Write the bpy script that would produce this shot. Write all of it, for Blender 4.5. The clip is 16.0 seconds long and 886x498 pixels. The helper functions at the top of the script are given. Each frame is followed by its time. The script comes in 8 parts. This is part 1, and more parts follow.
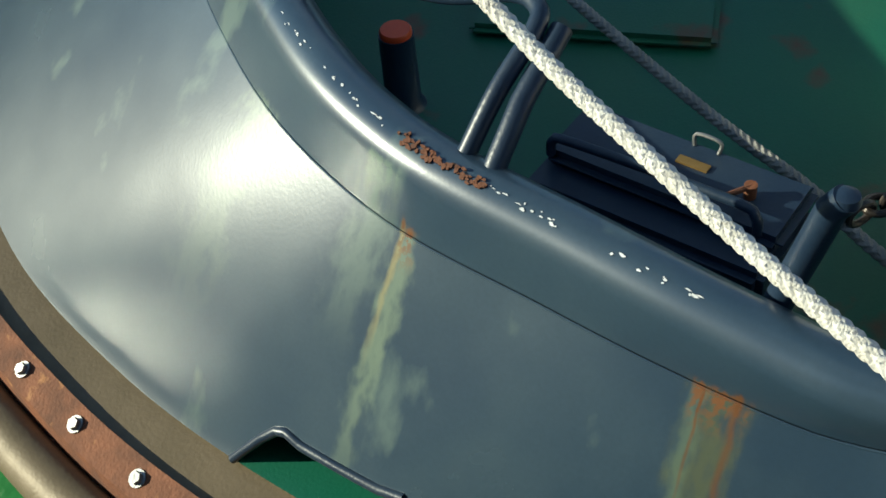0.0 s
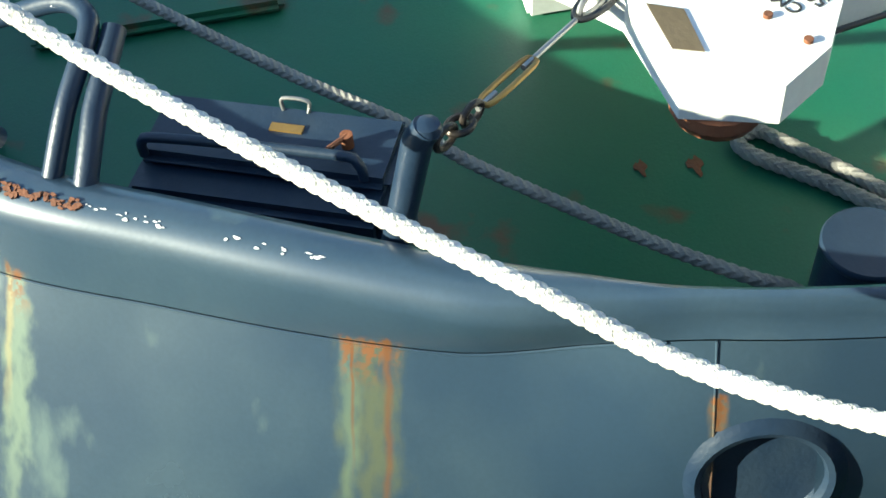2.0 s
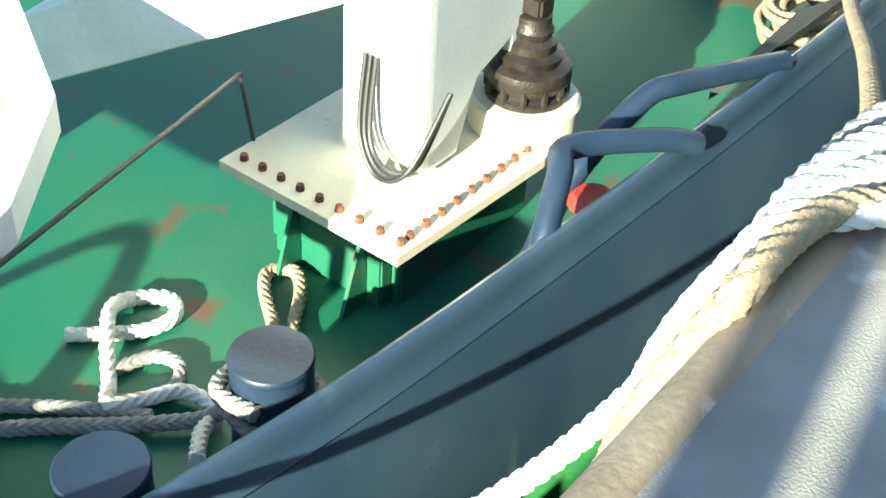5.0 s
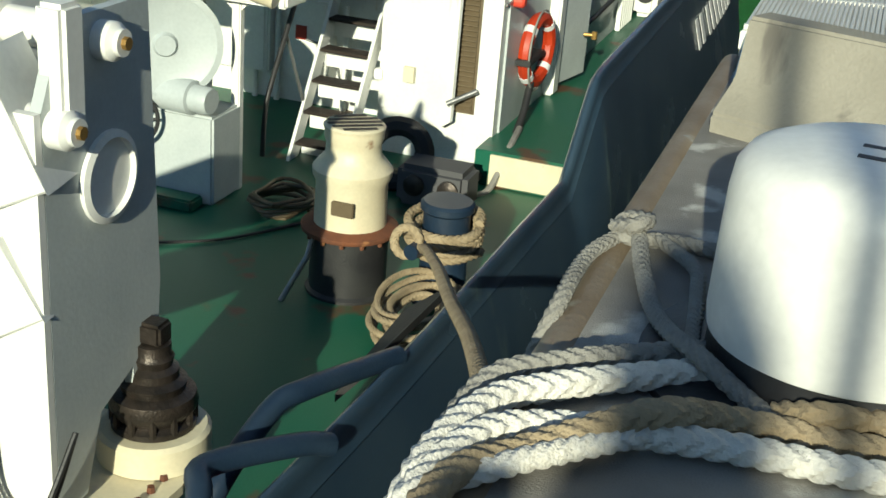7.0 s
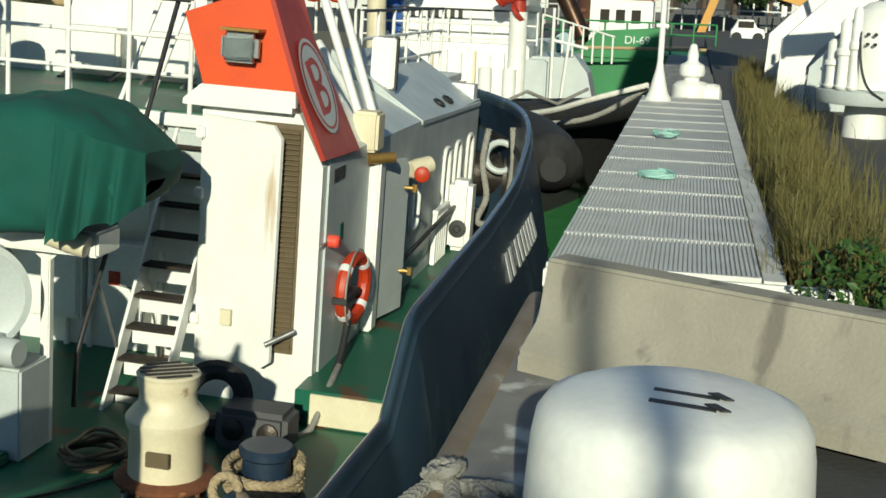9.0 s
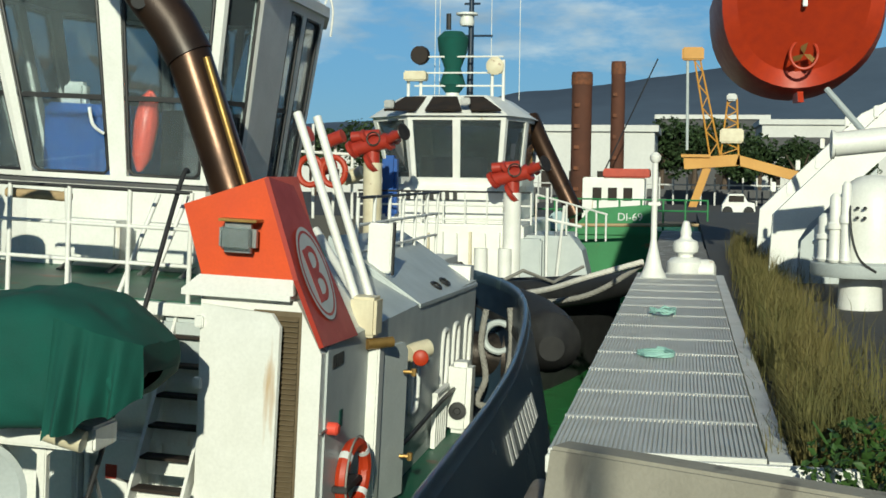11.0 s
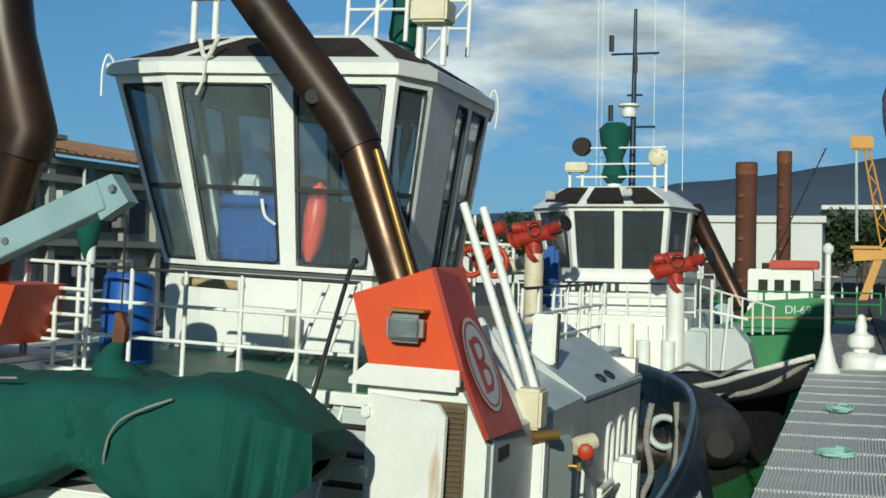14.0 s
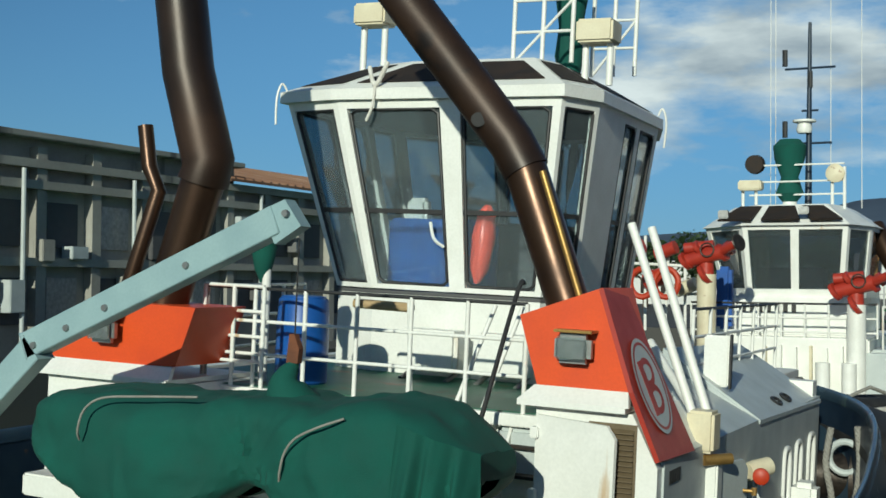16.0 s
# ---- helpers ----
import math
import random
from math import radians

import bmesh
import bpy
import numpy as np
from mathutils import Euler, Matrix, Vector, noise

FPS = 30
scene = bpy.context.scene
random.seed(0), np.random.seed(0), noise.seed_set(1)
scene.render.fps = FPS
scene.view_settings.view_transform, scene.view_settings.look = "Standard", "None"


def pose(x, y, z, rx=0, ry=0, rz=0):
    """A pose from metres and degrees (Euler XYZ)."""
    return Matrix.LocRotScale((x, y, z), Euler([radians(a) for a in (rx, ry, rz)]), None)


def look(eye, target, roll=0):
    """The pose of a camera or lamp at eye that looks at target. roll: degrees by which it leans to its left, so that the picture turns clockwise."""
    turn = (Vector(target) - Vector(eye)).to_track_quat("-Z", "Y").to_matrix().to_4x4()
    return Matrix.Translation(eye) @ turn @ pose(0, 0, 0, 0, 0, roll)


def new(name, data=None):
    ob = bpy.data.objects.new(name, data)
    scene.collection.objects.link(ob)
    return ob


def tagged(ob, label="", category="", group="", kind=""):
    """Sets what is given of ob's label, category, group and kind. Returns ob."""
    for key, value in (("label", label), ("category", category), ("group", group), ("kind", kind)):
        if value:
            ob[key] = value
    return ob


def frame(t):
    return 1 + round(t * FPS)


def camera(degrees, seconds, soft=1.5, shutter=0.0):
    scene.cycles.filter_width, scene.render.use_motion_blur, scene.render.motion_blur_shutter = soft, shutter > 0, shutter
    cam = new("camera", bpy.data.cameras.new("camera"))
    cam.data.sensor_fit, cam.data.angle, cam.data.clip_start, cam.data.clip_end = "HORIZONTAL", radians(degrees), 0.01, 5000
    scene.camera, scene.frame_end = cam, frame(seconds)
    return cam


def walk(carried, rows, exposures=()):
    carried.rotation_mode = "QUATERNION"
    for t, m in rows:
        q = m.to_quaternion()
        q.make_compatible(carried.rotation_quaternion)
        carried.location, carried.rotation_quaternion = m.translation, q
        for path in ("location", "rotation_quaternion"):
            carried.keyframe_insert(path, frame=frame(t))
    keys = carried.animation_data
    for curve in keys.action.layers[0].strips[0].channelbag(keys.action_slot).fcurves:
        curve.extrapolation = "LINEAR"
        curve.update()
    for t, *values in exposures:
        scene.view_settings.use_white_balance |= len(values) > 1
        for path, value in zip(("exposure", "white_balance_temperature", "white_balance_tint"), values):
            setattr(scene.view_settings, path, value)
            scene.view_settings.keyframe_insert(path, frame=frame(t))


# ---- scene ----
cam = camera(38.6, 16.0, soft=1.6)
PATH = [
    (0.0, pose(0.046, -0.169, 1.570, 46.03, 3.77, 101.88)),
    (0.5, pose(0.038, -0.139, 1.585, 45.10, 3.95, 97.59)),
    (1.0, pose(0.036, -0.095, 1.564, 44.24, 4.82, 91.01)),
    (1.5, pose(0.020, -0.066, 1.559, 43.18, 4.77, 84.44)),
    (2.0, pose(0.002, -0.046, 1.553, 43.20, 3.99, 79.71)),
    (2.5, pose(-0.022, -0.012, 1.539, 42.53, 2.66, 73.03)),
    (3.0, pose(-0.054, 0.033, 1.523, 43.83, 1.98, 66.18)),
    (3.5, pose(-0.087, 0.066, 1.514, 44.45, 1.07, 56.09)),
    (4.0, pose(-0.093, 0.105, 1.509, 46.58, 0.03, 49.02)),
    (4.2, pose(-0.095, 0.109, 1.516, 47.41, -0.35, 46.73)),
    (6.3, pose(-0.075, -0.006, 1.412, 62.15, -2.05, 24.43)),
    (6.5, pose(-0.065, -0.009, 1.424, 63.84, -2.43, 22.83)),
    (7.0, pose(-0.029, -0.014, 1.466, 67.80, -2.18, 19.40)),
    (7.5, pose(0.002, -0.018, 1.492, 70.47, -1.99, 16.66)),
    (8.0, pose(0.013, -0.012, 1.513, 73.33, -2.47, 14.35)),
    (8.5, pose(0.021, -0.014, 1.531, 76.07, -2.64, 11.89)),
    (9.0, pose(0.023, -0.005, 1.540, 78.49, -2.09, 11.15)),
    (9.5, pose(0.031, -0.004, 1.553, 81.01, -1.23, 10.91)),
    (10.0, pose(0.038, 0.015, 1.563, 82.87, -0.85, 10.81)),
    (10.2, pose(0.030, -0.001, 1.567, 83.68, -0.66, 10.69)),
    (12.3, pose(0.014, 0.002, 1.605, 89.52, -0.61, 11.28)),
    (12.5, pose(0.000, 0.000, 1.600, 89.73, -0.60, 11.49)),
    (13.0, pose(-0.026, 0.020, 1.596, 89.96, -0.97, 12.92)),
    (13.5, pose(-0.044, 0.026, 1.587, 89.85, -0.90, 15.05)),
    (14.0, pose(-0.060, 0.031, 1.585, 90.58, -0.89, 18.06)),
    (14.5, pose(-0.055, 0.016, 1.563, 91.28, -0.86, 20.20)),
    (15.0, pose(-0.054, 0.024, 1.562, 91.60, -0.83, 21.99)),
    (15.5, pose(-0.039, 0.019, 1.562, 91.48, -0.60, 24.16)),
    (16.0, pose(-0.021, 0.015, 1.575, 91.50, -0.47, 25.77)),
]
EXPOSURES = [(t, e, 6550 if t < 5 else 6550 if t < 11 else 6050, -5) for t, e in ((0.0, 0.70), (1.0, 1.0), (1.6, 1.5), (2.5, 2.3), (3.5, 2.7), (4.2, 2.8), (6.3, 0.92), (7.0, 0.3), (7.5, 0.18), (9.5, -0.08), (10.2, -0.15), (12.3, -0.3), (16.0, -0.35))]
walk(cam, PATH, EXPOSURES)

# ---- world and sun ----
SUN_AZ, SUN_EL = radians(171.5), radians(19)       # clockwise from +y; the sun stands astern, low
world = bpy.data.worlds.new("sky")
scene.world = world
world.use_nodes = True
wn, wl = world.node_tree.nodes, world.node_tree.links
sky = wn.new("ShaderNodeTexSky")
sky.sky_type, sky.sun_disc = "NISHITA", False
sky.sun_elevation, sky.sun_rotation = SUN_EL, SUN_AZ
sky.air_density, sky.dust_density, sky.ozone_density = 1.0, 0.3, 4.0
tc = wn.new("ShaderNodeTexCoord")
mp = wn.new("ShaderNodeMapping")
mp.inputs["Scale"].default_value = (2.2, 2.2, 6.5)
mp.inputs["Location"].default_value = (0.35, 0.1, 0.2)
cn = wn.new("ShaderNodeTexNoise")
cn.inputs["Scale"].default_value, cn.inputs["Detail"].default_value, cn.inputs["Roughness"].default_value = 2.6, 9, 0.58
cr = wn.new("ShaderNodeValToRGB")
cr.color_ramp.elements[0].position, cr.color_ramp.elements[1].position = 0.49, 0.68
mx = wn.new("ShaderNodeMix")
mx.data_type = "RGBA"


def sky_math(op, a, b=0.0):
    x = wn.new("ShaderNodeMath")
    x.operation = op
    for i, v in enumerate((a, b)):
        if isinstance(v, (int, float)):
            x.inputs[i].default_value = v
        else:
            wl.new(v, x.inputs[i])
    return x.outputs[0]


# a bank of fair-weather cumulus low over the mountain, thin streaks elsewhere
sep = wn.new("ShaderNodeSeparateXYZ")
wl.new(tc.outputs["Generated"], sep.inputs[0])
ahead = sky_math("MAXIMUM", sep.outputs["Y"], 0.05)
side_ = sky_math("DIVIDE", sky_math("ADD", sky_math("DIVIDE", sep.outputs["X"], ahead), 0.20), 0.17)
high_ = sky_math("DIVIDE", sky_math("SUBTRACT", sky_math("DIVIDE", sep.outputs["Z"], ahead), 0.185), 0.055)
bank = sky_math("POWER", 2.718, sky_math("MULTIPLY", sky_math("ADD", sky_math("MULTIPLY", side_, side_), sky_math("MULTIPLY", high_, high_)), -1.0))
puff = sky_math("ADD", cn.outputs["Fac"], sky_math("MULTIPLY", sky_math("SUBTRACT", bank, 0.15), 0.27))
shade_n = wn.new("ShaderNodeTexNoise")
shade_n.inputs["Scale"].default_value, shade_n.inputs["Detail"].default_value = 5.0, 5
wl.new(mp.outputs[0], shade_n.inputs["Vector"])
shade_r = wn.new("ShaderNodeValToRGB")
shade_r.color_ramp.elements[0].position, shade_r.color_ramp.elements[1].position = 0.35, 0.68
shade_r.color_ramp.elements[0].color, shade_r.color_ramp.elements[1].color = (0.42, 0.47, 0.54, 1), (0.95, 0.96, 0.97, 1)
wl.new(shade_n.outputs["Fac"], shade_r.inputs[0])
lum = wn.new("ShaderNodeVectorMath")
lum.operation = "SCALE"
lum.inputs["Scale"].default_value = 15.0
wl.new(shade_r.outputs["Color"], lum.inputs[0])
wl.new(lum.outputs[0], mx.inputs["B"])
wl.new(tc.outputs["Generated"], mp.inputs["Vector"])
wl.new(mp.outputs[0], cn.inputs["Vector"])
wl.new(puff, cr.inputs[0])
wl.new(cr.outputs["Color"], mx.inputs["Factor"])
tint = wn.new("ShaderNodeMix")
tint.data_type, tint.blend_type = "RGBA", "MULTIPLY"
tint.inputs["Factor"].default_value = 1.0
tint.inputs["B"].default_value = (0.82, 1.0, 1.16, 1)
wl.new(sky.outputs[0], tint.inputs["A"])
# bright thin haze low in the sky over the mountain side
hz_s = sky_math("DIVIDE", sky_math("ADD", sky_math("DIVIDE", sep.outputs["X"], ahead), 0.25), 0.8)
hz_h = sky_math("DIVIDE", sky_math("SUBTRACT", sky_math("DIVIDE", sep.outputs["Z"], ahead), 0.12), 0.28)
hz = sky_math("POWER", 2.718, sky_math("MULTIPLY", sky_math("ADD", sky_math("MULTIPLY", hz_s, hz_s), sky_math("MULTIPLY", hz_h, hz_h)), -1.0))
haze = wn.new("ShaderNodeMix")
haze.data_type = "RGBA"
haze.inputs["B"].default_value = (3.0, 6.9, 12.8, 1)
wl.new(sky_math("MULTIPLY", hz, 0.58), haze.inputs["Factor"])
wl.new(tint.outputs["Result"], haze.inputs["A"])
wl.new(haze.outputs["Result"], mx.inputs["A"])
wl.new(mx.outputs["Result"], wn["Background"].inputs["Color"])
wn["Background"].inputs["Strength"].default_value = 0.068

sun = new("sun", bpy.data.lights.new("sun", "SUN"))
sun.data.energy, sun.data.angle, sun.data.color = 5.0, radians(0.6), (1.0, 0.92, 0.78)
sd = Vector((math.sin(SUN_AZ) * math.cos(SUN_EL), math.cos(SUN_AZ) * math.cos(SUN_EL), math.sin(SUN_EL)))
sun.matrix_world = look(sd * 50, (0, 0, 0))

# ---- materials ----
def material(name, base, second=None, rough=0.5, metal=0.0, scale=6.0, bump=0.15, fine=60.0, stain=None, stain_amount=0.0,
             stain_scale=3.0, streak=False, coat=0.0, spread=(0.35, 0.7), shade=0.0, stretch=(1, 1, 1), rough_var=0.12, spots=()):
    """Two noises mix base and second; stain adds patches with their own shape; streak draws them downwards."""
    m = bpy.data.materials.new(name)
    m.use_nodes = True
    n, l = m.node_tree.nodes, m.node_tree.links
    b = n["Principled BSDF"]
    co = n.new("ShaderNodeTexCoord")
    mpg = n.new("ShaderNodeMapping")
    mpg.inputs["Scale"].default_value = stretch
    l.new(co.outputs["Object"], mpg.inputs["Vector"])
    def tex(s, detail=6, vec=None):
        t = n.new("ShaderNodeTexNoise")
        t.inputs["Scale"].default_value, t.inputs["Detail"].default_value = s, detail
        l.new(vec or mpg.outputs[0], t.inputs["Vector"])
        return t
    def ramp(a, z):
        r = n.new("ShaderNodeValToRGB")
        r.color_ramp.elements[0].position, r.color_ramp.elements[1].position = a, z
        return r
    def mix(f, a, z):
        x = n.new("ShaderNodeMix")
        x.data_type = "RGBA"
        l.new(f, x.inputs["Factor"])
        for key, v in (("A", a), ("B", z)):
            if isinstance(v, tuple):
                x.inputs[key].default_value = (*v, 1)
            else:
                l.new(v, x.inputs[key])
        return x.outputs["Result"]
    second = second or tuple(c * 0.75 for c in base)
    big, small = tex(scale), tex(fine, 3)
    r1 = ramp(*spread)
    l.new(big.outputs["Fac"], r1.inputs[0])
    col = mix(r1.outputs[0], base, second)
    r2 = ramp(0.3, 0.75)
    l.new(small.outputs["Fac"], r2.inputs[0])
    half = n.new("ShaderNodeMath")
    half.operation = "MULTIPLY"
    half.inputs[1].default_value = 0.22
    l.new(r2.outputs[0], half.inputs[0])
    col = mix(half.outputs[0], col, tuple(c * 0.6 for c in base))
    if stain:
        vec = None
        if streak:
            ms = n.new("ShaderNodeMapping")
            ms.inputs["Scale"].default_value = (1, 1, 0.12)
            l.new(co.outputs["Object"], ms.inputs["Vector"])
            vec = ms.outputs[0]
        st = tex(stain_scale, 8, vec)
        r3 = ramp(0.72 - 0.3 * stain_amount, 0.8 - 0.3 * stain_amount)
        l.new(st.outputs["Fac"], r3.inputs[0])
        col = mix(r3.outputs[0], col, stain)
    for centre, tangent, width, length, pale, core in spots:
        # a rusty run that starts at centre and goes down the plate
        def math_node(op, a, b=None):
            x = n.new("ShaderNodeMath")
            x.operation = op
            for i, v in enumerate((a, b)):
                if v is None:
                    continue
                if isinstance(v, (int, float)):
                    x.inputs[i].default_value = v
                else:
                    l.new(v, x.inputs[i])
            return x.outputs[0]
        def ranged(v, a, z, lo=0.0, hi=1.0):
            x = n.new("ShaderNodeMapRange")
            x.interpolation_type = "SMOOTHSTEP"
            x.inputs["From Min"].default_value, x.inputs["From Max"].default_value = a, z
            x.inputs["To Min"].default_value, x.inputs["To Max"].default_value = lo, hi
            l.new(v, x.inputs["Value"])
            return x.outputs[0]
        sb = n.new("ShaderNodeVectorMath")
        sb.operation = "SUBTRACT"
        sb.inputs[1].default_value = centre
        l.new(co.outputs["Object"], sb.inputs[0])
        dt = n.new("ShaderNodeVectorMath")
        dt.operation = "DOT_PRODUCT"
        dt.inputs[1].default_value = tangent
        l.new(sb.outputs[0], dt.inputs[0])
        sx = n.new("ShaderNodeSeparateXYZ")
        l.new(sb.outputs[0], sx.inputs[0])
        mw = n.new("ShaderNodeMapping")
        mw.inputs["Scale"].default_value = (1, 1, 0.10)
        l.new(sb.outputs[0], mw.inputs["Vector"])
        wob, blot = tex(14, 5, mw.outputs[0]), tex(38, 5, sb.outputs[0])
        off = math_node("MULTIPLY", math_node("SUBTRACT", wob.outputs["Fac"], 0.5), width * 2.4)
        dist = math_node("ABSOLUTE", math_node("ADD", dt.outputs["Value"], off))
        near = ranged(sx.outputs["X"], -1.0, -0.8)
        zz = sx.outputs["Z"]
        run = math_node("MULTIPLY", ranged(dist, width, 0.0), math_node("MULTIPLY", ranged(zz, 0.04, -0.02), ranged(zz, -length, -length * 0.3)))
        run = math_node("MULTIPLY", math_node("MULTIPLY", run, near), 0.6)
        col = mix(run, col, pale)
        rust_ = math_node("MULTIPLY", ranged(dist, width * 0.75, width * 0.1), math_node("MULTIPLY", ranged(zz, 0.05, 0.01), ranged(zz, -0.16, 0.0)))
        rust_ = math_node("MULTIPLY", math_node("MULTIPLY", rust_, near), ranged(blot.outputs["Fac"], 0.40, 0.55))
        col = mix(rust_, col, core)
    if shade:
        inf = n.new("ShaderNodeObjectInfo")
        hv = n.new("ShaderNodeHueSaturation")
        mr = n.new("ShaderNodeMapRange")
        mr.inputs["To Min"].default_value, mr.inputs["To Max"].default_value = 1 - shade, 1 + shade
        l.new(inf.outputs["Random"], mr.inputs["Value"])
        l.new(mr.outputs[0], hv.inputs["Value"])
        l.new(col, hv.inputs["Color"])
        col = hv.outputs[0]
    l.new(col, b.inputs["Base Color"])
    rm = n.new("ShaderNodeMapRange")
    rm.inputs["To Min"].default_value, rm.inputs["To Max"].default_value = max(0.02, rough - rough_var), min(1, rough + rough_var)
    l.new(big.outputs["Fac"], rm.inputs["Value"])
    l.new(rm.outputs[0], b.inputs["Roughness"])
    b.inputs["Metallic"].default_value = metal
    b.inputs["Coat Weight"].default_value = coat
    if bump:
        bp = n.new("ShaderNodeBump")
        bp.inputs["Strength"].default_value, bp.inputs["Distance"].default_value = bump, 0.01
        l.new(small.outputs["Fac"], bp.inputs["Height"])
        l.new(bp.outputs[0], b.inputs["Normal"])
    return m


RUST = (0.20, 0.07, 0.025)
def stain(x, y, z, tx, ty, width, length, pale=(0.24, 0.30, 0.20), core=(0.16, 0.065, 0.025)):
    """A stain at a place of the hull, whose own origin lies at (-6.7, 9, -3.7)."""
    return ((x + 6.7, y - 9.0, z + 3.7), (tx, ty, 0), width, length, pale, core)


OLIVE, MOSS, RUN = (0.10, 0.11, 0.045), (0.11, 0.155, 0.105), (0.13, 0.052, 0.018)
STAINS = [stain(-3.17, -1.10, -1.49, 0.58, 0.81, 0.07, 1.3, (0.20, 0.26, 0.18)), stain(-3.19, -1.13, -1.47, 0.58, 0.81, 0.022, 0.6, (0.32, 0.27, 0.12), RUN),
          stain(-2.62, -0.01, -1.50, 0.35, 0.94, 0.13, 1.1, OLIVE), stain(-2.65, -0.08, -1.50, 0.35, 0.94, 0.05, 1.0, MOSS), stain(-2.60, 0.04, -1.48, 0.35, 0.94, 0.024, 1.2, RUN, RUN), stain(-2.64, -0.07, -1.52, 0.35, 0.94, 0.010, 0.5, RUN, RUN),
          stain(-2.16, 0.97, -1.56, 0.25, 0.97, 0.035, 0.5, (0.16, 0.12, 0.05)), stain(-2.16, 0.97, -1.56, 0.25, 0.97, 0.013, 0.9, RUN, RUN),
          stain(-3.75, -1.9, -1.5, 0.66, 0.75, 0.22, 0.9, (0.11, 0.15, 0.13), (0.11, 0.15, 0.13)), stain(-3.30, -1.25, -1.30, 0.58, 0.81, 0.16, 0.8, (0.15, 0.20, 0.17), (0.12, 0.17, 0.14))]
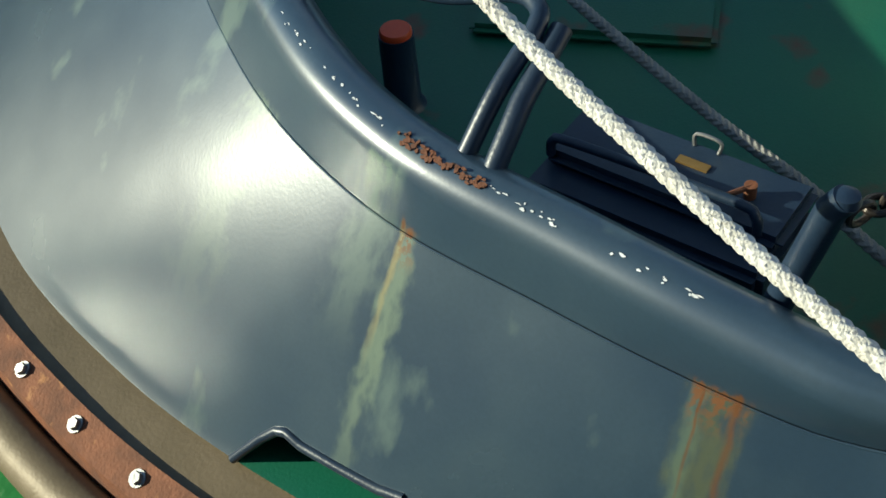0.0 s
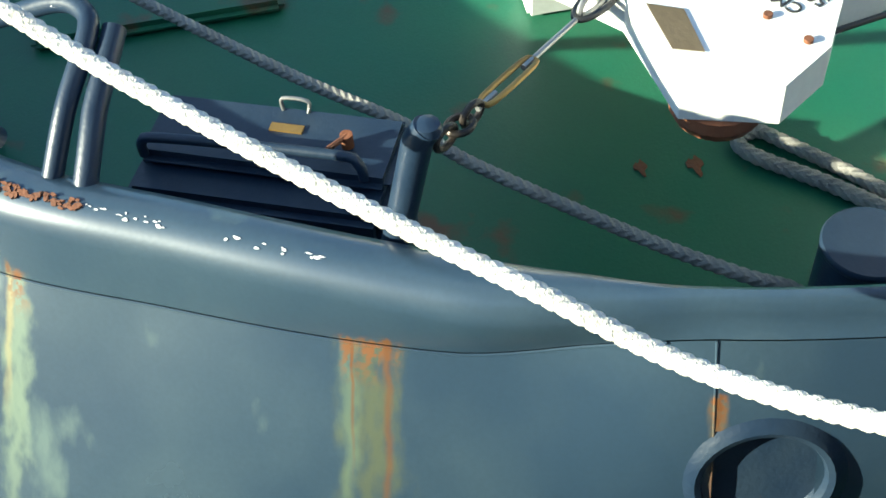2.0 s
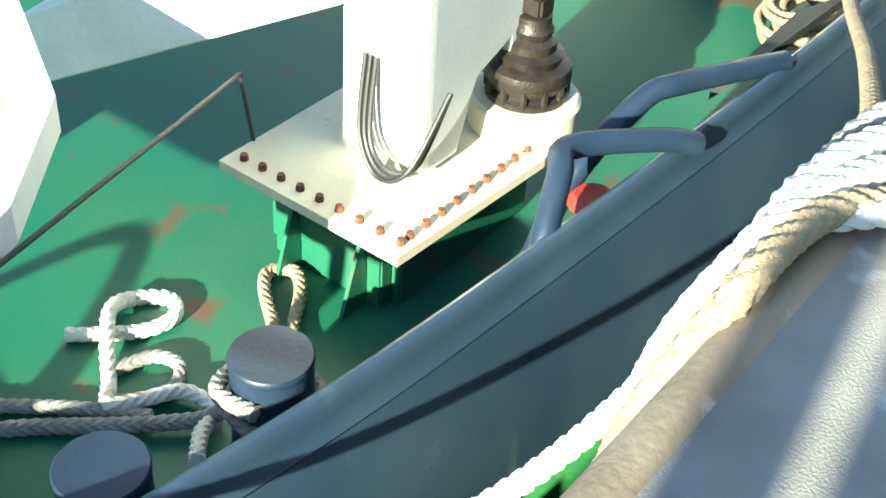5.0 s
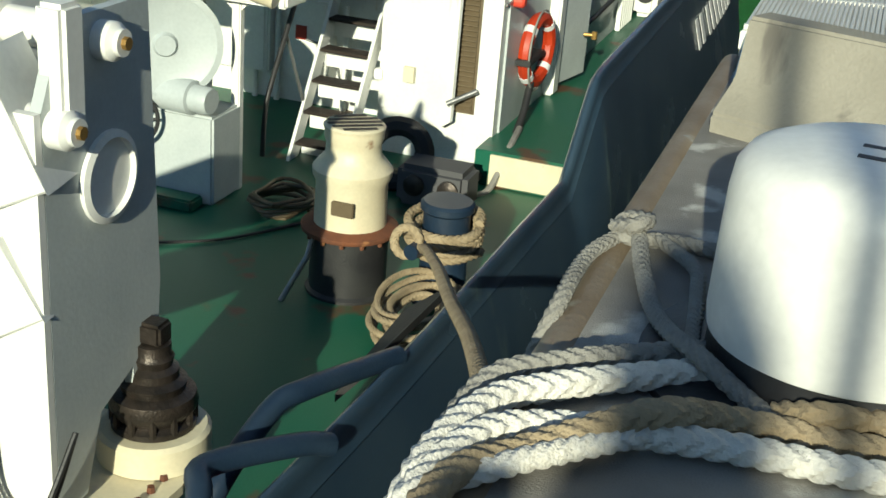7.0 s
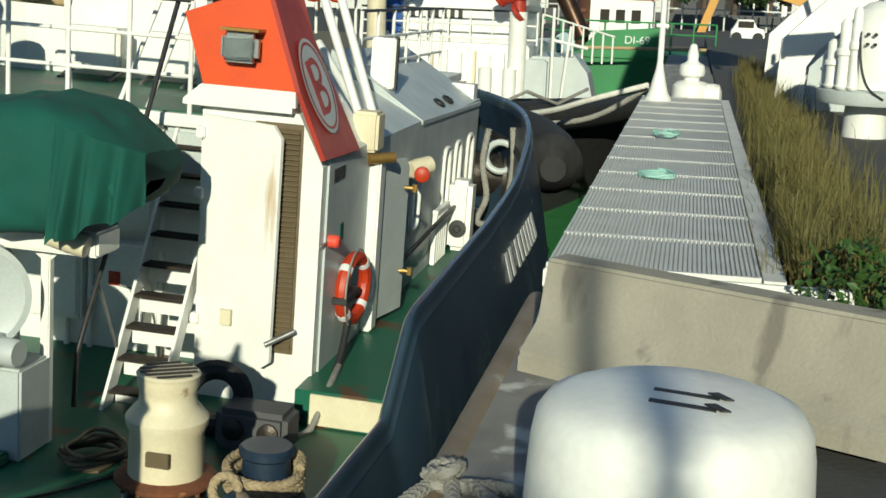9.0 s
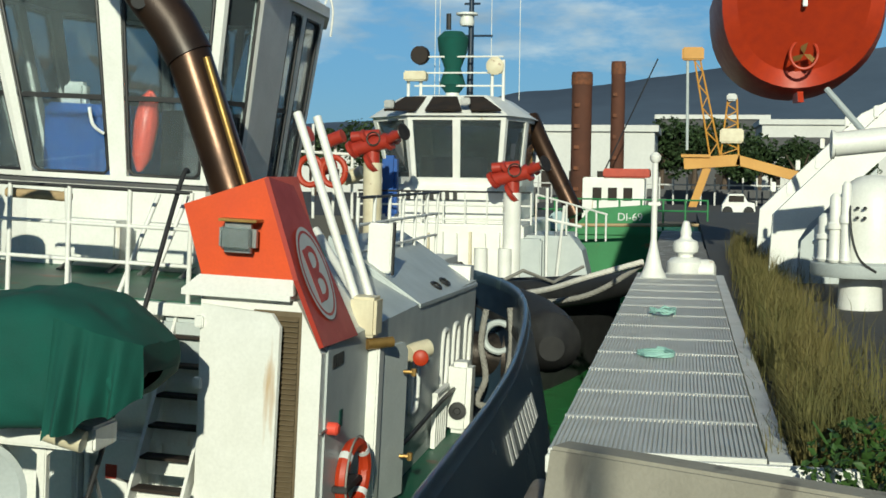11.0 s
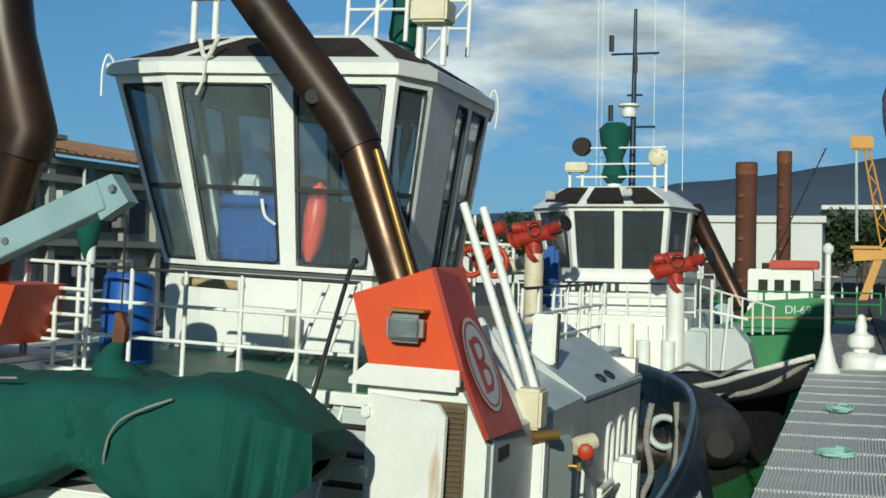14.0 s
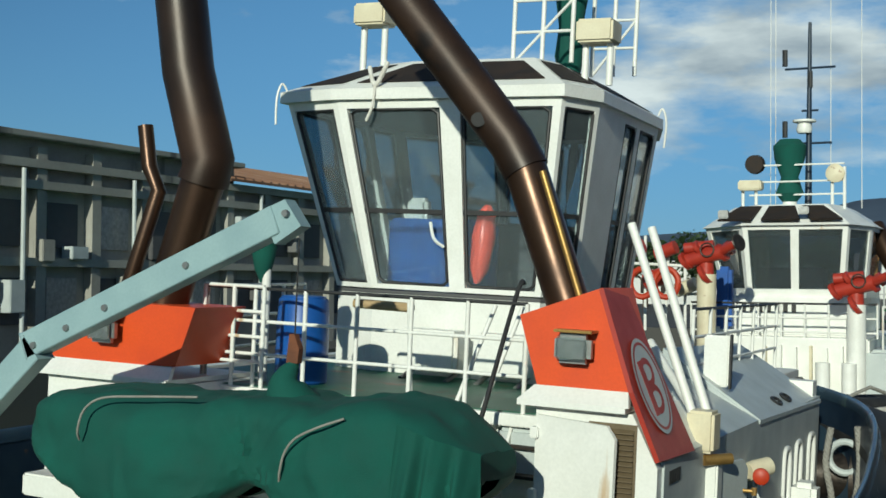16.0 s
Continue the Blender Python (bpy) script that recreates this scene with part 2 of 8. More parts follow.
M = {
    "hull": material("blue_hull_paint", (0.021, 0.044, 0.074), (0.038, 0.066, 0.092), 0.25, 0.0, 1.6, 0.06, 55, (0.085, 0.125, 0.125), 0.34, 2.6, True, coat=0.8, rough_var=0.08, spots=STAINS),
    "blue": material("blue_steel_paint", (0.011, 0.024, 0.048), (0.019, 0.035, 0.058), 0.4, 0, 5, 0.15, 50, (0.10, 0.06, 0.04), 0.12, 4),
    "deck": material("green_deck_paint", (0.006, 0.105, 0.060), (0.022, 0.118, 0.062), 0.48, 0, 1.3, 0.15, 70, (0.10, 0.055, 0.028), 0.42, 2.1),
    "white": material("white_ship_paint", (0.82, 0.82, 0.78), (0.74, 0.74, 0.69), 0.42, 0, 2.2, 0.06, 30, (0.5, 0.34, 0.18), 0.1, 3.5, True),
    "cream": material("cream_ship_paint", (0.70, 0.64, 0.46), (0.6, 0.52, 0.36), 0.5, 0, 3, 0.1, 40, RUST, 0.12, 5),
    # real pale grey, and white with shade put in on crane cheek and side wall
    "grey": material("pale_grey_and_shaded_white", (0.50, 0.54, 0.53), (0.42, 0.46, 0.46), 0.45, 0, 2.5, 0.08, 40),
    "davit": material("pale_blue_paint", (0.30, 0.42, 0.44), (0.24, 0.35, 0.38), 0.45, 0, 3, 0.08, 40),
    "orange": material("orange_red_paint", (0.70, 0.085, 0.018), (0.60, 0.065, 0.015), 0.4, 0, 2, 0.05, 40),
    "ring": material("orange_buoy", (0.46, 0.040, 0.009), (0.38, 0.03, 0.008), 0.48, 0, 6, 0.15, 60),
    "red": material("red_and_shaded_orange_paint", (0.40, 0.038, 0.020), (0.31, 0.026, 0.015), 0.45, 0, 4, 0.1, 40),
    "pipe": material("brown_exhaust", (0.085, 0.048, 0.03), (0.055, 0.032, 0.022), 0.34, 0.75, 3, 0.1, 50, (0.02, 0.016, 0.014), 0.2, 2),
    "soot": material("sooty_steel", (0.012, 0.008, 0.006), (0.030, 0.017, 0.010), 0.75, 0.0, 4, 0.1, 50),
    "sootpipe": material("burnt_brown_steel", (0.016, 0.010, 0.007), (0.05, 0.026, 0.015), 0.42, 0.35, 1.1, 0.1, 50, (0.007, 0.006, 0.006), 0.5, 1.4),
    "black": material("black_paint", (0.018, 0.018, 0.02), (0.03, 0.03, 0.03), 0.5, 0, 5, 0.15, 60),
    "rubber": material("black_rubber", (0.014, 0.014, 0.015), (0.03, 0.03, 0.03), 0.75, 0, 4, 0.3, 40),
    "rust": material("rusty_steel", (0.20, 0.07, 0.03), (0.10, 0.045, 0.028), 0.85, 0.1, 7, 0.5, 60, (0.33, 0.15, 0.06), 0.3, 9),
    "steel": material("galvanised_steel", (0.36, 0.36, 0.35), (0.25, 0.25, 0.25), 0.45, 0.8, 9, 0.15, 60),
    "darksteel": material("greasy_dark_steel", (0.035, 0.03, 0.026), (0.07, 0.055, 0.045), 0.4, 0.6, 12, 0.4, 60),
    "brass": material("worn_brass", (0.42, 0.26, 0.08), (0.3, 0.18, 0.06), 0.45, 0.7, 8, 0.2, 60),
    "tarp": material("green_tarpaulin", (0.002, 0.062, 0.046), (0.004, 0.085, 0.062), 0.9, 0, 2.5, 0.3, 90),
    "ropewhite": material("white_rope", (0.74, 0.72, 0.66), (0.6, 0.57, 0.5), 0.85, 0, 9, 0.6, 120, (0.45, 0.33, 0.16), 0.16, 3),
    "ropegrey": material("grey_rope", (0.30, 0.29, 0.26), (0.22, 0.21, 0.19), 0.9, 0, 9, 0.6, 120),
    "ropetan": material("tan_rope", (0.38, 0.30, 0.19), (0.26, 0.2, 0.12), 0.9, 0, 9, 0.6, 120),
    "ropemint": material("mint_rope", (0.35, 0.58, 0.52), (0.28, 0.5, 0.45), 0.9, 0, 9, 0.6, 120),
    "concrete": material("quay_concrete", (0.29, 0.275, 0.25), (0.17, 0.16, 0.145), 0.8, 0, 2.4, 0.35, 150, (0.52, 0.51, 0.47), 0.48, 3.2),
    "barrier": material("barrier_concrete", (0.34, 0.315, 0.255), (0.27, 0.25, 0.20), 0.85, 0, 3.0, 0.35, 60, (0.17, 0.155, 0.13), 0.34, 5, True),
    "edge": material("worn_steel_edge", (0.30, 0.24, 0.17), (0.2, 0.15, 0.1), 0.6, 0.3, 3, 0.3, 50, (0.4, 0.4, 0.36), 0.3, 5),
    "alu": material("aluminium_grating", (0.70, 0.70, 0.66), (0.58, 0.58, 0.54), 0.55, 0.1, 3, 0.2, 60, shade=0.06),
    "asphalt": material("asphalt", (0.055, 0.055, 0.055), (0.075, 0.07, 0.065), 0.9, 0, 0.4, 0.4, 30),
    "grass": material("dry_grass", (0.17, 0.135, 0.042), (0.07, 0.085, 0.022), 0.8, 0, 1.5, 0, 30, shade=0.1),
    "leaf": material("green_leaf", (0.05, 0.11, 0.02), (0.03, 0.075, 0.015), 0.6, 0, 3, 0, 30, shade=0.15),
    "tree": material("tree_leaf", (0.035, 0.065, 0.018), (0.02, 0.04, 0.012), 0.7, 0, 0.5, 0, 5),
    "bark": material("bark", (0.10, 0.07, 0.05), None, 0.9, 0, 8, 0.5, 40),
    "hill": material("haze_tinted_hill", (0.075, 0.11, 0.16), (0.055, 0.085, 0.13), 1.0, 0, 0.004, 0, 0.02),
    "pilerust": material("rusty_pile", (0.12, 0.04, 0.02), (0.06, 0.025, 0.016), 0.85, 0, 0.6, 0.4, 8, (0.25, 0.09, 0.04), 0.3, 0.9, True),
    "yellow": material("yellow_crane_paint", (0.58, 0.29, 0.045), (0.48, 0.22, 0.035), 0.55, 0, 0.5, 0.1, 8),
    "barge": material("green_barge_paint", (0.03, 0.22, 0.07), (0.025, 0.15, 0.05), 0.6, 0, 0.6, 0.2, 8, RUST, 0.2, 1.2),
    "wallwhite": material("far_white_wall", (0.66, 0.66, 0.63), (0.56, 0.56, 0.54), 0.8, 0, 0.2, 0.1, 4),
    "walldark": material("far_dark_wall", (0.07, 0.07, 0.075), (0.1, 0.1, 0.1), 0.8, 0, 0.2, 0.1, 4),
    "shed": material("grey_shed_wall", (0.36, 0.35, 0.31), (0.26, 0.25, 0.22), 0.85, 0, 0.5, 0.3, 8, (0.1, 0.1, 0.095), 0.3, 0.8, True),
    "roofrust": material("rusty_roof_sheet", (0.27, 0.16, 0.10), (0.2, 0.1, 0.06), 0.8, 0.1, 0.3, 0.3, 6, (0.35, 0.3, 0.25), 0.2, 0.5),
    "drum": material("blue_plastic", (0.015, 0.09, 0.36), (0.012, 0.07, 0.28), 0.4, 0, 3, 0.05, 40),
    "louvre": material("louvre_brown", (0.16, 0.12, 0.07), (0.12, 0.09, 0.05), 0.55, 0.2, 5, 0.2, 50),
    "text": material("lettering_dark", (0.03, 0.03, 0.03), None, 0.6, 0, 5, 0, 30),
    "textwhite": material("lettering_white", (0.75, 0.76, 0.76), None, 0.6, 0, 5, 0, 30),
    "wood": material("wooden_pole", (0.45, 0.33, 0.18), (0.36, 0.25, 0.13), 0.7, 0, 6, 0.3, 50, stretch=(1, 1, 6)),
    "reflred": material("red_reflector", (0.85, 0.10, 0.06), (0.75, 0.08, 0.05), 0.35, 0, 5, 0.05, 40),
}


def glass(name, tint, rough=0.03):
    m = bpy.data.materials.new(name)
    m.use_nodes = True
    b = m.node_tree.nodes["Principled BSDF"]
    b.inputs["Base Color"].default_value = (*tint, 1)
    b.inputs["Roughness"].default_value = rough
    b.inputs["Transmission Weight"].default_value = 0.92
    b.inputs["IOR"].default_value = 1.45
    return m


HULL_SHADER = M["hull"].node_tree.nodes["Principled BSDF"]
HULL_SHADER.inputs["Coat Roughness"].default_value = 0.40
HULL_SHADER.inputs["Specular IOR Level"].default_value = 0.7
M["glass"] = glass("tinted_glass", (0.40, 0.47, 0.50))
M["lens"] = glass("lamp_glass", (0.75, 0.85, 0.85), 0.15)


def water_material():
    m = bpy.data.materials.new("harbour_water")
    m.use_nodes = True
    n, l = m.node_tree.nodes, m.node_tree.links
    b = n["Principled BSDF"]
    b.inputs["Base Color"].default_value = (0.05, 0.24, 0.075, 1)
    b.inputs["Roughness"].default_value = 0.12
    co, t, bp = n.new("ShaderNodeTexCoord"), n.new("ShaderNodeTexNoise"), n.new("ShaderNodeBump")
    t.inputs["Scale"].default_value, t.inputs["Detail"].default_value = 2.2, 5
    bp.inputs["Strength"].default_value, bp.inputs["Distance"].default_value = 0.5, 0.06
    l.new(co.outputs["Object"], t.inputs["Vector"])
    l.new(t.outputs["Fac"], bp.inputs["Height"])
    l.new(bp.outputs[0], b.inputs["Normal"])
    return m


M["water"] = water_material()

# ---- building helpers ----
LIST = radians(2.3)                               # the tug heels a little towards the quay
PIVOT = Matrix.Translation((-3, 0, -2.25))
TUG = PIVOT @ Matrix.Rotation(LIST, 4, "Y") @ PIVOT.inverted()
ORIGIN = {}


def finish(bm, smooth=False):
    bmesh.ops.recalc_face_normals(bm, faces=bm.faces[:])
    me = bpy.data.meshes.new("m")
    bm.to_mesh(me)
    bm.free()
    if smooth:
        for p in me.polygons:
            p.use_smooth = True
        me.set_sharp_from_angle(angle=radians(40))
    return me


def thing(name, label, category, base, group="", tug=True, kind=""):
    """An Empty at the thing's base; its parts are drawn in the tug's (or the world's) coordinates."""
    ob = new(name)
    ob.matrix_world = (TUG if tug else Matrix()) @ Matrix.Translation(base)
    ORIGIN[ob] = Vector(base)
    return tagged(ob, label, category, group, kind)


def part(name, bm, mat, parent, label="", smooth=True, kind=""):
    bm.transform(Matrix.Translation(-ORIGIN[parent]))
    me = finish(bm, smooth)
    me.materials.append(M[mat])
    ob = new(name, me)
    ob.parent = parent
    ORIGIN[ob] = ORIGIN[parent]
    return tagged(ob, label, kind=kind)


def solo(name, bm, mat, label="", category="", base=(0, 0, 0), tug=True, group="", kind="", smooth=True):
    """A thing that is one mesh."""
    bm.transform(Matrix.Translation(-Vector(base)))
    me = finish(bm, smooth)
    me.materials.append(M[mat])
    ob = new(name, me)
    ob.matrix_world = (TUG if tug else Matrix()) @ Matrix.Translation(base)
    ORIGIN[ob] = Vector(base)
    return tagged(ob, label, category, group, kind)


def B():
    return bmesh.new()


def box(bm, lo, hi, bevel=0.0, m=None):
    b = bmesh.new()
    bmesh.ops.create_cube(b, size=1)
    c = [(lo[i] + hi[i]) / 2 for i in range(3)]
    s = [abs(hi[i] - lo[i]) for i in range(3)]
    bmesh.ops.transform(b, matrix=Matrix.Translation(c) @ Matrix.Diagonal((*s, 1)), verts=b.verts[:])
    if bevel:
        bmesh.ops.bevel(b, geom=b.edges[:], offset=min(bevel, min(s) * 0.45), segments=2, affect="EDGES")
    return join(bm, b, m)


def join(bm, b, m=None):
    if m is not None:
        bmesh.ops.transform(b, matrix=m, verts=b.verts[:])
    me = bpy.data.meshes.new("tmp")
    b.to_mesh(me)
    b.free()
    bm.from_mesh(me)
    bpy.data.meshes.remove(me)
    return bm


def cyl(bm, p0, p1, r0, r1=None, n=16, caps=True):
    p0, p1 = Vector(p0), Vector(p1)
    r1 = r0 if r1 is None else r1
    q = (p1 - p0).to_track_quat("Z", "Y").to_matrix()
    rings = []
    for p, r in ((p0, r0), (p1, r1)):
        rings.append([bm.verts.new(p + q @ Vector((r * math.cos(a), r * math.sin(a), 0))) for a in (2 * math.pi * i / n for i in range(n))])
    for i in range(n):
        bm.faces.new((rings[0][i], rings[0][(i + 1) % n], rings[1][(i + 1) % n], rings[1][i]))
    if caps:
        bm.faces.new(rings[0][::-1])
        bm.faces.new(rings[1])
    return bm


def lathe(bm, c, profile, n=28, axis=(0, 0, 1)):
    """Turn (radius, height) pairs round an axis through c."""
    q = Vector(axis).to_track_quat("Z", "Y").to_matrix()
    c = Vector(c)
    rings = []
    for r, h in profile:
        rings.append([bm.verts.new(c + q @ Vector((r * math.cos(a), r * math.sin(a), h))) for a in (2 * math.pi * i / n for i in range(n))])
    for a, b in zip(rings, rings[1:]):
        for i in range(n):
            bm.faces.new((a[i], a[(i + 1) % n], b[(i + 1) % n], b[i]))
    bm.faces.new(rings[0][::-1])
    bm.faces.new(rings[-1])
    return bm


def smooth_path(pts, k=6):
    """Catmull-Rom through the points."""
    pts = [Vector(p) for p in pts]
    out = []
    for i in range(len(pts) - 1):
        a, b, c, d = pts[max(i - 1, 0)], pts[i], pts[i + 1], pts[min(i + 2, len(pts) - 1)]
        for j in range(k):
            t = j / k
            out.append(0.5 * ((2 * b) + (c - a) * t + (2 * a - 5 * b + 4 * c - d) * t * t + (3 * b - a - 3 * c + d) * t ** 3))
    return out + [pts[-1]]


def sweep(bm, pts, r, n=10, lay=0, twist=0.0, depth=0.0, closed=False):
    """A tube along the points; lay strands with the given twist per metre make it a rope."""
    pts = [Vector(p) for p in pts]
    rings, s, side = [], 0.0, None
    for i, p in enumerate(pts):
        d = (pts[min(i + 1, len(pts) - 1)] - pts[max(i - 1, 0)]).normalized()
        if side is None:
            side = d.orthogonal().normalized()
        side = (side - d * side.dot(d)).normalized()
        up = d.cross(side)
        if i:
            s += (p - pts[i - 1]).length
        ring = []
        for j in range(n):
            a = 2 * math.pi * j / n
            f = 1.0
            if lay:
                f += depth * (abs(math.sin(twist * s + 2.6 * abs(a % math.pi - math.pi / 2))) - 0.6) - 0.10 * abs(math.cos(a))
            rr = r[i] if isinstance(r, (list, tuple)) else r
            ring.append(bm.verts.new(p + (side * math.cos(a) + up * math.sin(a)) * rr * f))
        rings.append(ring)
    for a, b in zip(rings, rings[1:]):
        for j in range(n):
            bm.faces.new((a[j], a[(j + 1) % n], b[(j + 1) % n], b[j]))
    bm.faces.new(rings[0][::-1])
    bm.faces.new(rings[-1])
    return bm


def rope_points(pts, step=0.012):
    fine = smooth_path(pts, 24)
    out, acc = [fine[0]], 0.0
    for a, b in zip(fine, fine[1:]):
        seg = (b - a).length
        while acc + seg >= step:
            t = (step - acc) / seg
            a = a.lerp(b, t)
            out.append(a)
            seg = (b - a).length
            acc = 0.0
        acc += seg
    return out


def rope(name, pts, r, mat, label, tug=True, step=0.012, category="rope"):
    bm = B()
    sweep(bm, rope_points(pts, min(step, r * 0.24)), r, 20, 4, 2.0 / r, 0.36)
    return solo(name, bm, mat, label, category, pts[0], tug)


def loft(bm, rows, cap=False):
    v = [[bm.verts.new(p) for p in row] for row in rows]
    for a, b in zip(v, v[1:]):
        for i in range(len(a) - 1):
            bm.faces.new((a[i], a[i + 1], b[i + 1], b[i]))
    if cap:
        bm.faces.new(v[0][::-1])
        bm.faces.new(v[-1])
    return bm


def slab(bm, outline, offset):
    """A polygon given in 3D, thickened by the vector offset."""
    o = Vector(offset)
    a = [bm.verts.new(Vector(p)) for p in outline]
    b = [bm.verts.new(Vector(p) + o) for p in outline]
    bm.faces.new(a)
    bm.faces.new(b[::-1])
    for i in range(len(a)):
        bm.faces.new((a[i], a[(i + 1) % len(a)], b[(i + 1) % len(a)], b[i]))
    return bm


def lettering(body, size, m, mat, name="writing", parent=None, label=""):
    c = bpy.data.curves.new("t", "FONT")
    c.body, c.size, c.extrude, c.align_x, c.align_y = body, size, 0.002, "CENTER", "CENTER"
    tmp = bpy.data.objects.new("t", c)
    scene.collection.objects.link(tmp)
    me = bpy.data.meshes.new_from_object(tmp.evaluated_get(bpy.context.evaluated_depsgraph_get()))
    bpy.data.objects.remove(tmp)
    me.transform(m)
    bm = B()
    bm.from_mesh(me)
    bpy.data.meshes.remove(me)
    return part(name, bm, mat, parent, label, smooth=False)


def facing(c, right, up):
    """A frame at c with the x axis along right and y along up."""
    r, u = Vector(right).normalized(), Vector(up).normalized()
    nrm = r.cross(u).normalized()
    u = nrm.cross(r)
    return Matrix.Translation(c) @ Matrix((r, u, nrm)).transposed().to_4x4()


# ---- ground, quay and water ----
DECK = -2.25
WATER = -3.7
bm = B()
for q in (((-900, -300), (900, 60)),):
    slab(bm, [(q[0][0], q[0][1], WATER), (q[1][0], q[0][1], WATER), (q[1][0], q[1][1], WATER), (q[0][0], q[1][1], WATER)], (0, 0, -0.05))
solo("water", bm, "water", "green harbour water between tug and quay", "water", (0, 0, WATER), False, kind="structure")

bm = B()
box(bm, (-0.72, -60, -6), (0.5, 6.45, 0.0), 0.03)
solo("pavement", bm, "concrete", "worn grey concrete quay apron with pale patches", "quay", (0, 0, 0), False, kind="structure")
bm = B()
box(bm, (-0.70, 6.46, -6), (0.48, 40, -0.12), 0.02)
solo("pavement_walkway_base", bm, "concrete", "concrete quay under the walkway", "quay", (0, 0, 0), False, kind="structure")
bm = B()
sweep(bm, [(-0.68, -60, -0.045), (-0.68, 0, -0.045), (-0.68, 6.44, -0.045)], 0.062, 16)
solo("trim_quay_edge", bm, "edge", "worn rounded steel nosing along the quay edge", "quay edge", (-0.68, 0, 0), False, kind="structure")
bm = B()
box(bm, (0.505, -60, -5), (900, 60, -0.06))
box(bm, (-900, 60.02, -5), (900, 5000, -0.55))
solo("ground", bm, "asphalt", "dark asphalt harbour ground reaching to the horizon", "ground", (10, 0, 0), False, kind="structure")

# ---- tug hull: stations of rail, seam and lower edge from the stern round to the bow ----
STATIONS = [
    ((-6.7, -2.95, -1.2), (-6.7, -3.15, -1.5), (-6.7, -4.6, -2.4)),
    ((-5.2, -2.5, -1.2), (-5.15, -2.75, -1.5), (-4.9, -4.15, -2.4)),
    ((-4.0, -1.78, -1.2), (-3.95, -2.05, -1.5), (-3.73, -3.36, -2.4)),
    ((-3.38, -1.20, -1.2), (-3.24, -1.35, -1.5), (-3.04, -2.52, -2.4)),
    ((-2.97, -0.50, -1.2), (-2.84, -0.62, -1.5), (-2.56, -1.62, -2.4)),
    ((-2.68, 0.03, -1.2), (-2.57, -0.05, -1.5), (-2.22, -0.60, -2.4)),
    ((-2.42, 0.55, -1.2), (-2.36, 0.52, -1.5), (-2.07, 0.35, -2.4)),
    ((-2.22, 1.05, -1.2), (-2.17, 1.05, -1.5), (-1.98, 1.05, -2.4)),
    ((-2.05, 2.05, -1.2), (-1.98, 2.05, -1.5), (-1.92, 2.10, -2.4)),
    ((-1.96, 3.1, -1.2), (-1.85, 3.1, -1.5), (-1.87, 3.2, -2.4)),
    ((-1.87, 4.8, -1.2), (-1.75, 4.8, -1.5), (-1.66, 4.8, -2.4)),
    ((-1.82, 7.0, -1.2), (-1.70, 7.0, -1.5), (-1.60, 7.0, -2.4)),
    ((-1.80, 7.78, -1.20), (-1.70, 7.78, -1.45), (-1.58, 7.78, -2.4)),
    ((-1.80, 8.40, -0.64), (-1.72, 8.40, -0.95), (-1.56, 8.40, -2.4)),
    ((-1.80, 8.60, -0.61), (-1.72, 8.60, -0.93), (-1.56, 8.60, -2.4)),
    ((-1.83, 12.0, -0.58), (-1.70, 12.0, -0.9), (-1.46, 12.0, -2.4)),
    ((-1.95, 15.0, -0.50), (-1.80, 15.0, -0.85), (-1.44, 15.0, -2.4)),
    ((-2.2, 17.5, -0.1), (-2.05, 17.5, -0.6), (-1.9, 17.5, -2.4)),
    ((-3.0, 19.6, 0.0), (-2.85, 19.8, -0.5), (-3.4, 19.1, -2.4)),
    ((-4.4, 20.9, 0.05), (-4.3, 21.1, -0.5), (-4.8, 20.4, -2.4)),
    ((-6.7, 21.5, 0.05), (-6.7, 21.7, -0.5), (-6.7, 21.0, -2.4)),
]
K = 8
# the stern flare is steeper than its outline suggests: its lower edge lies deeper and further in
FLARE = Vector((-0.106, -0.17, 1.69))
for k, f in enumerate((1.08, 1.08, 1.085, 1.085, 1.06, 1.03)):
    top, mid, low = STATIONS[k]
    STATIONS[k] = (top, mid, tuple(FLARE + (Vector(low) - FLARE) * f))


def station_path(pts):
    """Smooth round the stern and bow, straight where the bulwark steps up."""
    out = smooth_path(pts[:12], K)
    for a, b in zip(pts[11:15], pts[12:16]):
        out += [Vector(a).lerp(Vector(b), (j + 1) / K) for j in range(K)]
    return out[:-1] + smooth_path(pts[15:], K)


RAIL, SEAM, LOW = (station_path([s[i] for s in STATIONS]) for i in range(3))


def outward(i):
    d = RAIL[min(i + 1, len(RAIL) - 1)] - RAIL[max(i - 1, 0)]
    return Vector((d.y, -d.x, 0)).normalized()


def mirrored(v):
    return Vector((-13.4 - v.x, v.y, v.z))


def joint(y):
    """0 at the stern, where the rail is a wide roll above a weld; 1 where it is a narrow lip on plain plating."""
    k = min(1.0, max(0.0, (y - 0.25) / 0.75))
    return k * k * (3 - 2 * k)


for i, r in enumerate(RAIL):
    SEAM[i] = SEAM[i].lerp(r + Vector((0.012, 0, -0.15)), joint(r.y))
hull = thing("tugboat_hull", "dark blue steel tug hull with rust streaks beside the quay", "tugboat", (-6.7, 9, WATER))
ROLL = []                                          # outer profile of the rolled rail
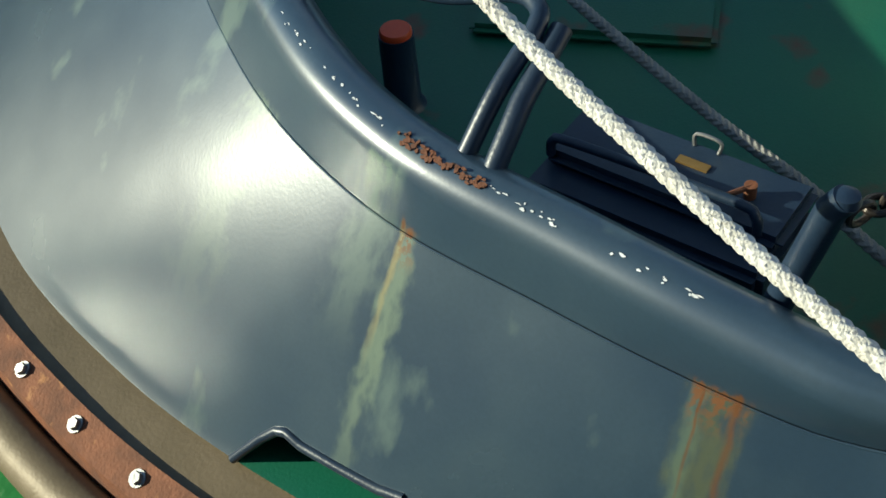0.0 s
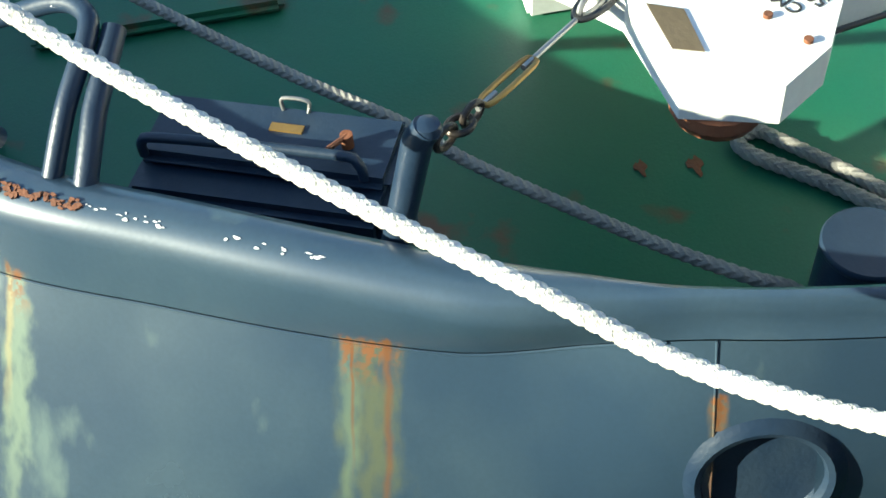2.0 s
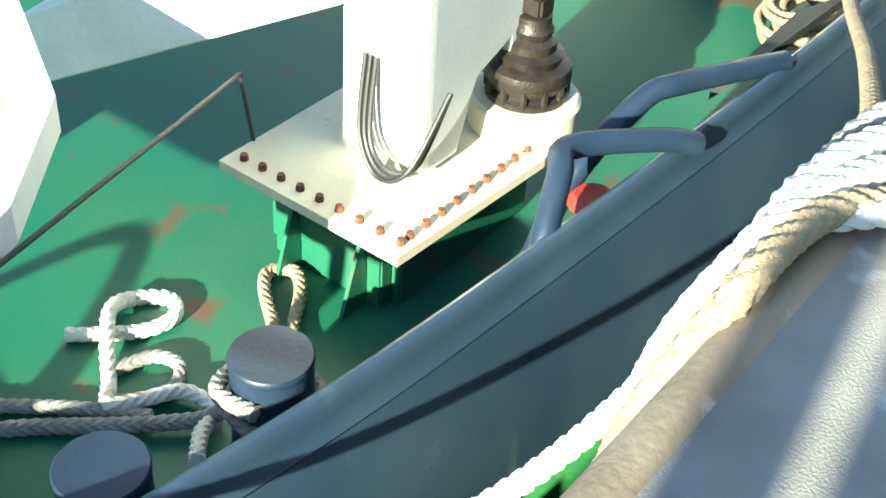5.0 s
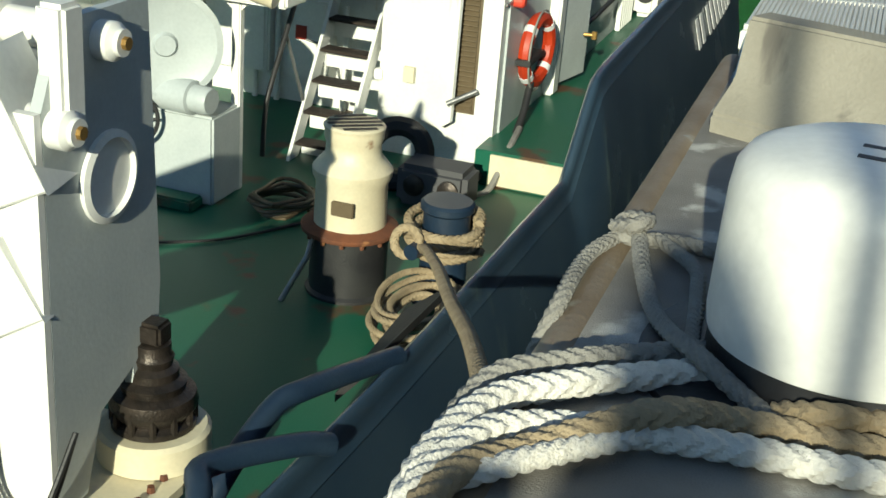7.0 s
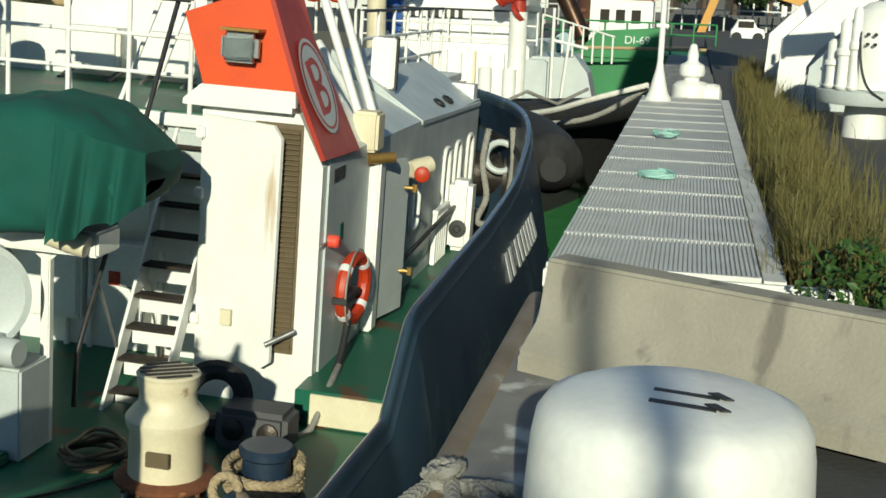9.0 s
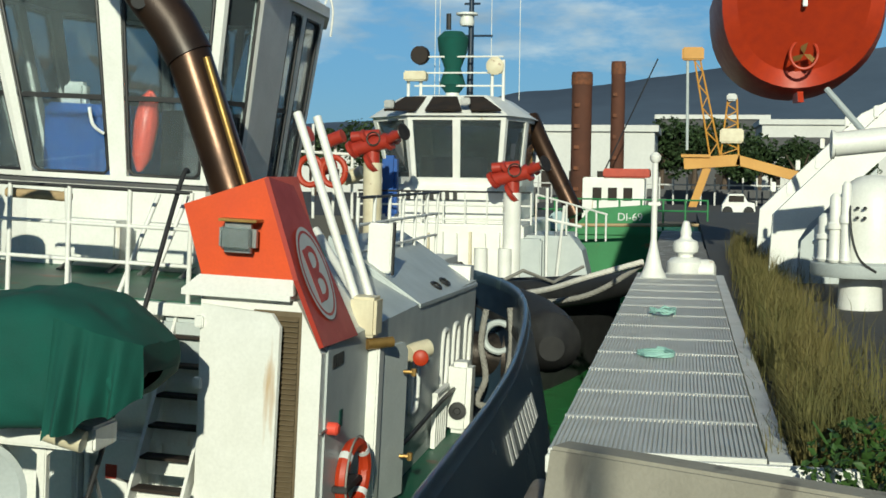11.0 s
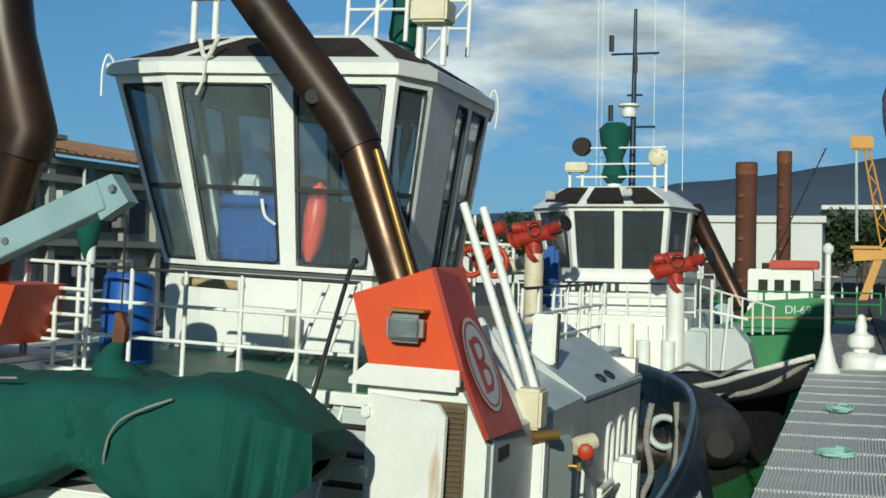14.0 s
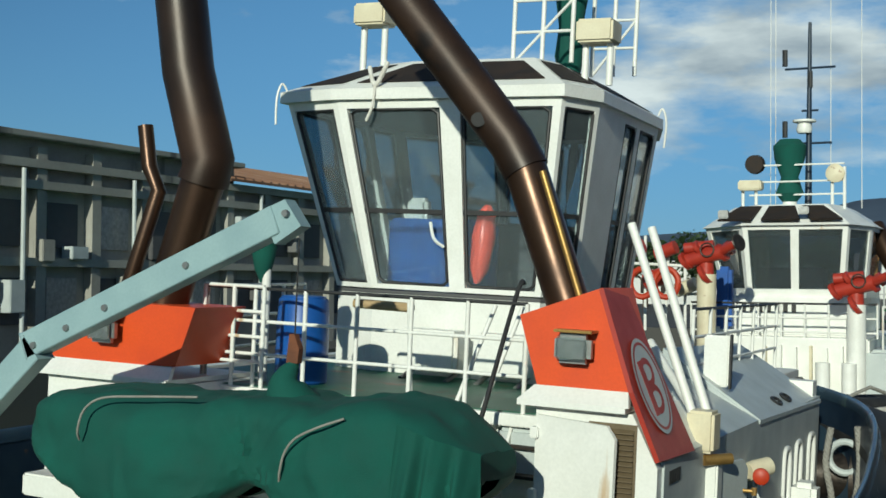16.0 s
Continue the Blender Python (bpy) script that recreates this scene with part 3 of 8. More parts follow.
for i, r in enumerate(RAIL):
    n = outward(i)
    row = [r + n * -0.10 + Vector((0, 0, -0.16))]
    for a in range(0, 181, 22):
        k = joint(r.y)
        hw = 0.125 - 0.08 * k
        c = r + n * (0.02 - 0.075 * k) + Vector((0, 0, -0.11))
        row.append(c - n * hw * math.cos(radians(a)) + Vector((0, 0, 0.115 * math.sin(radians(a)))))
    row.append(SEAM[i] + n * 0.004 + Vector((0, 0, 0.012)))
    row.append(SEAM[i] - n * 0.03)
    ROLL.append(row)
# white paint chips and a rust patch on the rolled rail
random.seed(3)
CHIPS = [-1.86, -1.76, -1.70, -1.63, -1.5, -1.42, -1.36, -1.29, -1.24, -0.82, -0.76, -0.71, -0.66, -0.6, -0.56, -0.37, -0.29, -0.2, -0.14, -0.1]


def on_roll(y, angle, lift):
    i = min(range(len(RAIL)), key=lambda j: abs(RAIL[j].y - y))
    i = min(max(i, 1), len(RAIL) - 2)
    f = (y - RAIL[i - 1].y) / (RAIL[i + 1].y - RAIL[i - 1].y)
    r, n = RAIL[i - 1].lerp(RAIL[i + 1], f), outward(i)
    d = (RAIL[i + 1] - RAIL[i - 1]).normalized()
    c = r + n * 0.02 + Vector((0, 0, -0.11))
    nn = (-n * 0.125 * math.cos(radians(angle)) + Vector((0, 0, 0.115 * math.sin(radians(angle)))))
    return c + nn * (1 + lift / 0.12), d, nn.normalized()


def fleck(bm, y, angle, a, b, thick):
    c, d, nn = on_roll(y, angle, 0.001)
    e = nn.cross(d)
    m = 9
    slab(bm, [c + d * a * math.cos(q) * random.uniform(0.5, 1.1) + e * b * math.sin(q) * random.uniform(0.5, 1.2) for q in (2 * math.pi * k / m for k in range(m))], nn * thick)


for y in CHIPS:
    for k in range(3):
        bm = B()
        fleck(bm, y + random.uniform(-0.03, 0.03), 112 + random.uniform(-5, 7), random.uniform(0.004, 0.017), random.uniform(0.002, 0.005), 0.0015)
        part("paint_chip", bm, "textwhite", hull, "white chip in the blue paint", smooth=False)
for k in range(70):
    bm = B()
    fleck(bm, random.uniform(-1.17, -0.82), random.gauss(112, 6), random.uniform(0.006, 0.018), random.uniform(0.005, 0.012), random.uniform(0.003, 0.008))
    part("rust_scale", bm, "rust", hull, "flaking rust scale on the rail", smooth=False)
for flip in (False, True):
    bm = B()
    loft(bm, [[mirrored(p) for p in row] if flip else row for row in ROLL])
    part("bulwark_rail", bm, "hull", hull, "rolled blue rail, scuffed and chipped")
# outer plating, with a freeing port and a round fairlead left open
ROWS = 10
OPEN_PORT = set((i, j) for i in range(30, 35) for j in range(8, 10))
OPEN_FAIR = set((i, j) for i in range(55, 58) for j in range(3, 7))
for flip in (False, True):
    bm = B()
    grid = []
    for i in range(len(RAIL)):
        n = outward(i)
        row = []
        for j in range(ROWS + 1):
            t = j / ROWS
            row.append(SEAM[i].lerp(LOW[i], t) + n * (0.015 + 0.035 * joint(RAIL[i].y)) * math.sin(math.pi * t))
        row += [LOW[i] - n * 0.05 + Vector((0, 0, -0.06)), LOW[i] - n * 0.5 + Vector((0, 0, -0.3)), LOW[i] - n * 0.9 + Vector((0, 0, -1.8))]
        grid.append([mirrored(p) for p in row] if flip else row)
    v = [[bm.verts.new(p) for p in row] for row in grid]
    for i in range(len(v) - 1):
        for j in range(len(v[0]) - 1):
            if not flip and ((i, j) in OPEN_PORT or (i, j) in OPEN_FAIR):
                continue
            bm.faces.new((v[i][j], v[i][j + 1], v[i + 1][j + 1], v[i + 1][j]))
    if not flip:
        PORT_RIM = [grid[30][10], grid[30][8]] + [grid[i][8] for i in range(31, 35)] + [grid[35][8], grid[35][10]] + [grid[i][10] for i in range(34, 29, -1)]
        PORT_N = outward(31)
        FAIR_C = sum((grid[i][j] for i in (55, 58) for j in (3, 7)), Vector()) / 4
        FAIR_N = (grid[58][3] - grid[55][3]).cross(grid[55][7] - grid[55][3]).normalized()
    part("hull_plating", bm, "hull", hull, "blue hull plating with green and rusty runs")
    bm = B()
    inner = []
    for i, r in enumerate(RAIL):
        n = outward(i)
        row = [r - n * 0.09 + Vector((0, 0, -0.14)), r - n * 0.09 + Vector((0, 0, -0.5))]
        row += [Vector((p.x, p.y, DECK - 0.02)) for p in (r - n * 0.06,)]
        inner.append([mirrored(p) for p in row] if flip else row)
    loft(bm, inner)
    part("bulwark_inside", bm, "blue", hull)
# lip and recess of the freeing port, ring of the round fairlead
if FAIR_N.x < 0:
    FAIR_N = -FAIR_N
bm = B()
back = [p - PORT_N * 0.35 for p in PORT_RIM]
loft(bm, [PORT_RIM, back])
bm.faces.new([bm.verts.new(p) for p in back])
part("freeing_port", bm, "deck", hull, "freeing port open to the green deck", smooth=False)
bm = B()
sweep(bm, smooth_path(PORT_RIM[:8], 3), 0.022, 10)
part("port_lip", bm, "blue", hull)
bm = B()
lathe(bm, FAIR_C, [(0.19, -0.28), (0.19, 0.0), (0.2, 0.025), (0.22, 0.032), (0.245, 0.02), (0.27, -0.005), (0.30, -0.02)], 36, FAIR_N)
part("fairlead_ring", bm, "blue", hull, "worn round fairlead ring")
# weld beads: along the roll and down the plate where the roll ends
bm = B()
sweep(bm, [SEAM[i] + outward(i) * 0.004 for i in range(8, 54)], 0.005, 8)
part("weld_bead", bm, "hull", hull)
bm = B()
WI = min(range(len(SEAM)), key=lambda j: abs(SEAM[j].y - 0.93))
sweep(bm, [SEAM[WI].lerp(LOW[WI], f / 12) + outward(WI) * (0.001 + 0.046 * math.sin(math.pi * f / 12)) for f in range(12)], 0.0045, 8)
part("weld_bead", bm, "hull", hull)
# main deck
bm = B()
rows = []
for i, r in enumerate(RAIL):
    p = r + outward(i) * 0.06
    q = LOW[i]
    rows.append([Vector((p.x + (-13.4 - 2 * p.x) * k / 8, p.y, DECK)) for k in range(9)])
loft(bm, rows)
part("main_deck", bm, "deck", hull, "green painted steel deck with rusty chips")
# raised side deck along the deckhouse
bm = B()
box(bm, (-3.2, 10.2, DECK - 0.1), (-1.9, 17.0, -1.93), 0.01)
part("side_deck", bm, "deck", hull)
bm = B()
box(bm, (-3.05, 10.17, DECK + 0.02), (-1.95, 10.196, -1.95), 0.004)
part("deck_riser", bm, "cream", hull, "white riser with rust runs")
# lower rubber ledge and rubbing strip with bolts round the stern
LEDGE = lambda i: 0.20 * min(1.0, max(0.0, (46 - i) / 12))
bm = B()
loft(bm, [[LOW[i] - outward(i) * 0.06 + Vector((0, 0, -0.02)), LOW[i] + outward(i) * (LEDGE(i) + 0.03) + Vector((0, 0, -0.04)), LOW[i] + outward(i) * (LEDGE(i) + 0.02) + Vector((0, 0, -0.3))] for i in range(0, 47)])
part("rubber_ledge", bm, "louvre", hull, "dark brown ledge under the stern plating", smooth=False)
bm = B()
rows = []
for i in range(0, 60):
    n = outward(i)
    c = LOW[i] + n * LEDGE(i) + Vector((0, 0, -0.16 - 0.26 * (1 - LEDGE(i) / 0.20)))
    rows.append([c + n * 0.02 + Vector((0, 0, 0.16)), c + n * 0.17 + Vector((0, 0, 0.09)), c + n * 0.19 + Vector((0, 0, -0.1)), c - n * 0.05 + Vector((0, 0, -0.14))])
loft(bm, rows)
strip = part("rubbing_strip", bm, "rust", hull, "rusty flaking steel rubbing strip", smooth=False)
for i in range(4, 40, 3):
    n = outward(i)
    c = LOW[i] + n * LEDGE(i) + Vector((0, 0, -0.16 - 0.26 * (1 - LEDGE(i) / 0.20)))
    bm = B()
    up_n = (n * 0.42 + Vector((0, 0, 0.91))).normalized()
    seat = c + n * 0.095 + Vector((0, 0, 0.122))
    cyl(bm, seat, seat + up_n * 0.012, 0.042, 0.042, 14)
    cyl(bm, seat + up_n * 0.012, seat + up_n * 0.034, 0.03, 0.028, 6)
    part("bolt", bm, "steel", strip)

bm = B()
sweep(bm, [LOW[i] + outward(i) * (LEDGE(i) + 0.31) + Vector((0, 0, -0.24)) for i in range(0, 40)], 0.13, 14)
part("rubber_fender", bm, "louvre", hull, "brown weathered tube fender below the rubbing strip")

# ---- deckhouse ----
house = thing("deckhouse", "white and pale grey steel deckhouse with rounded windows", "deckhouse", (-5, 14, DECK))


def wall_with_holes(plane, at, u0, u1, v0, v1, holes, thick):
    """A wall in a plane (x or y constant) with rectangular holes (u0, u1, v0, v1), built as a grid of blocks."""
    bm = B()
    us = sorted({u0, u1, *[h[0] for h in holes], *[h[1] for h in holes]})
    vs = sorted({v0, v1, *[h[2] for h in holes], *[h[3] for h in holes]})
    for a, b in zip(us, us[1:]):
        for c, d in zip(vs, vs[1:]):
            mu, mv = (a + b) / 2, (c + d) / 2
            if any(h[0] < mu < h[1] and h[2] < mv < h[3] for h in holes):
                continue
            if plane == "x":
                box(bm, (at - thick, a, c), (at, b, d))
            else:
                box(bm, (a, at, c), (b, at + thick, d))
    bmesh.ops.remove_doubles(bm, verts=bm.verts[:], dist=0.0005)
    return bm


WINDOWS = [(13.35, 13.75, -1.25, -0.45), (14.25, 14.72, -1.25, -0.45), (16.2, 16.6, -1.3, -0.5), (17.0, 17.4, -1.3, -0.5), (17.95, 18.4, -1.3, -0.5)]
# the dim grazing light on this quay-facing wall is put in as grey
part("side_wall", wall_with_holes("x", -3.15, 10.75, 18.8, DECK, -0.02, WINDOWS, 0.08), "grey", house, "side wall in pale grey that stands in for its dim grazing light", smooth=False)
for y0, y1, z0, z1 in WINDOWS:
    bm = B()
    ym, zm, w, h = (y0 + y1) / 2, (z0 + z1) / 2, (y1 - y0) / 2, (z1 - z0) / 2
    pts = []
    for k in range(33):
        a = 2 * math.pi * k / 32
        ca, sa = math.cos(a), math.sin(a)
        pts.append((-3.145, ym + math.copysign(abs(ca) ** 0.5, ca) * w, zm + math.copysign(abs(sa) ** 0.5, sa) * h))
    sweep(bm, pts, 0.035, 8)
    w_ob = part("window", bm, "white", house, "white rimmed deckhouse window with rounded corners")
    bm = B()
    box(bm, (-3.19, y0 - 0.01, z0 - 0.01), (-3.175, y1 + 0.01, z1 + 0.01))
    part("pane", bm, "white", w_ob, "white blind behind the pane", smooth=False)
bm = B()
slab(bm, [(-3.15, 10.75, -0.02), (-3.15, 14.6, -0.02), (-4.2, 14.6, 0.5), (-4.2, 10.75, 0.5)], (0, 0, 0.05))
part("sloped_roof", bm, "grey", house, "pale grey sloping roof plate", smooth=False)
bm = B()
slab(bm, [(-3.13, 14.62, -0.02), (-3.13, 18.8, -0.12), (-4.3, 18.6, 0.62), (-4.3, 14.62, 0.72)], (0.0, 0, 0.05))
slab(bm, [(-3.13, 14.6, 0.0), (-4.3, 14.6, 0.74), (-4.3, 14.6, 0.4)], (0, 0.02, 0))
part("sloped_roof", bm, "grey", house, smooth=False)
bm = B()
box(bm, (-9.9, 18.5, DECK), (-3.2, 18.8, 0.2))
box(bm, (-10.1, 11.6, DECK), (-9.9, 18.8, 0.2))
part("front_wall", bm, "white", house, smooth=False)
AFT = 11.6
bm = wall_with_holes("y", AFT, -9.0, -4.3, DECK, 0.14, [], 0.1)
part("aft_wall", bm, "white", house, "white aft wall with lockers", smooth=False)
bm = B()
box(bm, (-9.4, 11.3, 0.12), (-3.7, 20.2, 0.24), 0.01)
part("upper_deck", bm, "white", house, "white edged upper deck")
bm = B()
box(bm, (-9.3, 11.4, 0.242), (-4.3, 20.1, 0.252))
part("upper_deck_floor", bm, "deck", house, smooth=False)

# ---- exhaust casings ----
def casing(name, x0, x1, side, y, z_top, label, louvre):
    """side is +1 where the sloping fin faces the quay."""
    th = thing(name, label, "exhaust casing", ((x0 + x1) / 2, y + 0.6, DECK))
    bm = B()
    drop = 0.0 if side > 0 else -0.16
    slab(bm, [(x0, y, DECK), (x1, y, DECK), (x1, y, -0.02), (x1 - 0.24, y, 0.43 + drop), (x0, y, 0.43 + drop)], (0, 1.5, 0))
    part("casing_body", bm, "white", th, smooth=False)
    bm = B()
    xo = x1 + 0.02 if side > 0 else x1
    slab(bm, [(x0 - 0.14, y - 0.13, 0.44 + drop), (x0 - 0.14, y + 1.4, 0.44 + drop), (x1 - 0.27, y + 1.4, 0.44 + drop), (x1 - 0.27, y - 0.13, 0.44 + drop)], (0, 0, 0.05))
    slab(bm, [(x0 - 0.14, y - 0.13, 0.49 + drop), (x0 - 0.02, y - 0.02, 0.62 + drop), (x1 - 0.28, y - 0.02, 0.62 + drop), (x1 - 0.24, y - 0.13, 0.49 + drop)], (0, 0.06, 0))
    part("canopy", bm, "white", th, smooth=False)
    yo = y - 0.02
    xm = x0 * 0.0 + (x1 - 0.56)
    bm = B()
    if side > 0:
        slab(bm, [(x0 + 0.0, yo, 0.62), (x1 - 0.27, yo, 0.62), (xm, yo, 1.51), (x0 - 0.19, yo, 1.23)], (0, 0.9, 0))
    else:
        slab(bm, [(x0 + 0.02, yo, 0.42), (x1 - 0.24, yo, 0.47), (x1 - 0.02, yo, 1.09), (x0 + 1.0, yo, 1.10), (x0 + 0.14, yo, 0.66)], (0, 0.9, 0))
    part("hood", bm, "orange", th, "orange red exhaust hood", smooth=False)
    return th


cas = casing("exhaust_casing", -4.3, -3.17, 1, 10.6, 0.45, "white steel exhaust casing with orange red hood and open louvred door", True)
# sloping orange fin with an oval badge; darker red stands in for its shade
F = [Vector(p) for p in ((-3.365, 10.44, 0.64), (-3.71, 10.56, 1.51), (-3.667, 11.16, 1.43), (-3.10, 11.58, 0.04), (-3.13, 10.52, 0.06))]
bm = B()
slab(bm, F, (-0.04, 0.0, -0.016))
fin = part("fin", bm, "red", cas, "orange fin darkened to red for its shade, with an oval badge", smooth=False)
e1 = ((F[3] + F[4]) / 2 - (F[1] + F[2]) / 2).normalized()
nrm = (F[4] - F[1]).cross(F[3] - F[1]).normalized()
if nrm.x < 0:
    nrm = -nrm
e1 = (e1 - nrm * e1.dot(nrm)).normalized()
e2 = nrm.cross(e1).normalized()
cc = Vector((-3.352, 10.92, 0.66)) + nrm * 0.006


def oval(bm, c, a, b, ua, ub, nn, ri=0.0, lift=0.0, k=36):
    out = [c + ua * a * math.cos(2 * math.pi * i / k) + ub * b * math.sin(2 * math.pi * i / k) + nn * lift for i in range(k)]
    if ri:
        inn = [c + ua * (a - ri) * math.cos(2 * math.pi * i / k) + ub * (b - ri) * math.sin(2 * math.pi * i / k) + nn * lift for i in range(k)]
        vo, vi = [bm.verts.new(p) for p in out], [bm.verts.new(p) for p in inn]
        for i in range(k):
            bm.faces.new((vo[i], vo[(i + 1) % k], vi[(i + 1) % k], vi[i]))
    else:
        bm.faces.new([bm.verts.new(p) for p in out])
    return bm


bm = B()
oval(bm, cc, 0.44, 0.36, e1, e2, nrm, 0.035, 0.004)
oval(bm, cc, 0.38, 0.30, e1, e2, nrm, 0.0, 0.004)
part("badge", bm, "grey", fin, "pale oval badge with a red two-lobed sign", smooth=False)
bm = B()
oval(bm, cc, 0.405, 0.325, e1, e2, nrm, 0.025, 0.007)
up_, rt_ = -e1, (e2 if e2.y > 0 else -e2)
slab(bm, [cc + up_ * a + rt_ * b + nrm * 0.006 for a, b in ((0.25, -0.17), (0.25, -0.06), (-0.25, -0.06), (-0.25, -0.17))], nrm * 0.003)
for s in (0.125, -0.125):
    oval(bm, cc + up_ * s + rt_ * 0.0, 0.135, 0.17, e1, e2, nrm, 0.06, 0.008)
part("badge_sign", bm, "red", fin, smooth=False)


def tube_part(name, pts, r, mat, parent, label="", n=14, k=0):
    bm = B()
    sweep(bm, smooth_path(pts, k) if k else pts, r, n)
    return part(name, bm, mat, parent, label)


tube_part("exhaust_pipe", [(-4.14, 11.08, 1.15), (-4.26, 11.1, 1.43), (-4.74, 11.1, 2.66), (-4.80, 11.1, 2.76)], 0.205, "pipe", cas, "brown burnt exhaust pipe", 24)
tube_part("exhaust_outlet", [(-4.70, 11.1, 2.56), (-4.86, 11.1, 2.83), (-6.24, 11.1, 4.45), (-7.0, 11.1, 5.35)], 0.225, "sootpipe", cas, "sooty bent exhaust outlet", 22)
tube_part("drain_pipe", [(-4.02, 10.90, 1.35), (-4.46, 10.90, 2.55)], 0.034, "brass", cas, "bright metal pipe strapped to the exhaust", 10)
# black disc on the outlet; its colour stands in for a hole's darkness
bm = B()
lathe(bm, (-5.12, 10.875, 3.03), [(0.07, 0), (0.07, 0.01), (0.05, 0.012)], 18, (0.3, -1, 0.1))
part("vent_hole", bm, "rubber", cas, "black disc for the dark of a hole in the exhaust outlet")
# floodlight
def floodlight(c, parent):
    bm = B()
    box(bm, (c[0] - 0.17, c[1] - 0.1, c[2] - 0.13), (c[0] + 0.17, c[1] + 0.05, c[2] + 0.13), 0.05)
    f = part("floodlight", bm, "steel", parent, "square steel floodlight with rounded corners")
    bm = B()
    box(bm, (c[0] - 0.14, c[1] - 0.115, c[2] - 0.10), (c[0] + 0.14, c[1] - 0.09, c[2] + 0.10), 0.04)
    part("glass", bm, "lens", f)
    bm = B()
    box(bm, (c[0] - 0.16, c[1] - 0.12, c[2] + 0.14), (c[0] + 0.19, c[1] + 0.08, c[2] + 0.165), 0.005)
    part("bracket", bm, "brass", f)


floodlight((-3.93, 10.5, 0.97), cas)
# louvre opening and open door
bm = B()
box(bm, (-3.80, 10.585, -1.75), (-3.36, 10.598, 0.34))
lv = part("louvre_frame", bm, "louvre", cas, "brown louvred air intake", smooth=False)
for k in range(44):
    z = -1.72 + k * 0.046
    bm = B()
    slab(bm, [(-3.79, 10.55, z), (-3.38, 10.55, z), (-3.38, 10.584, z + 0.03), (-3.79, 10.584, z + 0.03)], (0, 0, 0.008))
    part("slat", bm, "louvre", lv, smooth=False)
bm = B()
slab(bm, [(-4.27, 10.545, -1.80), (-3.60, 10.42, -1.86), (-3.52, 10.41, -1.80), (-3.50, 10.41, 0.22), (-3.58, 10.42, 0.33), (-4.27, 10.545, 0.36)], (0.01, 0.04, 0))
dr = part("door", bm, "white", cas, "white steel door standing ajar", smooth=False)
for z in (-1.5, -0.35, 0.2):
    bm = B()
    box(bm, (-4.32, 10.50, z - 0.05), (-4.24, 10.585, z + 0.05), 0.01)
    part("hinge", bm, "white", dr)
bm = B()
cyl(bm, (-3.55, 10.36, -1.62), (-3.32, 10.5, -1.5), 0.025, n=10)
part("handle", bm, "steel", dr)
bm = B()
box(bm, (-4.0, 10.41, -1.5), (-3.9, 10.455, -1.36))
part("label_plate", bm, "cream", dr, "small pale warning label", smooth=False)

port_cas = casing("exhaust_casing", -10.0, -8.05, -1, 10.6, 0.45, "white port exhaust casing with dark orange hood", False)
tube_part("exhaust_pipe", [(-8.82, 11.0, 0.95), (-8.70, 11.0, 1.3), (-8.32, 11.0, 2.55)], 0.235, "pipe", port_cas, "brown burnt exhaust pipe", 24)
tube_part("exhaust_outlet", [(-8.36, 11.0, 2.4), (-8.30, 11.0, 2.62), (-8.62, 11.0, 3.6), (-8.85, 11.0, 4.9)], 0.28, "sootpipe", port_cas, "sooty bent exhaust outlet", 22)
tube_part("thin_exhaust", [(-9.3, 10.9, 1.0), (-8.86, 10.9, 2.3), (-9.0, 10.9, 2.55), (-9.08, 10.9, 3.0)], 0.085, "pipe", port_cas, "thin brown exhaust pipe", 12)
floodlight((-9.15, 10.48, 0.80), port_cas)

# ---- wheelhouse ----
wh = thing("wheelhouse", "white wheelhouse with large outward-leaning tinted windows", "wheelhouse", (-7, 16, 0.24))
TOP = [(-8.55, 14.0), (-5.47, 14.0), (-5.21, 14.62), (-5.32, 17.5), (-5.8, 19.0), (-8.4, 19.0), (-9.5, 17.4), (-9.45, 14.25)]
BOT = [(-7.98, 14.12), (-5.68, 14.12), (-5.47, 14.72), (-5.56, 17.2), (-6.1, 18.5), (-8.0, 18.5), (-8.85, 17.0), (-8.6, 14.3)]
ZB, ZT = 1.30, 3.68


def wh_point(k, u, v, depth=0.0):
    """A point on face k: u along it, v up it, depth inwards."""
    a0, a1 = Vector((*BOT[k], ZB)), Vector((*BOT[(k + 1) % 8], ZB))
    b0, b1 = Vector((*TOP[k], ZT)), Vector((*TOP[(k + 1) % 8], ZT))
    p = a0.lerp(a1, u).lerp(b0.lerp(b1, u), v)
    n = (a1 - a0).cross(b0 - a0).normalized()
    return p - n * depth


def wh_panel(k, u0, u1, v0, v1, d0, d1):
    bm = B()
    f = [wh_point(k, u, v, d0) for u, v in ((u0, v0), (u1, v0), (u1, v1), (u0, v1))]
    g = [wh_point(k, u, v, d1) for u, v in ((u0, v0), (u1, v0), (u1, v1), (u0, v1))]
    a, b = [bm.verts.new(p) for p in f], [bm.verts.new(p) for p in g]
    bm.faces.new(a)
    bm.faces.new(b[::-1])
    for i in range(4):
        bm.faces.new((a[i], a[(i + 1) % 4], b[(i + 1) % 4], b[i]))
    return bm


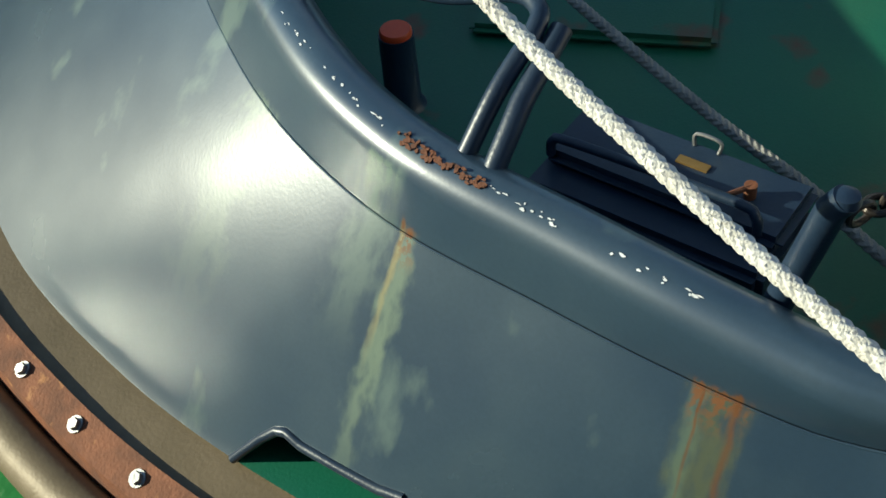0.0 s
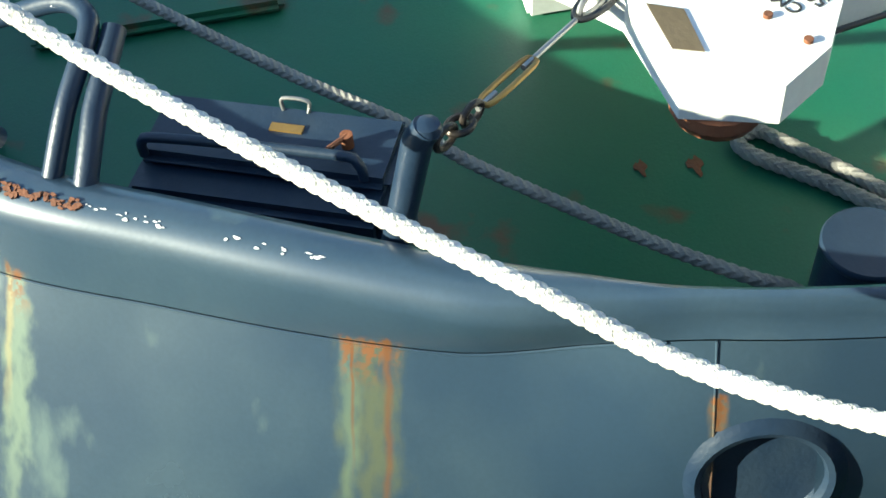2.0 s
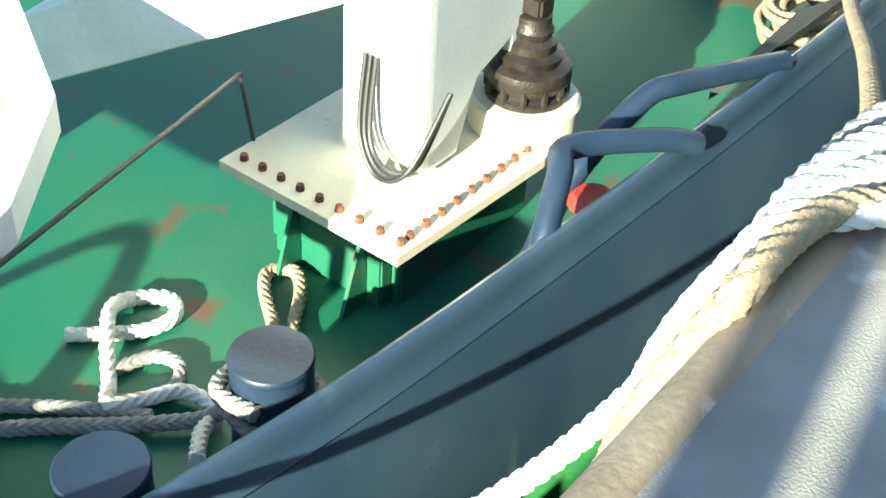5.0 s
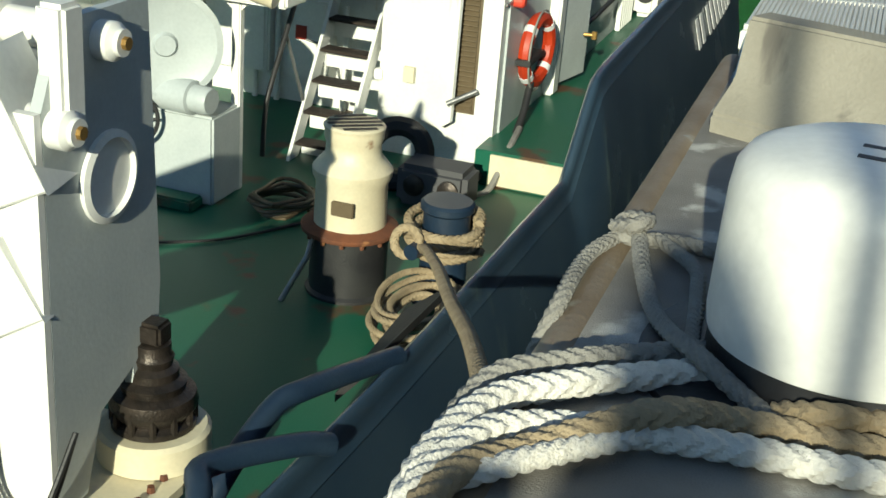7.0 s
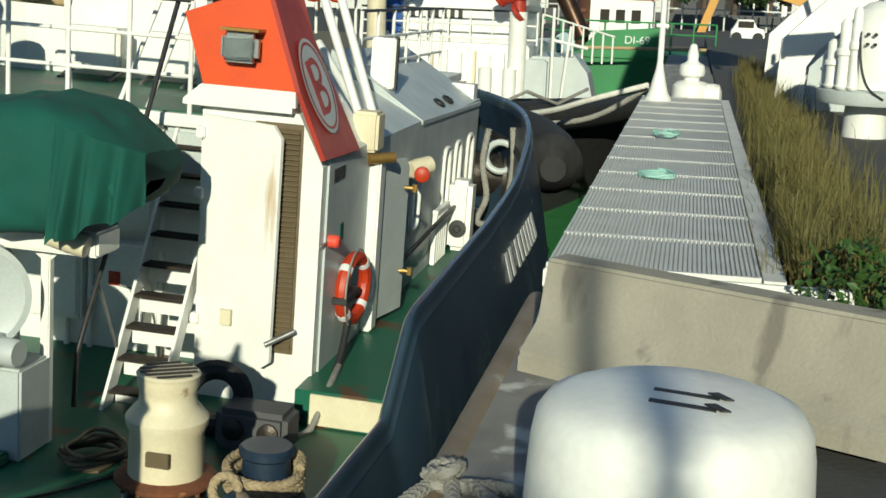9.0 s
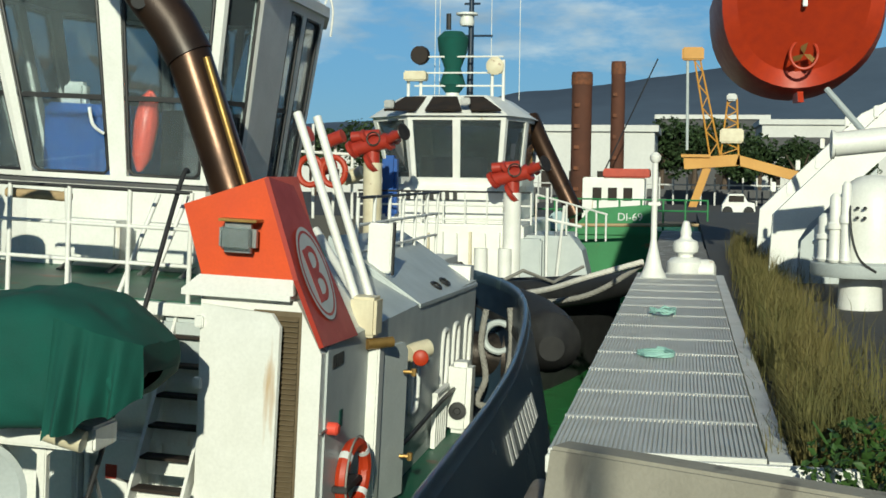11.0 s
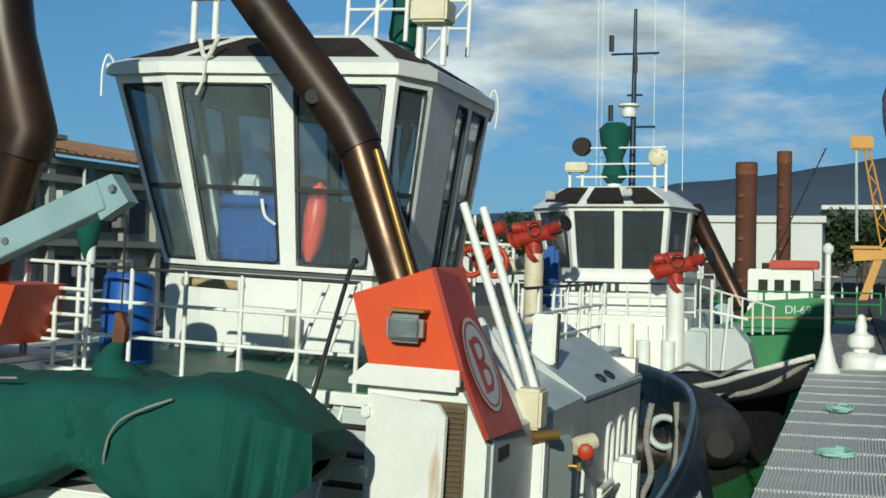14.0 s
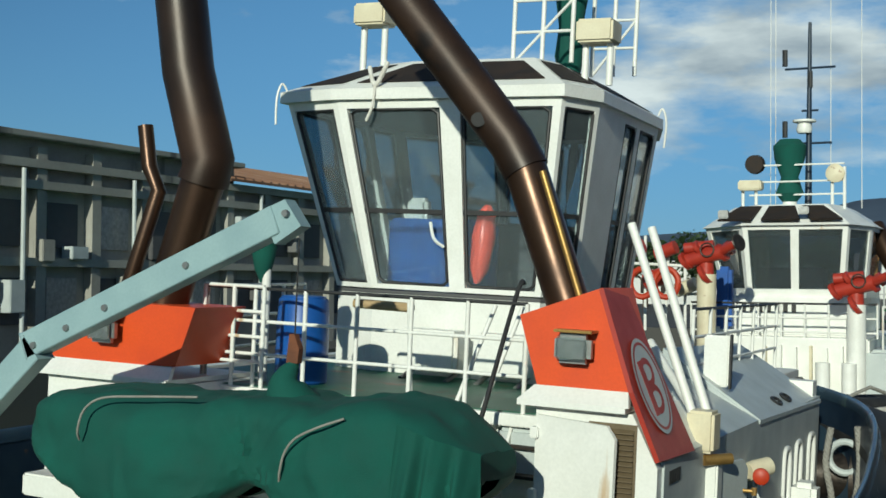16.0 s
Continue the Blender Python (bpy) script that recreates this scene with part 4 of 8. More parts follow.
PANES = {0: [(0.04, 0.475), (0.565, 0.965)], 1: [(0.10, 0.90)], 2: [(0.42, 0.62), (0.68, 0.95)], 3: [(0.06, 0.94)], 4: [(0.04, 0.48), (0.52, 0.96)], 5: [(0.06, 0.94)], 6: [(0.06, 0.3), (0.36, 0.62), (0.68, 0.95)], 7: [(0.10, 0.90)]}
V0, V1 = 0.025, 0.955
for k, panes in PANES.items():
    us = [0.0] + [x for p in panes for x in p] + [1.0]
    for a, b in zip(us[::2], us[1::2]):
        part("post", wh_panel(k, a, b, 0, 1, 0, 0.09), "white", wh, smooth=False)
    for u0, u1 in panes:
        part("sill", wh_panel(k, u0, u1, 0, V0, 0, 0.09), "white", wh, smooth=False)
        part("header", wh_panel(k, u0, u1, V1, 1, 0, 0.09), "white", wh, smooth=False)
        bm = B()
        e = 0.012
        loop = [(u0 + e, V0 + 0.03), (u0 + e, V1 - 0.03), (u0 + 0.04, V1 - e / 2), (u1 - 0.04, V1 - e / 2), (u1 - e, V1 - 0.03), (u1 - e, V0 + 0.03), (u1 - 0.04, V0 + e / 2), (u0 + 0.04, V0 + e / 2), (u0 + e, V0 + 0.03)]
        sweep(bm, [wh_point(k, u, v, 0.02) for u, v in loop], 0.022, 8)
        win = part("window", bm, "black", wh, "tinted window in a black rubber frame")
        pane = part("pane", wh_panel(k, u0 + 0.004, u1 - 0.004, V0, V1, 0.04, 0.048), "glass", win, smooth=False)
        pane.visible_shadow = False
        part("mid_bar", wh_panel(k, u0, u1, 0.40, 0.425, 0.015, 0.05), "black", win, smooth=False)
bm = B()
slab(bm, [(x * 1.0, y, ZB - 0.02) for x, y in BOT], (0, 0, -0.04))
part("wheelhouse_floor", bm, "walldark", wh, smooth=False)
bm = B()
base_pts = [(x + (-7 - x) * 0.01, y + 0.02) for x, y in BOT]
slab(bm, [(x, y, 0.25) for x, y in base_pts], (0, 0, ZB - 0.25 - 0.061))
part("base", bm, "white", wh, smooth=False)
bm = B()
eave = [(-7 + (x + 7) * 1.035, 16.5 + (y - 16.5) * 1.03) for x, y in TOP]
crown = [(-7 + (x + 7) * 0.56, 16.6 + (y - 16.6) * 0.72) for x, y in TOP]
slab(bm, [(x, y, ZT) for x, y in eave], (0, 0, 0.14))
part("eave", bm, "white", wh, smooth=False)
bm = B()
lo, hi = [bm.verts.new((*p, ZT + 0.141)) for p in eave], [bm.verts.new((*p, 4.28)) for p in crown]
for i in range(8):
    bm.faces.new((lo[i], lo[(i + 1) % 8], hi[(i + 1) % 8], hi[i]))
bm.faces.new(hi)
part("roof", bm, "white", wh, smooth=False)
for i in range(8):
    a, b, c, d = [Vector((*eave[i], ZT + 0.141)), Vector((*eave[(i + 1) % 8], ZT + 0.141)), Vector((*crown[(i + 1) % 8], 4.28)), Vector((*crown[i], 4.28))]
    nn = (b - a).cross(d - a).normalized()
    q = lambda u, v: a.lerp(b, u).lerp(d.lerp(c, u), v) + nn * 0.006
    bm = B()
    slab(bm, [q(0.06, 0.18), q(0.94, 0.18), q(0.90, 0.86), q(0.10, 0.86)], nn * 0.008)
    part("skylight", bm, "soot", wh, "dark sloping skylight pane", smooth=False)

# ---- after deck ----
def bollard(c, top, r, label, chips=True):
    th = thing("bollard", label, "bollard", (c[0], c[1], DECK), "deck bollards")
    h = top - DECK
    bm = B()
    lathe(bm, (c[0], c[1], DECK), [(r * 1.5, 0), (r * 1.5, 0.03), (r * 1.08, 0.05), (r * 1.03, h * 0.5), (r * 1.0, h - 0.03)], 32)
    part("post", bm, "blue", th)
    bm = B()
    lathe(bm, (c[0], c[1], top), [(r * 1.0, -0.032), (r * 1.03, -0.02), (r * 1.03, -0.004), (r * 0.99, 0.004)], 36)
    part("cap", bm, "blue", th, "flat blue cap with rusty chips")
    return th


bollard((-2.68, 1.67), -1.6, 0.158, "dark blue steel mooring bollard on the after deck")
bollard((-2.63, 2.41), -1.6, 0.155, "dark blue steel bollard with a grey rope round it")

# stern hatch, post, staple
ha = thing("hatch_box", "dark blue steel hatch box with a long grab bar", "hatch", (-3.63, -0.3, DECK))
HX, HY = Vector((0.40, 0.917, 0)), Vector((0.917, -0.40, 0))
HM = Matrix((HX, HY, Vector((0, 0, 1)))).transposed().to_4x4()
HM.translation = Vector((-3.64, -0.28, 0))
bm = B()
box(bm, (-0.5, -0.2, DECK), (0.5, 0.26, -1.66), 0.03, HM)
part("body", bm, "blue", ha)
bm = B()
box(bm, (-0.49, -0.24, -1.665), (0.50, 0.12, -1.60), 0.03, HM)
lid = part("lid", bm, "blue", ha)
bm = B()
sweep(bm, [HM @ Vector(p) for p in smooth_path([(-0.46, 0.10, -1.62), (-0.45, 0.10, -1.55), (-0.36, 0.09, -1.53), (0.28, 0.07, -1.53), (0.38, 0.08, -1.55), (0.40, 0.09, -1.62)], 4)], 0.02, 10)
part("grab_bar", bm, "blue", lid)
bm = B()
box(bm, (-0.02, -0.12, -1.6), (0.11, -0.08, -1.592), 0, HM)
part("plate", bm, "brass", lid, "small metal name plate", smooth=False)
bm = B()
cyl(bm, HM @ Vector((0.30, -0.05, -1.6)), HM @ Vector((0.30, -0.05, -1.54)), 0.025, n=10)
cyl(bm, HM @ Vector((0.30, -0.05, -1.55)), HM @ Vector((0.24, 0.06, -1.54)), 0.011, n=8)
part("latch", bm, "rust", lid)
bm = B()
sweep(bm, [HM @ Vector(p) for p in smooth_path([(0.0, -0.2, -1.6), (0.0, -0.21, -1.55), (0.1, -0.21, -1.55), (0.1, -0.2, -1.6)], 4)], 0.008, 8)
part("lid_handle", bm, "steel", lid)

bm = B()
sweep(bm, [(-2.80, 0.10, -1.32), (-2.76, 0.2, -0.85), (-2.75, 0.23, -0.80)], [0.048, 0.047, 0.045], 16)
lathe(bm, (-2.75, 0.23, -0.80), [(0.045, -0.01), (0.038, 0.015), (0.016, 0.025)], 16)
solo("rail_post", bm, "blue", "dark blue round steel post welded on the rail", "post", (-2.72, 0.13, -1.28))
bm = B()
sweep(bm, smooth_path([(-3.26, -0.96, -1.22), (-3.40, -0.87, -1.05), (-3.58, -0.77, -0.93), (-3.68, -0.77, -0.90), (-3.80, -0.88, -0.93), (-4.0, -1.2, -1.10), (-4.2, -1.7, -1.15), (-4.35, -2.05, -1.25)], 6), 0.036, 14)
solo("staple_rail", bm, "blue", "bent dark blue pipe staple on the stern rail", "pipe rail", (-3.26, -0.96, -1.25))
bm = B()
sweep(bm, [(-3.19, -0.86, -1.24), (-3.36, -0.78, -1.06), (-3.62, -0.68, -0.94)], 0.042, 16)
solo("brace_pipe", bm, "blue", "short dark blue brace pipe beside the staple", "pipe", (-3.19, -0.86, -1.25))
# low platform behind the hatch
bm = B()
box(bm, (-6.3, -1.4, DECK), (-5.25, -0.15, DECK + 0.07), 0.03)
solo("deck_hatch", bm, "deck", "low green steel deck hatch cover", "hatch", (-5.4, 0, DECK))

# shackles, turnbuckle and wire
tb = thing("turnbuckle", "galvanised turnbuckle with shackles on a steel post", "turnbuckle", (-2.83, 0.3, -0.92))
S0, S1 = Vector((-2.83, 0.29, -0.93)), Vector((-3.38, 0.84, -1.02))
dd = (S1 - S0).normalized()
sd_ = dd.cross(Vector((0, 0, 1))).normalized()


def ring(bm, c, a, b, ra, rb, tube, n=20):
    sweep(bm, [Vector(c) + a * ra * math.cos(2 * math.pi * i / n) + b * rb * math.sin(2 * math.pi * i / n) for i in range(n + 1)], tube, 8)


for k, t in enumerate((0.0, 0.075, 0.14)):
    bm = B()
    ring(bm, S0 + dd * t, dd, sd_ if k % 2 else Vector((0, 0, 1)), 0.05, 0.035, 0.012)
    part("shackle", bm, "darksteel", tb)
bm = B()
for s in (-1, 1):
    sweep(bm, smooth_path([S0 + dd * 0.2, S0 + dd * 0.23 + sd_ * 0.022 * s, S0 + dd * 0.46 + sd_ * 0.022 * s, S0 + dd * 0.49], 3), 0.010, 8)
part("frame", bm, "brass", tb, "open brass-coloured turnbuckle frame")
bm = B()
cyl(bm, S0 + dd * 0.17, S0 + dd * 0.27, 0.010, n=8)
part("screw", bm, "steel", tb)
bm = B()
cyl(bm, S0 + dd * 0.43, S1, 0.010, n=8)
part("screw", bm, "steel", tb)
bm = B()
ring(bm, S1 + dd * 0.12, dd, sd_, 0.14, 0.045, 0.012)
part("wire_eye", bm, "black", tb)
bm = B()
ring(bm, S1 + dd * 0.13 + Vector((0, 0, 0.02)), dd, Vector((0, 0, 1)), 0.13, 0.05, 0.012)
part("wire_eye", bm, "steel", tb)

# stowed boom head over the deck
bh = thing("crane_boom_head", "white steel crane boom head with lettering, stowed over the deck", "crane boom", (-3.6, 1.5, DECK))
OUT = [(-3.93, 0.61), (-3.68, 0.81), (-3.43, 1.01), (-2.97, 1.06), (-2.87, 1.36), (-3.01, 1.56), (-3.23, 1.69), (-3.32, 1.92), (-3.75, 2.45), (-4.6, 2.9), (-5.6, 2.2), (-5.6, 0.56)]
bm = B()
slab(bm, [(x, y, -1.0) for x, y in OUT], (0, 0, -0.16))
plate = part("boom_plate", bm, "white", bh, smooth=False)
bm = B()
lathe(bm, (-3.05, 1.22, -1.24), [(0.14, 0), (0.16, 0.04), (0.15, 0.078)], 20)
part("sheave", bm, "rust", bh, "rust-stained sheave under the head")
# thin brown sheet on the plate: a slot's shade put in as colour
bm = B()
slab(bm, [(-3.36, 1.06, -0.996), (-3.12, 1.075, -0.996), (-3.08, 1.17, -0.996), (-3.30, 1.17, -0.996)], (0, 0, 0.003))
part("recess", bm, "louvre", bh, "brown sheet for the shade of a slot in the plate", smooth=False)
for x, y in ((-3.05, 1.5), (-3.2, 1.42), (-4.0, 1.3), (-3.7, 1.1)):
    bm = B()
    cyl(bm, (x, y, -1.0), (x, y, -0.985), 0.016, n=10)
    part("bolt", bm, "rust", bh)
bm = B()
box(bm, (-5.2, 1.0, DECK), (-4.9, 2.0, -1.161), 0.02)
part("rest", bm, "white", bh)
tm = facing((-3.29, 1.53, -0.997), (-0.86, -0.51, 0), (0.51, -0.86, 0))
lettering("CMU", 0.075, tm @ pose(0.0, 0.045, 0), "text", "writing", plate)
lettering("5000 KG", 0.075, tm @ pose(0.02, -0.04, 0), "text", "writing", plate)

# ---- deck crane ----
cr_ = thing("deck_crane", "white knuckle boom deck crane on a bolted green base", "crane", (-3.25, 3.95, DECK))
PL = [(-3.80, 3.28), (-2.75, 3.28), (-2.70, 4.30), (-2.86, 4.72), (-3.80, 4.72)]
bm = B()
slab(bm, [(x, y, -1.75) for x, y in PL], (0, 0, -0.05))
plate = part("base_plate", bm, "cream", cr_, "cream base plate edged with rust", smooth=False)
for k in range(9):
    for x, y in ((-3.72 + k * 0.115, 3.36), (-2.80, 3.42 + k * 0.11)):
        bm = B()
        cyl(bm, (x, y, -1.75), (x, y, -1.72), 0.022, 0.018, 6)
        part("bolt", bm, "rust", plate)
for x0, y0, x1, y1 in ((-3.6, 3.42, -2.95, 3.5), (-2.98, 3.5, -2.9, 4.5), (-3.7, 3.5, -3.6, 4.5)):
    bm = B()
    box(bm, (x0, y0, DECK), (x1, y1, -1.801), 0.01)
    part("base_leg", bm, "deck", cr_, "green base girder")
for x in (-3.45, -3.05):
    bm = B()
    slab(bm, [(x, 3.42, DECK), (x, 3.25, DECK), (x, 3.40, -1.802)], (0.02, 0, 0))
    part("gusset", bm, "deck", cr_, smooth=False)
# column: two cheek plates with flanges; the quay-side one painted grey for shade
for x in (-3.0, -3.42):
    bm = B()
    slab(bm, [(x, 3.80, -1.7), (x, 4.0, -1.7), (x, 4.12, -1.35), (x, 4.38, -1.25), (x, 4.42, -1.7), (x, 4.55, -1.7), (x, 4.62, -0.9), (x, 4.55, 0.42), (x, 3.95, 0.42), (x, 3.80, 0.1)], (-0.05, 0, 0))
    part("cheek_plate", bm, "grey" if x > -3.2 else "white", cr_, "column cheek plate, the quay-side one greyed for its shade", smooth=False)
bm = B()
slab(bm, [(-3.47, 3.795, -1.7), (-3.0, 3.795, -1.7), (-3.0, 3.795, 0.1), (-3.47, 3.795, 0.1)], (0, -0.04, 0))
part("column_front", bm, "white", cr_, smooth=False)
bm = B()
lathe(bm, (-2.998, 4.22, -0.28), [(0.2, 0), (0.2, 0.02), (0.17, 0.03), (0.165, 0.004)], 32, (1, 0, 0))
part("hole_rim", bm, "white", cr_)
for y, z, r in ((3.88, 0.02, 0.08), (4.2, 0.30, 0.08)):
    bm = B()
    lathe(bm, (-3.55, y, z), [(r, 0), (r, 0.62), (r * 0.7, 0.64), (r * 0.7, 0.66)], 24, (1, 0, 0))
    part("pin", bm, "white", cr_)
    bm = B()
    cyl(bm, (-2.89, y, z), (-2.87, y, z), r * 0.35, n=8)
    part("pin_bolt", bm, "brass", cr_)
bm = B()
box(bm, (-3.06, 3.86, 0.0), (-2.93, 4.0, 0.5), 0.02)
part("bracket", bm, "white", cr_)


def beam(p, q, w, h):
    p, q = Vector(p), Vector(q)
    d = (q - p).normalized()
    s = d.cross(Vector((0, 0, 1))).normalized()
    u = s.cross(d)
    bm = B()
    loft(bm, [[e + s * a * w / 2 + u * b * h / 2 for a, b in ((-1, -1), (1, -1), (1, 1), (-1, 1), (-1, -1))] for e in (p, q)], False)
    for e in (p, q):
        bm.faces.new([bm.verts.new(e + s * a * w / 2 + u * b * h / 2) for a, b in ((-1, -1), (1, -1), (1, 1), (-1, 1))])
    bmesh.ops.remove_doubles(bm, verts=bm.verts[:], dist=0.0005)
    bmesh.ops.bevel(bm, geom=bm.edges[:], offset=0.01, segments=1, affect="EDGES")
    return bm


part("main_boom", beam((-3.1, 3.9, 0.06), (-5.2, 3.5, -0.92), 0.34, 0.56), "white", cr_)
part("folded_boom", beam((-3.1, 3.86, -0.58), (-5.2, 3.45, -1.75), 0.26, 0.36), "white", cr_)
bm = B()
cyl(bm, (-3.3, 3.70, -0.42), (-4.2, 3.5, -0.92), 0.04, n=16)
part("hydraulic_ram", bm, "steel", cr_)
bm = B()
cyl(bm, (-3.6, 3.64, -0.58), (-4.6, 3.42, -1.14), 0.06, n=18)
part("hydraulic_cylinder", bm, "darksteel", cr_)
for k, off in enumerate((0.0, 0.03, -0.03)):
    bm = B()
    sweep(bm, smooth_path([(-3.3 + off, 3.74, -1.2), (-3.26 + off, 3.66, -1.55), (-3.12 + off, 3.62, -1.68 + off), (-2.98, 3.66 + off, -1.6), (-2.95, 3.86, -1.3)], 8), 0.013, 8)
    part("hose", bm, "black", cr_)
wm = part("slew_ring", lathe(B(), (-2.97, 4.5, -1.745), [(0.27, 0), (0.27, 0.13), (0.25, 0.15)], 32), "cream", cr_, "rust-stained slewing housing")
part("motor", lathe(B(), (-2.97, 4.5, -1.59), [(0.20, 0), (0.20, 0.03), (0.17, 0.05), (0.20, 0.09), (0.21, 0.12), (0.20, 0.17), (0.15, 0.19), (0.16, 0.23), (0.12, 0.25), (0.12, 0.29), (0.09, 0.31), (0.10, 0.35), (0.085, 0.37), (0.085, 0.42), (0.05, 0.43)], 24), "darksteel", cr_, "greasy black slewing motor")
bm = B()
box(bm, (-3.04, 4.44, -1.17), (-2.90, 4.56, -1.06), 0.015)
part("valve_block", bm, "darksteel", cr_)
for k in range(12):
    a = 2 * math.pi * k / 12
    bm = B()
    cyl(bm, (-2.97 + 0.19 * math.cos(a), 4.5 + 0.19 * math.sin(a), -1.57), (-2.97 + 0.19 * math.cos(a), 4.5 + 0.19 * math.sin(a), -1.45), 0.018, n=6)
    part("bolt", bm, "darksteel", wm)
bm = B()
sweep(bm, [(-3.2, 1.5, -1.06), (-3.14, 1.62, -1.06), (-3.67, 3.12, -1.3), (-3.78, 3.42, -1.35), (-3.8, 3.5, -1.75)], 0.011, 8)
solo("boom_stay", bm, "black", "thin black wire stay above the deck", "wire", (-3.0, 1.85, -1.3))

# pipe staples and roller on the inside of the rail
for pts, lab in (([(-2.02, 3.15, -1.6), (-2.03, 3.2, -1.28), (-2.12, 3.42, -1.10), (-2.18, 3.58, -1.08), (-1.98, 3.95, -1.14), (-1.9, 4.1, -1.2)], "bent blue pipe staple on the rail"),
                 ([(-2.3, 3.6, -1.7), (-2.25, 3.75, -1.35), (-2.2, 4.15, -1.15), (-2.12, 4.35, -1.12), (-1.93, 4.95, -1.2)], "long bent blue pipe staple on the rail")):
    bm = B()
    sweep(bm, smooth_path(pts, 6), 0.05, 14)
    solo("staple_rail", bm, "blue", lab, "pipe rail", pts[0])
ro = thing("fairlead_roller", "red painted fairlead roller beside the rail", "roller", (-2.1, 3.75, DECK))
part("roller", lathe(B(), (-2.12, 3.72, -1.75), [(0.08, 0), (0.11, 0.03), (0.06, 0.1), (0.06, 0.3), (0.11, 0.36), (0.08, 0.4)], 20), "red", ro)
bm = B()
box(bm, (-2.25, 3.5, DECK), (-1.95, 4.6, -1.76), 0.02)
part("pedestal", bm, "blue", ro)
part("knob", lathe(B(), (-2.12, 4.25, -1.755), [(0.07, 0), (0.09, 0.05), (0.04, 0.12), (0.07, 0.2)], 16), "red", ro)
bm = B()
slab(bm, [(-2.2, 4.85, -1.42), (-2.05, 4.85, -1.24), (-2.0, 5.9, -1.24), (-2.25, 5.9, -1.44)], (0, 0, -0.05))
solo("rubber_mat", bm, "rubber", "worn dark rubber chafing mat at the rail", "mat", (-2.2, 5.4, -1.4), smooth=False)

# deck rope: laid out loops
rope("rope", [(-5.4, -1.2, -1.75), (-4.99, -0.84, -1.78), (-4.29, -0.17, -1.82), (-3.85, 0.25, -1.8), (-3.57, 0.49, -1.82), (-3.05, 0.99, -1.8), (-2.78, 1.28, -1.78), (-2.70, 1.48, -1.85), (-2.52, 1.55, -1.95), (-2.46, 1.72, -2.0), (-2.6, 1.87, -2.02), (-2.82, 1.82, -2.05), (-2.88, 1.65, -2.1)], 0.027, "ropegrey", "grey braided mooring rope led to a bollard")
z0 = DECK + 0.035
rope("rope", [(-3.2, 2.28, z0), (-3.34, 2.2, z0), (-3.55, 2.05, z0), (-3.78, 1.86, z0), (-3.86, 1.78, z0), (-3.83, 1.68, z0), (-3.72, 1.72, z0), (-3.5, 1.95, z0), (-3.2, 2.2, z0 + 0.02), (-3.0, 2.38, z0 + 0.05), (-2.82, 2.4, z0 + 0.25), (-2.72, 2.28, -1.86), (-2.52, 2.26, -1.85), (-2.44, 2.42, -1.86), (-2.55, 2.57, -1.84), (-2.73, 2.56, -1.82), (-2.83, 2.4, -1.8), (-2.74, 2.24, -1.74), (-2.55, 2.24, -1.72)], 0.032, "ropegrey", "grey braided rope looped round a bollard")
rope("rope", [(-3.84, 2.37, z0), (-3.72, 2.48, z0), (-3.6, 2.62, z0), (-3.58, 2.76, z0), (-3.68, 2.82, z0), (-3.8, 2.72, z0), (-3.78, 2.58, z0 + 0.05), (-3.66, 2.45, z0 + 0.05), (-3.48, 2.3, z0), (-3.36, 2.2, z0 + 0.03), (-3.28, 2.3, z0 + 0.03), (-3.18, 2.45, z0 + 0.03), (-3.0, 2.45, z0 + 0.03), (-2.9, 2.28, z0 + 0.12), (-2.75, 2.12, z0 + 0.2)], 0.033, "ropewhite", "loose white rope coil lying on the green deck")
rope("rope", [(-2.9, 2.68, z0 + 0.1), (-3.15, 2.95, z0), (-3.4, 3.14, z0), (-3.48, 3.25, z0), (-3.4, 3.33, z0), (-3.28, 3.25, z0), (-3.1, 3.0, z0), (-2.8, 2.7, z0 + 0.05)], 0.03, "ropetan", "rope eye lying behind a bollard")
rope("rope", [(-3.52, 2.36, z0), (-3.46, 2.52, z0), (-3.34, 2.56, z0), (-3.26, 2.46, z0), (-3.3, 2.32, z0), (-3.4, 2.24, z0)], 0.028, "ropegrey", "short grey rope bight under the white coil")
for c, s in (((-3.76, 1.47), 1.0), ((-3.8, 1.24), 0.8), ((-3.0, 5.6), 0.7), ((-4.1, 6.3), 0.6)):
    bm = B()
    pts = [(c[0] + s * 0.055 * math.cos(a) * (1 + 0.5 * math.sin(3 * a + s)), c[1] + s * 0.03 * math.sin(a) * (1 + 0.4 * math.cos(4 * a)), DECK + 0.004) for a in (2 * math.pi * i / 14 for i in range(14))]
    slab(bm, pts, (0, 0, 0.004))
    solo("paint_flake", bm, "rust", "rusty lifted flake of deck paint edged with rust", "paint flake", (*c, DECK), smooth=False)

# mooring line from the stern to the quay
rope("mooring_line", [(-3.9, -1.95, 0.15), (-3.02, -0.82, -0.46), (-2.63, -0.32, -0.66), (-2.32, 0.08, -0.79), (-2.09, 0.38, -0.87), (-1.8, 0.755, -0.965), (-1.485, 1.15, -0.905), (-1.19, 1.53, -0.71), (-1.0, 1.79, -0.5), (-0.80, 2.06, -0.12), (-0.74, 2.12, 0.0), (-0.6, 2.2, 0.06), (-0.2, 2.6, 0.05)], 0.026, "ropewhite", "sunlit white mooring line from the stern to the quay", tug=False, step=0.010)

